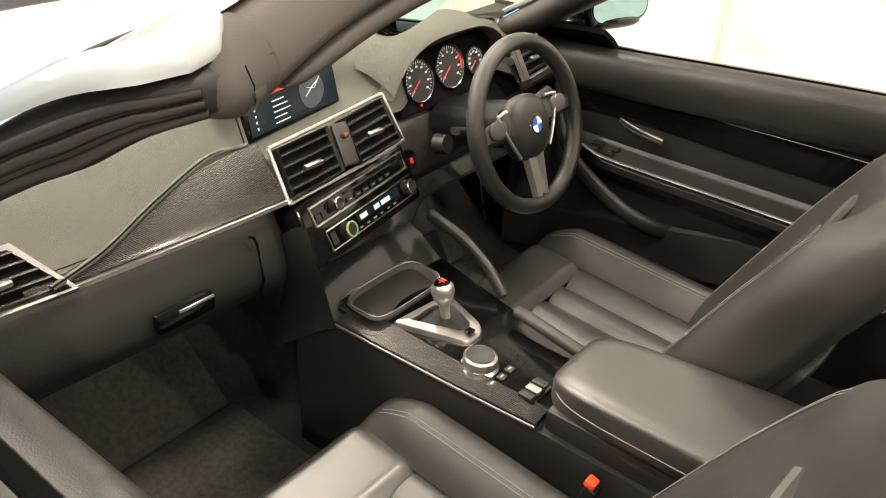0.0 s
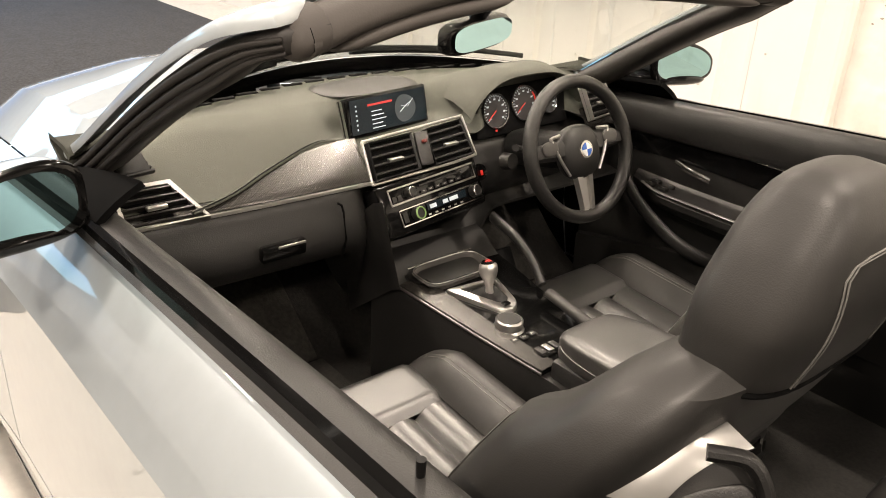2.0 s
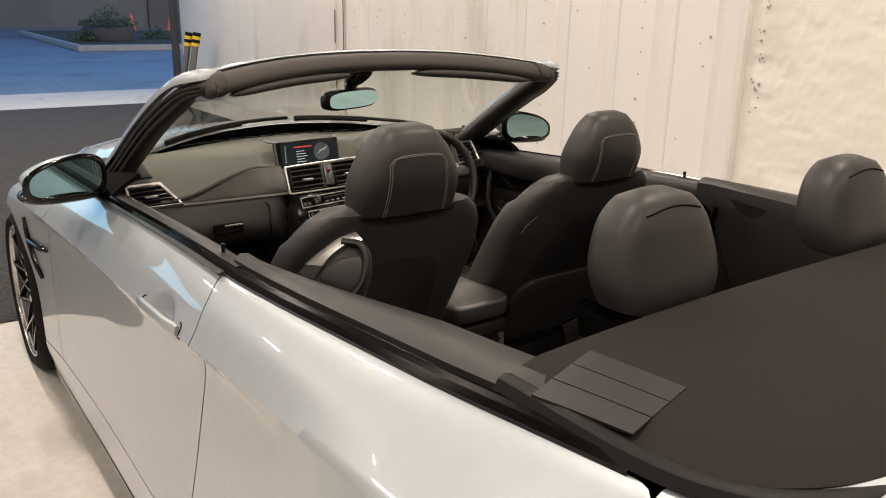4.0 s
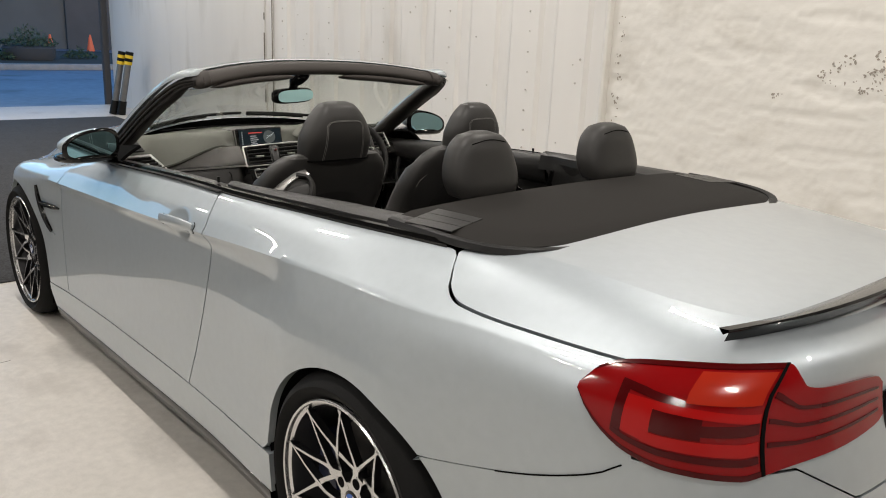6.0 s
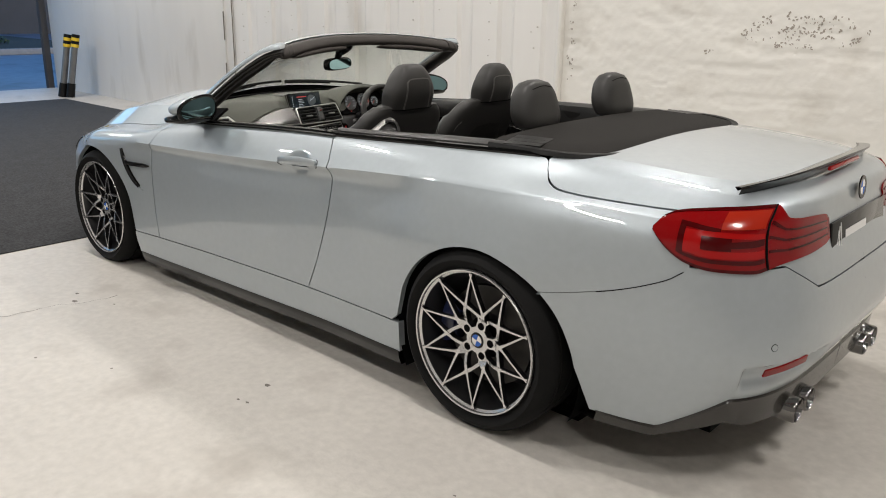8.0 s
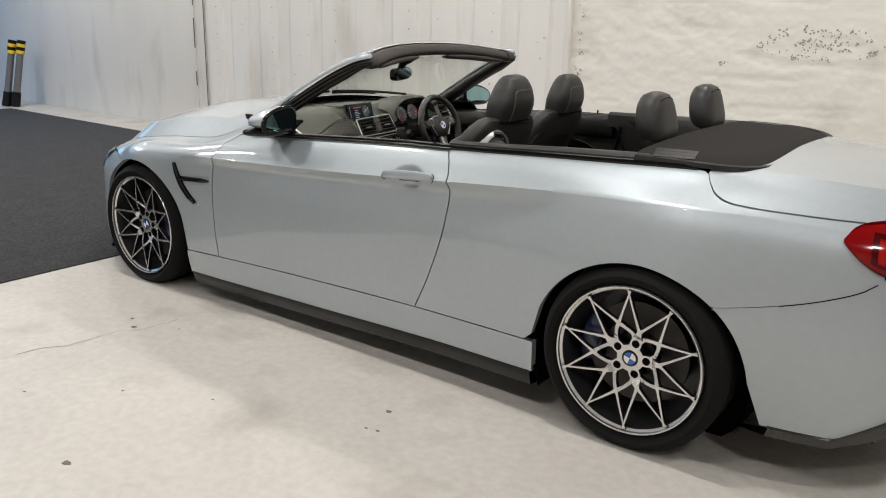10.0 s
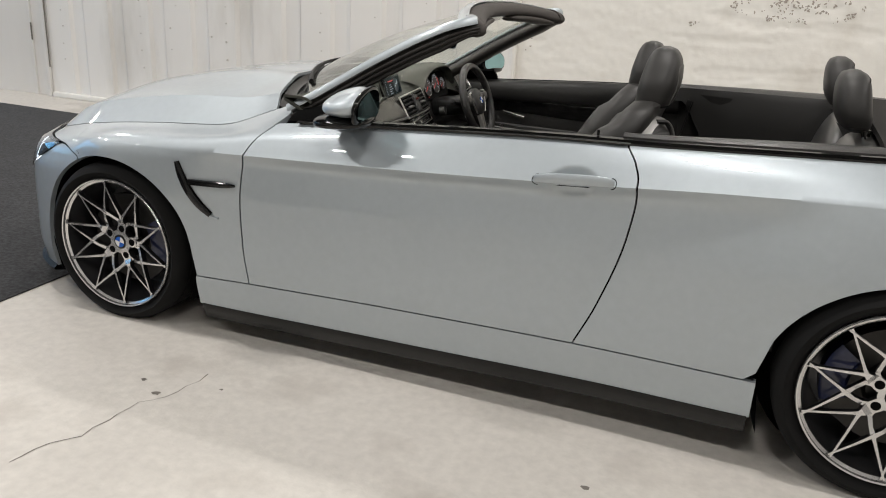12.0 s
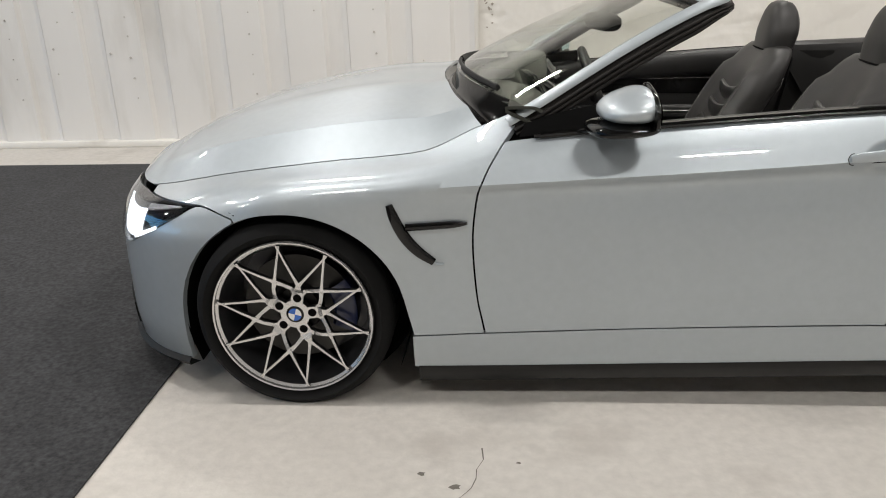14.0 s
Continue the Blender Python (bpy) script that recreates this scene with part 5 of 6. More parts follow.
# ---------------------------------------------------------------- centre console
cons = empty("centre_console", car)
cons["label"] = "centre console with carbon surface, gear lever and armrest"


def console_edge(x):
    """Left edge y, right edge y, top z of the console at x."""
    return (float(np.interp(x, (.95, 1.02, 1.42, 1.75), (-.155, -.150, -.098, -.088))), float(np.interp(x, (.95, 1.02, 1.2, 1.42, 1.75), (.150, .150, .125, .105, .10))),
            float(np.interp(x, (.95, 1.02, 1.25, 1.42, 1.75), (.655, .600, .578, .566, .555))))


rows = []
for x in np.linspace(.93, 1.78, 26):
    l, r, z = console_edge(x)
    rows.append([(x, l - .012, .25), (x, l - .010, z - .10), (x, l - .004, z - .02), (x, l, z - .004), (x, r, z - .004), (x, r + .004, z - .02), (x, r + .012, z - .10), (x, r + .016, .25)])
part("console_body", bm_grid(rows), PLASTIC, cons, "dark plastic console sides")
rows = []
for x in np.linspace(1.02, 1.415, 24):
    l, r, z = console_edge(x)
    rows.append([(x, l + (r - l) * v, z + .003 + .006 * math.sin(math.pi * v)) for v in np.linspace(0, 1, 10)])
part("console_top", bm_sheet(rows, .008, inward=(1.2, 0, .3)), GLOSS, cons, "dark gloss console surface")
P = [[Vector(r[0]).lerp(Vector(r[-1]), v) + Vector((0, 0, .0035 + .006 * math.sin(math.pi * v))) for v in np.linspace(0, .20, 5)] for r in rows]
part("carbon_edge", bm_slab(P, .002), CARBON, cons, "carbon fibre edge strip")
bm = bm_tube([(x, console_edge(x)[0] - .001, console_edge(x)[2] + .001) for x in np.linspace(1.02, 1.415, 14)], .0032)
part("console_edge", bm, ALU, cons)
# slanting side panel up to the stack
rows = []
for t in np.linspace(0, 1, 12):
    x, z = .985 + .04 * t, .80 - .20 * t
    rows.append([(x + .004, -.178 + .022 * t, z), (x - .012, -.190 + .022 * t, z - .004), (x - .07, -.190 + .022 * t, z - .05), (x - .16, -.182, z - .12)])
part("console_flank", bm_grid(rows), PLASTIC, cons)
rail = curve_pts([(.985, .152, .690), (1.07, .150, .668), (1.14, .142, .635), (1.19, .128, .598)], 14)
part("console_rail", bm_sweep(rail, ring_profile(.010, .014, 12), (0, 0, 1)), PLASTIC, cons, "curved grab rail")
# storage tray
tr, TF, tw, th = slab((1.085, -.115, .600), (1.085, .085, .600), (1.000, -.125, .618), .02, PLASTIC, "tray", cons, .006)
rows = []
for rr_, dz in ((1.0, .003), (.97, .008), (.93, .008), (.90, .0), (.84, -.018), (.02, -.020)):
    rows.append([(1.045 + .046 * rr_ * math.copysign(abs(math.cos(a)) ** .45, math.cos(a)), -.018 + .098 * rr_ * math.copysign(abs(math.sin(a)) ** .45, math.sin(a)), .616 + dz - .10 * (.046 * rr_ * math.cos(a))) for a in np.linspace(0, 2 * math.pi, 36, endpoint=False)])
part("tray_rim", bm_grid(rows, wrap_v=True), [GREYP], cons, "shallow storage tray with bright rim")
part("tray_edge", bm_tube([Vector(p) + Vector((0, 0, .001)) for p in rows[1] + rows[1][:1]], .0011, seg=6), ALU, cons)
part("tray_chrome", bm_tube([(.999, -.115, .628), (.999, .075, .628)], .003), CHROME, cons)
# gear lever and its aluminium surround
def rounded(corners, r, n=6):
    """A closed loop of (x, y) with its corners rounded."""
    out = []
    for k, p in enumerate(corners):
        p, q, o = Vector(p), Vector(corners[k - 1]), Vector(corners[(k + 1) % len(corners)])
        a, b = p + (q - p).normalized() * r, p + (o - p).normalized() * r
        out += [a * (1 - t) ** 2 + p * 2 * t * (1 - t) + b * t * t for t in np.linspace(0, 1, n)]
    return out


gate_out = rounded([(1.096, -.088), (1.112, .056), (1.212, .030), (1.234, .004), (1.226, -.030)], .010)
gate_in = rounded([(1.120, -.058), (1.122, .040), (1.192, .018), (1.200, .004), (1.196, -.010)], .007)
rows = [[(p.x + (q.x - p.x) * f, p.y + (q.y - p.y) * f, console_edge(p.x)[2] + h) for p, q in zip(gate_out, gate_in)] for f, h in ((0, .004), (.02, .011), (.14, .017), (.86, .020), (.97, .018), (1, .008))]
bm = bm_grid(rows, wrap_v=True)
part("gear_surround", bm, ALU, cons, "brushed aluminium gear surround")
part("park_button", bm_box((1.212, -.006, console_edge(1.212)[2] + .021), (.014, .017, .005), .0015), GLOSS, cons, "small black park button")
part("gear_gate", bm_pillow((1.155, -.004, .594), (.048, .045, .008), 3), BLACK, cons)
lev = part("gear_lever", bm_lathe([(.028, 0), (.022, .010), (.010, .018), (.0085, .045), (.011, .060), (.018, .072), (.0215, .086), (.020, .098), (.014, .104), (0, .105)], pose(1.158, .000, .568, 0, -10, 0), 28), SATIN, cons, "short gear lever with silver knob")
part("knob_top", bm_cyl((1.1405, .0, .6665), (1.1395, .0, .6730), .017, .013, 20), GLOSS, lev)
part("knob_mark", bm_box((1.1395, .0, .6735), (.014, .003, .001), bm=bm_box((1.1395, -.006, .6735), (.003, .003, .001), bm=bm_box((1.1395, .006, .6735), (.014, .003, .001)))), LIT_R, lev)
# rotary controller with buttons
rc = part("rotary_controller", bm_lathe([(.034, 0), (.034, .006), (.030, .010), (.0295, .026), (.026, .029), (.0255, .0275), (0, .0275)], pose(1.268, -.050, .578, 0, 2, 0), 36), ALU, cons, "round rotary controller")
part("controller_top", bm_cyl((1.268, -.050, .6055), (1.268, -.050, .6066), .025, .0248, 30), PLASTIC, rc)
for k, (dx, dy) in enumerate(((-.055, -.035), (-.050, -.015), (-.058, .005), (-.036, -.048), (.045, -.03), (.047, -.005), (.045, .02))):
    part("button", bm_box((1.268 + dx, -.045 + dy, .5835), (.014, .017, .004), .001), PLASTIC, cons)
    part("button_mark", bm_box((1.268 + dx, -.045 + dy, .5859), (.004, .009, .0006)), ALU, cons)
part("switch_panel", bm_box((1.372, -.040, .577), (.038, .062, .008), .002), GLOSS, cons)
for k in range(3):
    part("switch", bm_box((1.372, -.060 + .02 * k, .583), (.026, .016, .008), .002), PLASTIC if k != 1 else ALU, cons)
# armrest
def arm_shape(x, y, z, v):
    return (v.x, v.y * (.96 + .10 * x), v.z + .012 * x)
ar = part("armrest", bm_pillow((1.60, .012, .630), (.195, .105, .036), 5.5, arm_shape, nu=40, nv=16), LEATHER_B, cons, "padded black leather armrest")
part("armrest_base", bm_box((1.60, .010, .575), (.36, .19, .05), .012), PLASTIC, cons)
loop = [(1.60 + .190 * math.copysign(abs(math.cos(a)) ** .5, math.cos(a)), .012 + .106 * math.copysign(abs(math.sin(a)) ** .5, math.sin(a)), .628) for a in np.linspace(0, 2 * math.pi, 40)]
part("armrest_seam", bm_tube(loop, .0010, seg=5), STITCH, ar)
hb = bm_sweep(curve_pts([(1.245, .092, .612), (1.30, .088, .606), (1.40, .086, .590), (1.47, .086, .578)], 10), ring_profile(.013, .012, 12), (0, 0, 1))
part("handbrake", hb, LEATHER, cons, "black leather handbrake lever")
# rear face of the console with vents
rv, RVF, rw, rh = slab((1.800, -.095, .36), (1.800, .095, .36), (1.775, -.085, .595), .03, GREYP, "rear_console", cons, .014)
rv["label"] = "rear console panel with two air vents"
for y in (-.036, .036):
    bm = bmesh.new()
    part("vent_hole", bm_box((1.790, y, .515), (.012, .062, .10), .004, rot=(0, -6, 0)), GAP, rv)
    for k in range(4):
        bm_box((1.797, y, .478 + .024 * k), (.006, .058, .005), bm=bm)
    part("vent_slats", bm, BLACK, rv)
    part("vent_tab", bm_box((1.802, y, .515), (.008, .022, .010), .002), ALU, rv)
frame_loop(RVF, .014, .095, .158, .212, .003, BLACK, rv, "vent_frame")
part("socket", bm_cyl((1.797, .005, .425), (1.803, .005, .425), .014, .012, 18), BLACK, rv)
frame_loop(RVF, .012, .010, .160, .086, .002, GAP, rv, "panel_gap")


# ---------------------------------------------------------------- seats
def front_seat(dx, cy):
    """A sports seat, its middle at y = cy."""
    S = empty("front_seat", car)
    S["label"] = "black leather sports seat with grey stitching and integrated shoulder"

    zc = lambda x: .482 - .075 * (x - 1.40)

    def patch(x0, x1, y0, y1, f, nx, ny, fold=.06):
        P = [[(x + dx, cy + y, f(x, y)) for y in np.linspace(y0, y1, ny)] for x in np.linspace(x0, x1, nx)]
        return bm_sheet(P, fold, inward=(1.4 + dx, cy, .1))
    # thigh pad with a rolled front edge
    def thigh(x, y):
        u, v = (x - 1.118) / .172, abs(y) / .168
        return zc(x) + .012 - .085 * max(0, 1 - u * 3.2) ** 2.2 - .016 * max(0, u - .86) / .14 - .022 * max(0, (v - .82) / .18) ** 2
    part("thigh_pad", patch(1.118, 1.290, -.168, .168, thigh, 26, 26), LEATHER_B, S, "smooth black leather thigh pad")

    def ribs(x, y):
        u = ((y + .150) / .300 * 4) % 1.0
        return zc(x) - .018 + .017 * (1 - abs(2 * u - 1) ** 2.6) + .014 * (y / .15) ** 2
    part("cushion_ribs", patch(1.292, 1.636, -.150, .150, ribs, 20, 64), LEATHER_B, S, "ribbed black leather seat middle")
    for s in (-1, 1):
        def bol(x, y):
            v = (s * y - .148) / .122
            e = min(1, max(0, (x - 1.135) / .10)) ** .5 * min(1, max(0, (1.70 - x) / .10)) ** .5
            return zc(x) - .030 + (.085 * e) * math.sin(math.pi * min(1, max(0, .08 + .78 * v))) ** .75 - .09 * max(0, (v - .80) / .2) ** 2
        y0, y1 = (.148, .270) if s > 0 else (-.270, -.148)
        bo = part("seat_bolster", patch(1.135, 1.695, y0, y1, bol, 40, 20), LEATHER, S, "raised side bolster")
        for yy in (.190, .197):
            part("seam", bm_tube([(x + dx, cy + s * yy, bol(x, s * yy) + .0006) for x in np.linspace(1.17, 1.66, 26)], .0008, seg=5), STITCH, bo)
    # backrest: a loft of rounded sections, leaning back
    lean = lambda z: 1.65 + (z - .48) * .535 + .04 * max(0, z - .8)
    wid = pchip([(.40, .235), (.55, .250), (.72, .262), (.86, .262), (.95, .245), (1.01, .215), (1.045, .165), (1.06, .06)])
    thk = pchip([(.40, .075), (.55, .085), (.75, .085), (.92, .080), (1.0, .065), (1.045, .045), (1.06, .015)])
    rows = []
    for z in np.linspace(.40, 1.06, 30):
        row = []
        for a in np.linspace(0, 2 * math.pi, 44, endpoint=False):
            c, s = math.cos(a), math.sin(a)
            x = thk(z) * math.copysign(abs(c) ** .62, c)
            y = wid(z) * math.copysign(abs(s) ** .62, s)
            if c < 0:
                x += .045 * (1 - min(1, abs(y) / (wid(z) * .62)) ** 2) * (1 - abs((z - .68) / .40) ** 2 if abs(z - .68) < .4 else 0)
                x -= .025 * math.exp(-((abs(y) - wid(z) * .8) / .05) ** 2) * (1 if z < .95 else 0)
            row.append((lean(z) + x + dx, cy + y, z))
        rows.append(row)
    part("backrest", bm_grid(rows, wrap_v=True, cap=True), LEATHER, S, "black leather backrest with rounded shoulders")
    bm = bmesh.new()
    for k in range(5):
        z = .54 + .075 * k
        pts = [(lean(z) - thk(z) + .034 + .010 * (v / .12) ** 2 + dx, cy + v, z + .012 * (v / .12) ** 2) for v in np.linspace(-.12, .12, 10)]
        bm_sweep(pts, ring_profile(.014, .034, 12, 2.3), (0, 0, 1), bm)
    part("back_ribs", bm, LEATHER_B, S)
    # stitched seam over the shoulders
    for s in (-1, 1):
        pts = [(lean(z) + thk(z) * .62 + dx, cy + s * min(.075 + .16 * max(0, (1.03 - z) / .12) ** .8, wid(z) * .93), z) for z in np.linspace(1.035, .88, 14)]
        part("shoulder_seam", bm_tube([Vector(p) + Vector((.012, 0, .004)) for p in pts], .0009, seg=5), STITCH, S)
    # head restraint, six-sided from behind
    hw = pchip([(0, .124), (.30, .127), (.65, .103), (.88, .070), (1, .048)])
    ht = pchip([(0, .060), (.35, .066), (.7, .058), (.9, .042), (1, .018)])
    rows = []
    for t in np.linspace(0, 1, 18):
        z = 1.028 + .195 * t
        x0 = lean(1.02) + .018 + .050 * t - (.03 * t * t)
        e = 1 if t < .96 else .75
        rows.append([(x0 + dx + ht(t) * e * math.copysign(abs(math.cos(a)) ** .60, math.cos(a)), cy + hw(t) * e * math.copysign(abs(math.sin(a)) ** .60, math.sin(a)), z - (.0 if t < .99 else .004)) for a in np.linspace(0, 2 * math.pi, 44, endpoint=False)])
    hr = part("head_restraint", bm_grid(rows, wrap_v=True, cap=True), LEATHER, S, "black leather head restraint with stitched panel")
    def head(t, y):
        """A point on the rear face of the head restraint."""
        q = min(.999, abs(y) / hw(t)) ** (1 / .60)
        return Vector((lean(1.02) + .018 + .050 * t - .03 * t * t + dx + ht(t) * math.cos(math.asin(q)) ** .60 + .0006, cy + y, 1.028 + .195 * t))
    for d in (0, .005):
        pts = [head(t, -.078 + .012 * t + d) for t in np.linspace(0, .60, 9)] + [head(.66, -.060 + d), head(.685 - d * 3, -.040)]
        pts += [head(.69 - d * 3, y) for y in (-.02, 0, .02)] + [head(.685 - d * 3, .040), head(.66, .060 - d)] + [head(t, .078 - .012 * t - d) for t in np.linspace(.60, 0, 9)]
        part("seam", bm_tube(pts, .0010, seg=5), STITCH, hr)
    loop = [(lean(1.02) + .018 + dx + .0605 * math.copysign(abs(math.cos(a)) ** .60, math.cos(a)), cy + .1275 * math.copysign(abs(math.sin(a)) ** .60, math.sin(a)), 1.030) for a in np.linspace(0, 2 * math.pi, 40)]
    part("neck_gap", bm_tube(loop, .003, seg=6), GAP, hr)
    # hard shell with a bright entry lever on the outer shoulder
    o = -1 if cy < 0 else 1
    sh = part("seat_back_shell", bm_pillow((lean(.66) + .046 + dx, cy, .66), (.048, .215, .27), 5.0, lambda x, y, z, v: (v.x + .54 * v.z - .03 * abs(y) ** 3, v.y * (1 - .15 * max(0, z)), v.z)), PLASTIC, S, "black seat back shell")
    part("map_pocket", bm_pillow((lean(.60) + .078 + dx, cy, .58), (.020, .175, .13), 5.0, lambda x, y, z, v: (v.x + .54 * v.z, v.y, v.z)), LEATHER, sh)
    # fold lever: a silver band round a padded D-shaped pod on the outer shoulder
    if o < 0:
        ax_n, ax_u, ax_v = Vector((.60, .68 * o, .42)).normalized(), Vector((.75, -.66 * o, 0)).normalized(), Vector((-.277, -.315 * o, .906)).normalized()
        at = lambda u, v, n=0.0: Vector((2.0 + dx, cy + o * .190, .933)) + ax_u * u + ax_v * v + ax_n * n
        pod = bm_pillow((0, 0, 0), (1, 1, 1), 2.6)
        for v in pod.verts:
            v.co = at(.004 + .078 * v.co.x - .018 * v.co.y * (v.co.x < 0), -.002 + .080 * v.co.y, -.024 + .026 * v.co.z)
        pd = part("lever_pod", pod, LEATHER, S, "padded black pod on seat shoulder")
        loop = curve_pts([at(*p) for p in ((.020, .058, .006), (.055, .056, .006), (.074, .030, .004), (.074, -.022, .002), (.046, -.058, .002), (-.005, -.072, .002), (-.046, -.066, .002))], 30)
        part("pod_rim", bm_sweep(loop, ring_profile(.008, .009, 10), ax_n), PLASTIC, pd)
        bm = bm_pillow((0, 0, 0), (1, 1, 1), 2.4)
        for v in bm.verts:
            v.co = at(.026 + .046 * v.co.x + .012 * v.co.y, -.008 + .050 * v.co.y * (.75 + .25 * v.co.x), -.001 + .007 * v.co.z)
        part("pod_panel", bm, PLASTIC, pd)
        outer = curve_pts([at(*p) for p in ((.034, .088, -.024), (-.006, .081, -.018), (-.054, .036, -.014), (-.078, -.006, -.016), (-.094, -.066, -.020))], 24)
        inner = curve_pts([at(*p) for p in ((.062, .066, .000), (.036, .056, .008), (.004, .030, .010), (-.020, -.006, .008), (-.042, -.058, .002))], 24)
        rows = []
        for a, b in zip(outer, inner):
            m = a.lerp(b, .5) + ax_n * .006
            rows.append([a - ax_n * .02, a, a.lerp(m, .5) + ax_n * .003, m, m.lerp(b, .5) + ax_n * .002, b, b - ax_n * .012])
        part("entry_lever", bm_grid(rows[:17]), LEVER, pd, "satin silver fold lever")
        part("lever_foot", bm_grid([[p - ax_n * .002 for p in r] for r in rows[16:]]), PLASTIC, pd)
        for q in range(3):
            part("lever_mark", bm_box(rows[21][3] + ax_u * (.007 * (q - 1)) + ax_v * .004 * q + ax_n * .003, (.002, .003, .010), rot=(0, 25, 0)), ALU, pd)
    for e in (-1, 1):
        for f, g, h in ((.80, .813, .025), (.765, .845, .0242)):
            part("back_seam", bm_tube([(lean(z) - thk(z) * g - h * min(1, (.97 - z) / .03) - .001 + dx, cy + e * wid(z) * f, z) for z in np.linspace(.50, .945, 22)], .0009, seg=5), STITCH, S)
    part("seat_base", bm_box((1.41 + dx, cy, .34), (.50, .50, .14), .03), PLASTIC, S)
    part("belt_buckle", bm_box((1.530 + dx, cy - o * .262, .51), (.022, .024, .07), .005, rot=(0, 15, 0)), BLACK, S)
    part("buckle_button", bm_box((1.535 + dx, cy - o * .262, .550), (.018, .020, .012), .003, rot=(0, 15, 0)), material("red_buckle", (.75, .06, .02), .4), S, "red buckle button")
    return S


front_seat(0.0, -.385)
front_seat(-.14, .375).location.z = -.035

RS = empty("rear_bench", car)
RS["label"] = "black leather rear bench with two shaped seats"
for s in (-1, 1):
    part("bench_cushion", bm_pillow((2.235, s * .30, .455), (.305, .27, .075), 3.4, lambda x, y, z, v: (v.x, v.y, v.z - .028 * (1 - min(1, abs(y) / .7) ** 2) * max(0, z) - .02 * x)), LEATHER_B, RS)
    part("bench_back", bm_pillow((2.60, s * .30, .71), (.085, .29, .27), 3.4, lambda x, y, z, v: (v.x + .24 * v.z, v.y, v.z)), LEATHER_B, RS)
    for k in range(3):
        pts = [(x, s * (.20 + .10 * k), .5325 - .066 * (x - 2.235) - (.030 if k == 1 else .019)) for x in np.linspace(2.0, 2.46, 14)]
        part("bench_seam", bm_tube(pts, .0016, seg=5), GAP, RS)
part("bench_tray", bm_box((2.16, .01, .505), (.36, .15, .055), .02), LEATHER, RS)
frame_pts = [(2.0, -.045, .534), (2.26, -.045, .534), (2.26, .070, .534), (2.0, .070, .534), (2.0, -.045, .534)]
part("tray_frame", bm_tube(frame_pts, .004), PLASTIC, RS)
for k in range(2):
    part("tray_slot", bm_box((2.13, -.008 + .040 * k, .534), (.25, .0025, .002)), ALU, RS)


def rear_restraint(cy):
    H = empty("rear_head_restraint", car)
    H["label"] = "black leather rear head restraint on two chrome posts"
    hw = pchip([(0, .088), (.12, .116), (.36, .127), (.70, .110), (.92, .076), (1, .050)])
    ht = pchip([(0, .040), (.3, .058), (.7, .054), (.92, .042), (1, .026)])
    rows = []
    for t in np.linspace(0, 1, 18):
        e = min(1, .55 + t * 5) * min(1, .62 + (1 - t) * 7)
        x0 = 2.625 - .060 * (t - .2) * (1 - .5 * t) - .02
        rows.append([(x0 + ht(t) * e * math.copysign(abs(math.cos(a)) ** .66, math.cos(a)), cy + hw(t) * e * math.copysign(abs(math.sin(a)) ** .62, math.sin(a)), 0.992 + .196 * t) for a in np.linspace(0, 2 * math.pi, 36, endpoint=False)])
    part("pad", bm_grid(rows, wrap_v=True, cap=True), LEATHER, H)
    def back(t, v):
        e = min(1, .55 + t * 5) * min(1, .62 + (1 - t) * 7)
        q = min(.999, abs(v)) ** (1 / .62)
        return Vector((2.605 - .060 * (t - .2) * (1 - .5 * t) + ht(t) * e * math.cos(math.asin(q)) ** .66 + .0008, cy + hw(t) * e * v, 0.992 + .196 * t))
    part("pad_seam", bm_tube([back(.90 - .10 * v * v, v) for v in np.linspace(-.72, .72, 15)], .0016, seg=5), GAP, H)
    for s in (-1, 1):
        part("post", bm_cyl((2.645, cy + s * .060, .97), (2.622, cy + s * .060, 1.045), .007, seg=14, bm=bm_cyl((2.648, cy + s * .060, .985), (2.646, cy + s * .060, 1.006), .013, seg=14)), CHROME, H)


rear_restraint(-.293), rear_restraint(.293)

def seat_belt():
    pts = curve_pts([(2.02, -.700, .905), (2.00, -.690, .80), (1.96, -.680, .62), (1.90, -.675, .40)], 14)
    bm = bm_sweep(pts, [(-.0012, -.023), (.0012, -.023), (.0012, .023), (-.0012, .023)], (0, 1, 0))
    return bm_box((2.02, -.704, .880), (.05, .02, .06), .006, bm=bm)


both("seat_belt", seat_belt, BLACK, car, "black seat belt with guide")

# ---------------------------------------------------------------- folded-roof cover and side trims
def cover_edge(t):
    """Rim of the roof cover from the left front, round the tail, to the right front; t in -1..1."""
    a = t * math.pi / 2
    return Vector((2.668 + .437 * max(0, math.cos(a)) ** .42, .665 * math.copysign(abs(math.sin(a)) ** .55, math.sin(a)), 0))


rows = []
for t in np.linspace(-1, 1, 61):
    e = cover_edge(t)
    row = []
    for s in np.linspace(0, 1, 12):
        x = 2.668 + (e.x - 2.668) * s
        y = e.y * s if abs(t) < 1 else e.y * s
        r = s
        row.append((x, y, 1.022 - .018 * (abs(y) / .66) ** 2.5 - .016 * max(0, (x - 2.75) / .35) ** 2 - (.010 if s == 1 else 0)))
    rows.append(row)
cover = part("roof_cover", bm_sheet(rows, .02, inward=(2.8, 0, .3)), SOFTTOP, car, "black folded-roof cover")
rim = [cover_edge(t) for t in np.linspace(-1, 1, 61)]
part("cover_seal", bm_sweep([Vector((p.x + .012, p.y * 1.015, .994 - .016 * max(0, (p.x - 2.75) / .35) ** 2)) for p in rim], [(-.016, -.012), (-.012, .006), (.0, .010), (.012, .006), (.020, -.008)], (0, 0, 1)), BLACK, cover, "black cover seal")


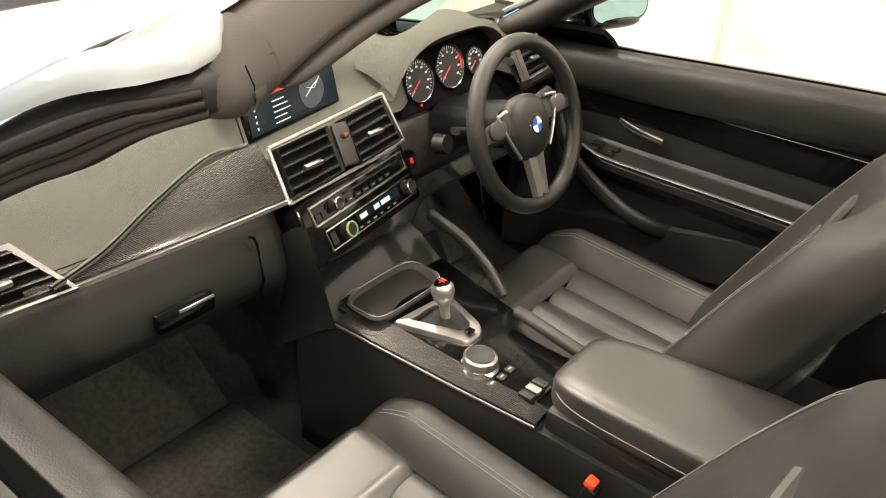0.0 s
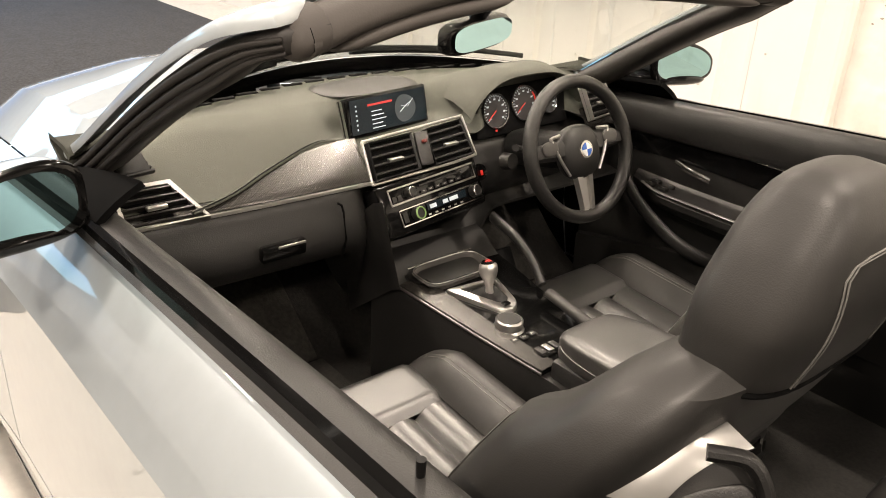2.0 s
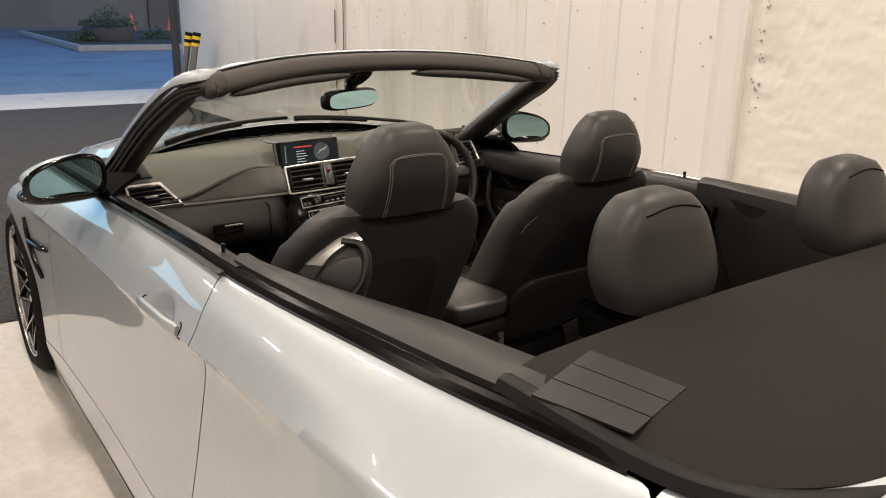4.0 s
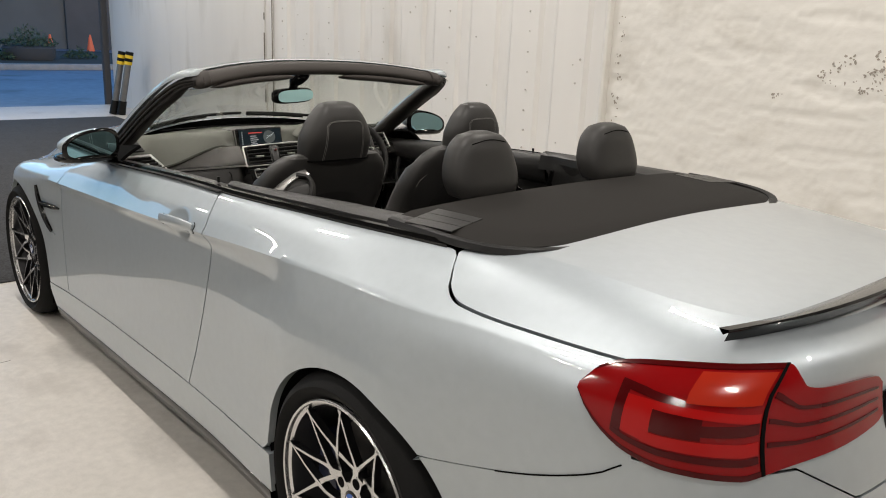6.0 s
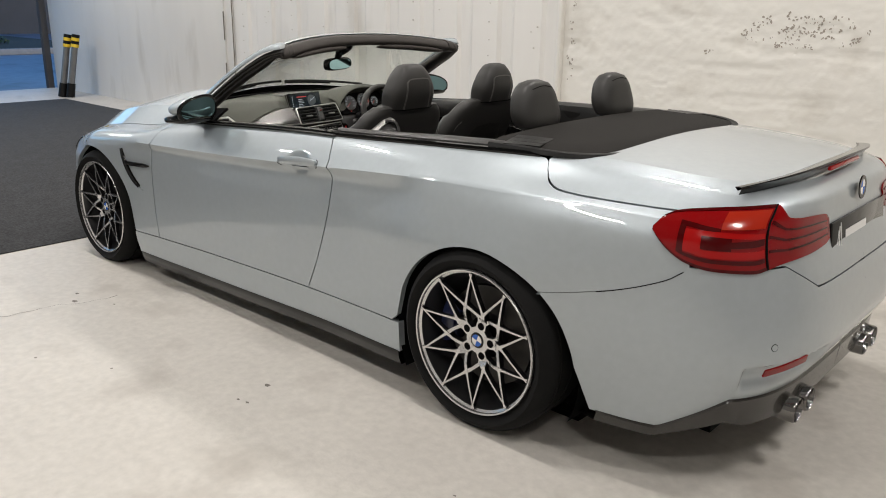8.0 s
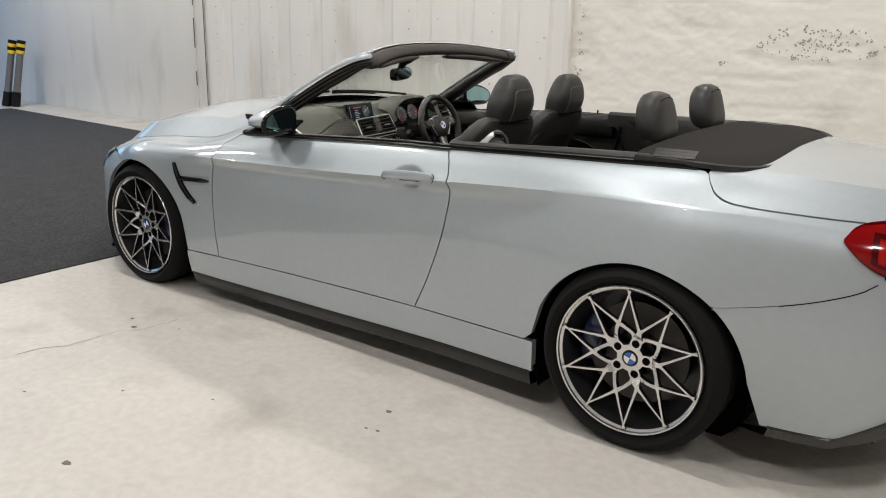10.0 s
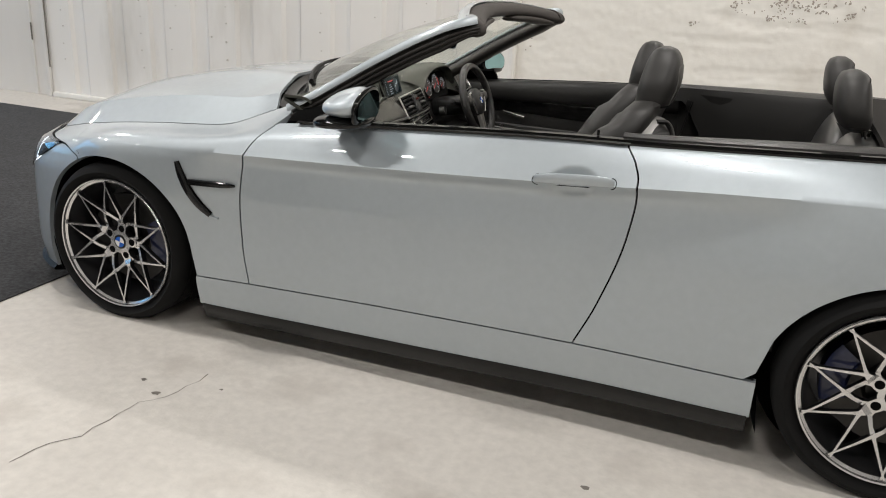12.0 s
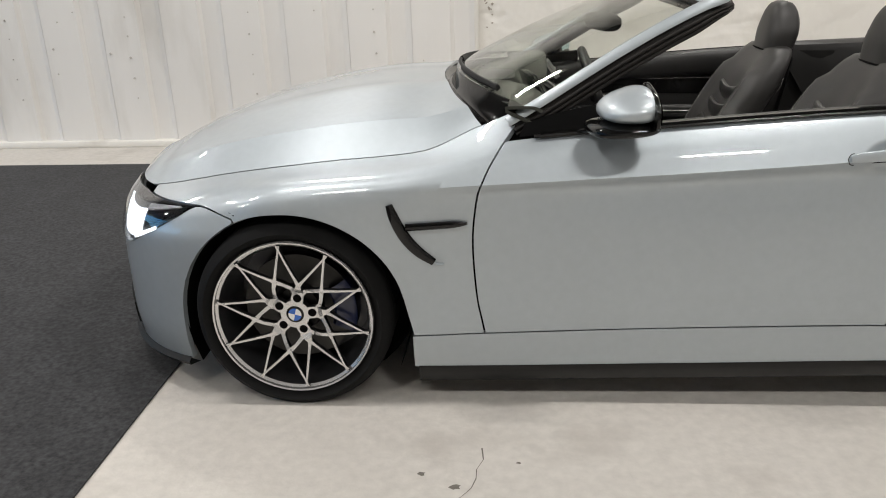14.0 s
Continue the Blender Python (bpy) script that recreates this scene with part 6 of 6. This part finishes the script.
def side_rail():
    P = []
    for x in np.linspace(1.93, 2.80, 40):
        p = flank(x, belt_z(x)) - Vector((0, 0, .45 * max(0, x - 2.715)))
        w = .050 + .075 * max(0, (x - 2.0) / .45) if x < 2.45 else .125 + .03 * (x - 2.45)
        P.append([(x, p.y + .030 + a * w, p.z + .014 + b) for a, b in ((0, -.01), (.02, .006), (.25, .016), (.6, .014), (.9, .002), (1.0, -.03), (1.05, -.16 * min(1, max(.3, (x - 1.95) / .25))), (1.1, -.42 * min(1, max(.14, (x - 1.95) / .25))))])
    return bm_grid(P)


both("side_rail", side_rail, TRIM, car, "padded black rail beside the rear seats")


def flap_strip(k):
    q = [Vector(p) for p in ((2.744, -.687), (2.879, -.654), (2.702, -.541), (2.848, -.520))]
    P = []
    for u in np.linspace(0, 1, 5):
        row = []
        for v in np.linspace(k / 3 + .008, (k + 1) / 3 - .008, 4):
            p = q[0].lerp(q[1], u).lerp(q[2].lerp(q[3], u), v)
            row.append((p.x, p.y, 1.0235 - .018 * (abs(p.y) / .66) ** 2.5 - .016 * max(0, (p.x - 2.75) / .35) ** 2))
        P.append(row)
    return bm_slab(P, -.004)


for k in range(3):
    both("cover_flap", lambda: flap_strip(k), PLASTIC, car, "black hinged flap beside the roof cover")


def rear_side():
    P = []
    for x in np.linspace(1.93, 2.75, 20):
        o = .085 * max(0, (2.20 - x) / .27) ** 1.5
        P.append([(x, -.66 - o - .02 * math.sin(6 * (z - .4)), z) for z in np.linspace(.30, .94, 10)])
    bm = bm_grid(P)
    return bm


both("rear_side_trim", rear_side, TRIM, car)
both("side_speaker", lambda: bm_cyl((2.38, -.655, .80), (2.38, -.640, .80), .055, .050, 28), PLASTIC, car)


# ---------------------------------------------------------------- door linings
def lining(flip):
    D = empty("door_lining", car)
    D["label"] = "black leather door lining with gloss trim and armrest"
    prof = [(.800, .945), (.745, .955), (.716, .940), (.708, .90), (.712, .862), (.726, .838), (.744, .828), (.746, .78), (.746, .72), (.752, .66), (.748, .55), (.735, .48), (.728, .40), (.740, .28)]
    P = []
    for x in np.linspace(.78, 1.96, 36):
        d = belt_z(x) - .940
        P.append([(x, -w, z + d * max(0, (z - .6) / .35)) for w, z in section(prof, 40)])
    part("lining_panel", mirrored(bm_grid(P), flip), TRIM, D)
    top = pchip([(.84, .800), (1.0, .812), (1.2, .818), (1.4, .815), (1.6, .815), (1.75, .80), (1.86, .76), (1.92, .70)])
    P = [[(x, -.739 - .004 * v, top(x) - (.060 + .02 * (x - .9)) * v) for v in (0, .15, .4, .7, 1)] for x in np.linspace(.86, 1.92, 30)]
    part("gloss_strip", mirrored(bm_sheet(P, .006, inward=(1.3, -.9, .7)), flip), GLOSS, D, "gloss black trim strip")
    bm = bm_tube([(x, -.736, top(x) + .001) for x in np.linspace(.86, 1.92, 30)], .0016, seg=6)
    part("chrome_line", mirrored(bm, flip), CHROME, D)
    P = []
    for x in np.linspace(.96, 1.90, 30):
        t = (x - .96) / .94
        z = .672 - .012 * t + .03 * max(0, .2 - t)
        w = .078 * min(1, t * 6 + .15)
        P.append([(x, -.752, z + .026), (x, -.745, z + .012), (x, -.735, z + .006), (x, -.752 + w, z + .004), (x, -.752 + w + .010, z - .004), (x, -.752 + w + .010, z - .020), (x, -.752 + w - .01, z - .045), (x, -.752, z - .075)])
    arm = part("door_armrest", mirrored(bm_grid(P), flip), TRIM, D)
    bm = bm_sweep(curve_pts([(1.02, -.688, .684), (1.10, -.667, .678), (1.35, -.664, .676), (1.80, -.664, .668)], 20), ring_profile(.005, .003, 10), (0, 0, 1))
    part("armrest_edge", mirrored(bm, flip), LEVER, arm, "satin silver armrest edge")
    P = []
    for x in np.linspace(.80, 1.75, 24):
        z = .445 + .20 * (x - .82) if x < 1.45 else .571
        P.append([(x, -.735, z - .005), (x, -.712, z + .006), (x, -.700, z), (x, -.698, z - .02), (x, -.702, z - .12)])
    part("map_pocket", mirrored(bm_grid(P), flip), PLASTIC, D, "moulded door pocket")
    for k in range(4):
        part("window_switch", mirrored(bm_box((1.045 + .045 * (k // 2), -.722 + .030 * (k % 2), .684 - .003 * (k // 2)), (.026, .018, .010), .003), flip), PLASTIC, arm)
        part("switch_mark", mirrored(bm_box((1.045 + .045 * (k // 2), -.722 + .030 * (k % 2), .6895 - .003 * (k // 2)), (.010, .003, .001)), flip), ALU, arm)
    bm = bm_sweep(curve_pts([(1.085, -.738, .750), (1.14, -.726, .742), (1.20, -.733, .731)], 8), ring_profile(.004, .008, 10), (0, 0, 1))
    part("door_release", mirrored(bm, flip), CHROME, D, "chrome inner door handle")
    bm = bm_sweep(curve_pts([(.90, -.745, .82), (.93, -.71, .76), (.97, -.675, .700), (1.05, -.650, .635), (1.15, -.652, .577), (1.24, -.685, .535), (1.28, -.735, .515)], 26), ring_profile(.012, .020, 12), (0, 0, 1))
    part("door_pull", mirrored(bm, flip), PLASTIC, D, "curved black door pull")
    bm = bm_cyl((1.85, -.745, .935), (1.85, -.745, .975), .0035, .005, 12)
    part("lock_pin", mirrored(bm, flip), BLACK, D, "black door lock pin")


lining(False), lining(True)

# ---------------------------------------------------------------- cabin floor, mats, pedals
P = []
for x in np.linspace(.45, 2.2, 30):
    z = .28 + .30 * max(0, (.80 - x) / .35) ** 1.5
    P.append([(x, y, z) for y in np.linspace(-.76, .76, 12)])
part("cabin_carpet", bm_grid(P), CARPETIN, car, "black cabin carpet")
for cy in (-.42, .42):
    bm = bm_box((1.02, cy, .292), (.52, .44, .014), .006, bm=bm_box((.62, cy, .40), (.34, .42, .014), .006, rot=(0, 38, 0)))
    part("floor_mat", bm, MAT, car, "worn dark carpet mat")
    part("floor_mat", bm_box((2.05, cy, .292), (.30, .40, .014), .006), MAT, car)
part("bulkhead", bm_box((.50, 0, .55), (.03, 1.2, .50)), BLACK, car)
for y, h in ((.30, .11), (.40, .09)):
    part("pedal", bm_box((.80, y, .42), (.014, .06, h), .006, rot=(0, -30, 0)), BLACK, car, "rubber-faced pedal")

# ---------------------------------------------------------------- the garage
CONCRETE = material("pale_painted_concrete_floor", (.59, .56, .515), .5, var=.10, scale=2.2, bump=.45, bscale=70, fine=.13, dirt=(.34, .31, .275), dscale=2.3, damount=.75)
CARPET = material("dark_grey_floor_carpet", (.048, .049, .052), .95, var=.28, scale=5.0, bump=1.0, bscale=160, fine=.65)
WALLP = material("white_painted_sheet", (.74, .725, .70), .5, var=.08, scale=2.2, bump=.5, bscale=26, dirt=(.46, .43, .38), dscale=2.6, damount=.6, streak=.25)
WALLC = material("white_painted_rough_concrete", (.74, .72, .675), .75, var=.06, scale=2.5, bump=1.0, bscale=22, dirt=(.44, .40, .34), dscale=2.4, damount=.6)
CEIL = material("dark_grey_ceiling", (.12, .118, .115), .8, var=.05)
ASPH = material("wet_asphalt", (.15, .18, .25), .45, var=.5, scale=.5, bump=.3, bscale=8, fine=.3, dirt=(.015, .02, .028), dscale=.8, damount=1.0)
STEEL = material("galvanised_steel", (.20, .20, .20), .45, .7, var=.15, scale=20)
YELLOW = material("yellow_tape", (.75, .52, .03), .5)
ORANGE = material("orange_cone", (.7, .12, .04), .5)
BRICKD = material("dark_far_wall", (.06, .06, .065), .9, var=.3, scale=1)
FARWALL = material("grey_render_wall", (.075, .08, .085), .85, var=.25, scale=.6, dirt=(.035, .037, .04), dscale=.5, damount=.7)
LEAF = material("dark_leaves", (.05, .08, .04), .7, var=.4, scale=6)
LIGHTW = material("grey_bounce_wall", (.40, .39, .38), .6, var=.1, scale=1.5, bump=.2, bscale=40)
DARKW = material("pale_bounce_wall", (.52, .515, .50), .6, var=.1, scale=1.5, bump=.2, bscale=40)
KERB = material("stone_kerb", (.28, .27, .26), .8, var=.2)
SOIL = material("dark_soil", (.05, .045, .035), .95, var=.3)

WALL_Y, END_X = 2.98, -9.95


def structure(name, bm, mat, label, category):
    ob = part(name, bm, mat, None)
    return tagged(ob, label, category, kind="structure")


# floor: one slab, carpet laid on it
structure("ground", bm_box((-16, -3, -.03), (110, 90, .04)), ASPH, "wet dark asphalt outside the opening", "ground")
floor = structure("floor", bm_box((.05, -1.5, -.10 + .0975), (20.0, 9.1, .005)), CONCRETE, "pale painted concrete floor with stains and chips", "floor")
carpet = structure("carpet", bm_box((-4.34, -1.78, .004), (7.62, 8.30, .006), .002), CARPET, "dark grey carpet laid on the floor", "carpet")

# chips and cracks in the floor paint
frng = random.Random(9)
CHIP = material("bare_floor_chip", (.16, .145, .125), .9, var=.3, scale=40)
bm = bmesh.new()
marks = [(.55, -1.34, .016), (2.02, -1.22, .014), (1.42, -2.16, .020), (2.45, -1.95, .018), (1.1, -1.75, .010), (3.1, -2.05, .030)] + [(frng.uniform(-.4, 4.5), frng.uniform(-4.5, -1.1), frng.uniform(.004, .013)) for _ in range(46)]
for x, y, r in marks:
    n = frng.randint(6, 9)
    bm.faces.new([bm.verts.new((x + r * frng.uniform(.5, 1.4) * math.cos(6.283 * i / n), y + r * frng.uniform(.4, 1.0) * math.sin(6.283 * i / n), .0012)) for i in range(n)])
for x, y, dx_, dy_, n in ((.62, -1.15, -.012, -.045, 16),):
    a = Vector((x, y, .0012))
    for i in range(n):
        b = a + Vector((dx_ + frng.uniform(-.02, .02), dy_ + frng.uniform(-.015, .015), 0))
        w = frng.uniform(.0008, .0025)
        t = (b - a).normalized().cross(Vector((0, 0, 1))) * w
        bm.faces.new([bm.verts.new(v) for v in (a - t, a + t, b + t * .7, b - t * .7)])
        a = b
tagged(part("floor_chips", bm, CHIP, None, flat=True), "small dark chips and cracks in the floor paint", "floor wear", kind="stuff")

# side wall: profiled metal sheets, then rough concrete
wall = structure("wall_side", bm_box((-.55, WALL_Y + .16, 2.0), (18.9, .10, 4.2)), WALLP, "white painted side wall", "wall")
ribs = [-4.40 + .486 * i for i in range(10)] + [.46]
for a, b in zip(ribs[:-1], ribs[1:]):
    w = b - a
    prof = [(a, .0), (a + w * .60, .004), (a + w * .66, .034), (a + w * .86, .034), (a + w * .90, .030), (b - .002, .0)]
    bm = bm_grid([[(x, WALL_Y + y + .003 * noise.noise((x * 3, z * 2, 5)), z) for z in np.linspace(.05, 4.0, 18)] for x, y in prof])
    part("wall_sheet", bm, WALLP, wall, sharp=15)
rng = random.Random(4)
BOLT = material("painted_bolt", (.50, .47, .43), .6)
bolt_bm = bmesh.new()
bm_cyl((0, 0, 0), (0, -.008, 0), .008, .006, 8, bolt_bm)
first = part("bolt", bolt_bm, BOLT, wall)
first.matrix_basis = pose(-2.42, WALL_Y - .002, .745)


def bolt(x, z):
    o = new("bolt", first.data)
    o.parent = wall
    o.matrix_basis = pose(x, WALL_Y - .001, z) @ Matrix.Scale(rng.uniform(.7, 1.2), 4)


for i, a in enumerate(ribs[:-1]):
    if i % 2 == 0:
        for z in np.arange(.40, 2.4, .155):
            bolt(a + .20 + rng.uniform(-.008, .008), z + rng.uniform(-.01, .01))
    else:
        for _ in range(5):
            bolt(a + rng.uniform(.05, .28), rng.uniform(.5, 2.2))
structure("wall_footing", bm_box((-1.96, WALL_Y + .02, .025), (4.85, .12, .055), .012), WALLC, "white painted wall footing", "footing")



def rough(x, z):
    """Trowelled, flaking face of the old wall."""
    y = .007 * noise.noise((x * 1.5, z * 4, 0)) + .005 * noise.noise((x * 7, z * 12, 3)) + .003 * noise.noise((x * 25, z * 30, 8))
    step = noise.noise((x * 1.7, z * 9, 12))
    return y + (.005 if step > .30 else 0.0)


conc = bm_grid([[(x, WALL_Y + .045 + rough(x, z), z) for z in np.linspace(0, 4.0, 230)] for x in np.concatenate((np.linspace(.46, 4.2, 260), np.linspace(4.25, 8.2, 60)))])
structure("wall_concrete", conc, WALLC, "rough white painted concrete wall with flaking patches", "wall")
# bare, pitted patches where the paint has come off
PIT = material("bare_pitted_concrete", (.34, .305, .265), .95, var=.3, scale=30)
bm = bmesh.new()
for cx, cz, rx, rz, n in ((2.45, 1.33, .45, .13, 330), (1.80, 1.14, .05, .04, 26), (.56, 1.25, .04, .45, 60), (3.5, 1.1, .4, .1, 120)):
    for _ in range(n):
        a, r = rng.uniform(0, 6.283), rng.random() ** .6
        x, z = cx + rx * r * math.cos(a), cz + rz * r * math.sin(a)
        if noise.noise((x * 9, z * 14, 2)) < -.05:
            continue
        s_ = rng.uniform(.004, .012)
        m = pose(x, WALL_Y + .043 + rough(x, z), z, 0, rng.uniform(0, 180), 0)
        vs = [bm.verts.new(m @ Vector((s_ * k * rng.uniform(.6, 1.3), -.002, s_ * l * rng.uniform(.4, .8)))) for k, l in ((-1, -.4), (0, -1), (1, -.3), (.8, .6), (-.3, 1))]
        bm.faces.new(vs)
tagged(part("bare_patch", bm, PIT, None, flat=True), "pitted bare patches in the painted concrete wall", "patch", kind="stuff")
structure("wall_joint", bm_box((.462, WALL_Y + .03, 2.0), (.03, .07, 4.0), .006), WALLC, "vertical joint between sheet and concrete", "joint")
smooth = bm_box((-7.15, WALL_Y + .06, 2.0), (5.5, .10, 4.0), .004)
structure("wall_door", smooth, WALLP, "smooth white painted sliding door wall", "wall")
structure("door_track", bm_box((-4.43, WALL_Y - .0, 1.9), (.05, .06, 3.8), .008, bm=bm_box((-4.62, WALL_Y + .0, 1.9), (.03, .03, 3.8), .006)), WALLP, "upright steel edge of the sliding door", "rail")

bm = bm_box((-4.385, WALL_Y - .034, 2.1), (.012, .006, 3.6))
for z0, z1 in ((.55, .72), (1.0, 1.35), (1.5, 1.58), (1.9, 2.6)):
    bm_box((-4.60, WALL_Y - .019, (z0 + z1) / 2), (.014, .008, z1 - z0), bm=bm)
structure("door_joint", bm, CHIP, "dark open joint beside the sliding door", "joint")
# end wall with a wide opening, back and near walls, ceiling
structure("wall_end", bm_box((END_X - .06, WALL_Y - .06, 2.0), (.12, .10, 4.2), .01, bm=bm_box((END_X - .10, -2.0, 3.75), (.20, 10.2, .9))), BRICKD, "dark steel frame of the wide opening", "wall")
# added wall out of view, its grey set to throw light onto the tail
structure("bounce_wall_back", bm_box((8.3, -1.5, 2.0), (.2, 9.4, 4.2)), LIGHTW, "unseen back wall, added in grey to throw light back onto the tail", "wall")
# unseen wall, kept pale so that it bounces light onto the near flank
structure("bounce_wall_near", bm_box((-.85, -6.1, 2.0), (18.5, .2, 4.2)), DARKW, "unseen near wall, added in pale grey to bounce light onto the flank", "wall")
structure("ceiling", bm_box((-.85, -1.5, 4.08), (18.7, 9.4, .1)), CEIL, "dark grey flat ceiling", "ceiling")

# ceiling lamps
TUBE = material("lamp_diffuser", (.9, .9, .88), .5, emit=(1, .97, .92), power=3.0)


def ceiling_lamp():
    L = empty("ceiling_lamp")
    tagged(L, "short white ceiling batten lamp, lit", "lamp", "ceiling lamps")
    part("lamp_body", bm_box((0, 0, .05), (.68, .14, .05), .01), WALLP, L)
    part("diffuser", bm_box((0, 0, .012), (.62, .10, .025), .01), TUBE, L)
    return L


LAMPS = [(x, y) for y in (-3.6, -1.0, 1.6) for x in (-7.4, -4.2, -1.0, 2.2, 5.4)]
proto = ceiling_lamp()
proto.matrix_basis = pose(LAMPS[0][0], LAMPS[0][1], 3.955)
for x, y in LAMPS[1:]:
    copy_thing(proto, pose(x, y, 3.955))
for x, y in LAMPS:
    ld = bpy.data.lights.new("lamp_light", 'AREA')
    ld.shape, ld.size, ld.size_y, ld.energy, ld.color = 'RECTANGLE', .60, .09, 42, (1, .972, .945)
    lo = new("lamp_light", ld)
    lo.matrix_basis = pose(x, y, 3.951)

# two striped poles leaning in the corner by the opening
def pole(x, y, tx, ty):
    S = empty("barrier_pole")
    tagged(S, "grey telescopic post with yellow and black top", "post", "posts by the opening")
    a, b = Vector((x, y, .006)), Vector((tx, ty, .95))
    at = lambda t: a.lerp(b, t)
    part("shaft", bm_cyl(at(.02), at(.80), .050, .046, 16), STEEL, S)
    part("foot", bm_cyl(at(0), at(.22), .066, .058, 16), BLACK, S)
    for k in range(4):
        part("band", bm_cyl(at(.80 + .05 * k), at(.85 + .05 * k), .058, seg=16), YELLOW if k % 2 == 0 else BLACK, S)


pole(-8.46, 2.46, -8.38, 2.62), pole(-8.34, 2.53, -8.26, 2.69)

# outside: kerbed bed with a shrub, cones, far wall
tagged(part("planting_bed", bm_box((-24, 6.2, .06), (9, 5.5, .14), .04), SOIL, None), "kerbed planting bed with dark soil", "bed")
tagged(part("kerb", bm_box((-24, 3.4, .07), (9.4, .16, .17), .03, bm=bm_box((-19.4, 6.2, .07), (.16, 5.5, .17), .03)), KERB, None), "low stone kerb round the bed", "kerb")
tagged(part("planter", bm_lathe([(0, .0), (.62, 0), (.70, .10), (.72, .34), (.66, .40), (.58, .38), (0, .34)], pose(-21.9, 4.75, .13), 28), BRICKD, None), "low round dark planter standing in the bed", "planter")


def shrub(x, y, z, r, h, n):
    S = empty("shrub")
    tagged(S, "low dark green leafy shrub", "shrub", "shrubs in the bed")
    bm = bmesh.new()
    for i in range(n):
        a, q = rng.uniform(0, 6.283), rng.random() ** .5
        p = Vector((x + r * q * math.cos(a), y + r * q * math.sin(a), z + .03 + h * rng.random() * (1.15 - q)))
        d = Vector((rng.uniform(-1, 1), rng.uniform(-1, 1), rng.uniform(-.3, 1))).normalized() * .13
        t = d.cross(Vector((rng.uniform(-1, 1), rng.uniform(-1, 1), 1))).normalized() * .05
        bm.faces.new([bm.verts.new(v) for v in (p - t, p + d * .5, p + t, p + d)])
    part("leaves", bm, LEAF, S, flat=True)
    part("stems", bm_cyl((x, y, z - .01), (x, y, z + h * .6), r * .10, r * .04, 10), SOIL, S)


shrub(-21.9, 4.75, .48, .75, .62, 700), shrub(-21.6, 3.95, .13, .42, .30, 260), shrub(-22.7, 6.4, .13, .50, .30, 300)


def cone(x, y):
    C = empty("traffic_cone")
    tagged(C, "orange traffic cone with white band", "cone", "cones outside")
    part("cone_body", bm_lathe([(.17, .03), (.03, .72), (.0, .73)], Matrix.Translation((x, y, 0)), 18), ORANGE, C)
    part("cone_band", bm_lathe([(.120, .27), (.085, .44)], Matrix.Translation((x, y, 0)), 18), WHITE2, C)
    part("cone_base", bm_box((x, y, .015), (.42, .42, .03), .01), BLACK, C)


cone(-28.6, 7.2), cone(-29.4, 8.9)
structure("wall_far", bm_box((-34, -6.5, 2.6), (.4, 32, 5.6)), FARWALL, "bluish grey rendered far building wall at dusk", "wall")
structure("wall_far_dark", bm_box((-33.8, 21.3, 2.6), (.4, 24, 5.6)), BRICKD, "dark brown far building wall at dusk", "wall")
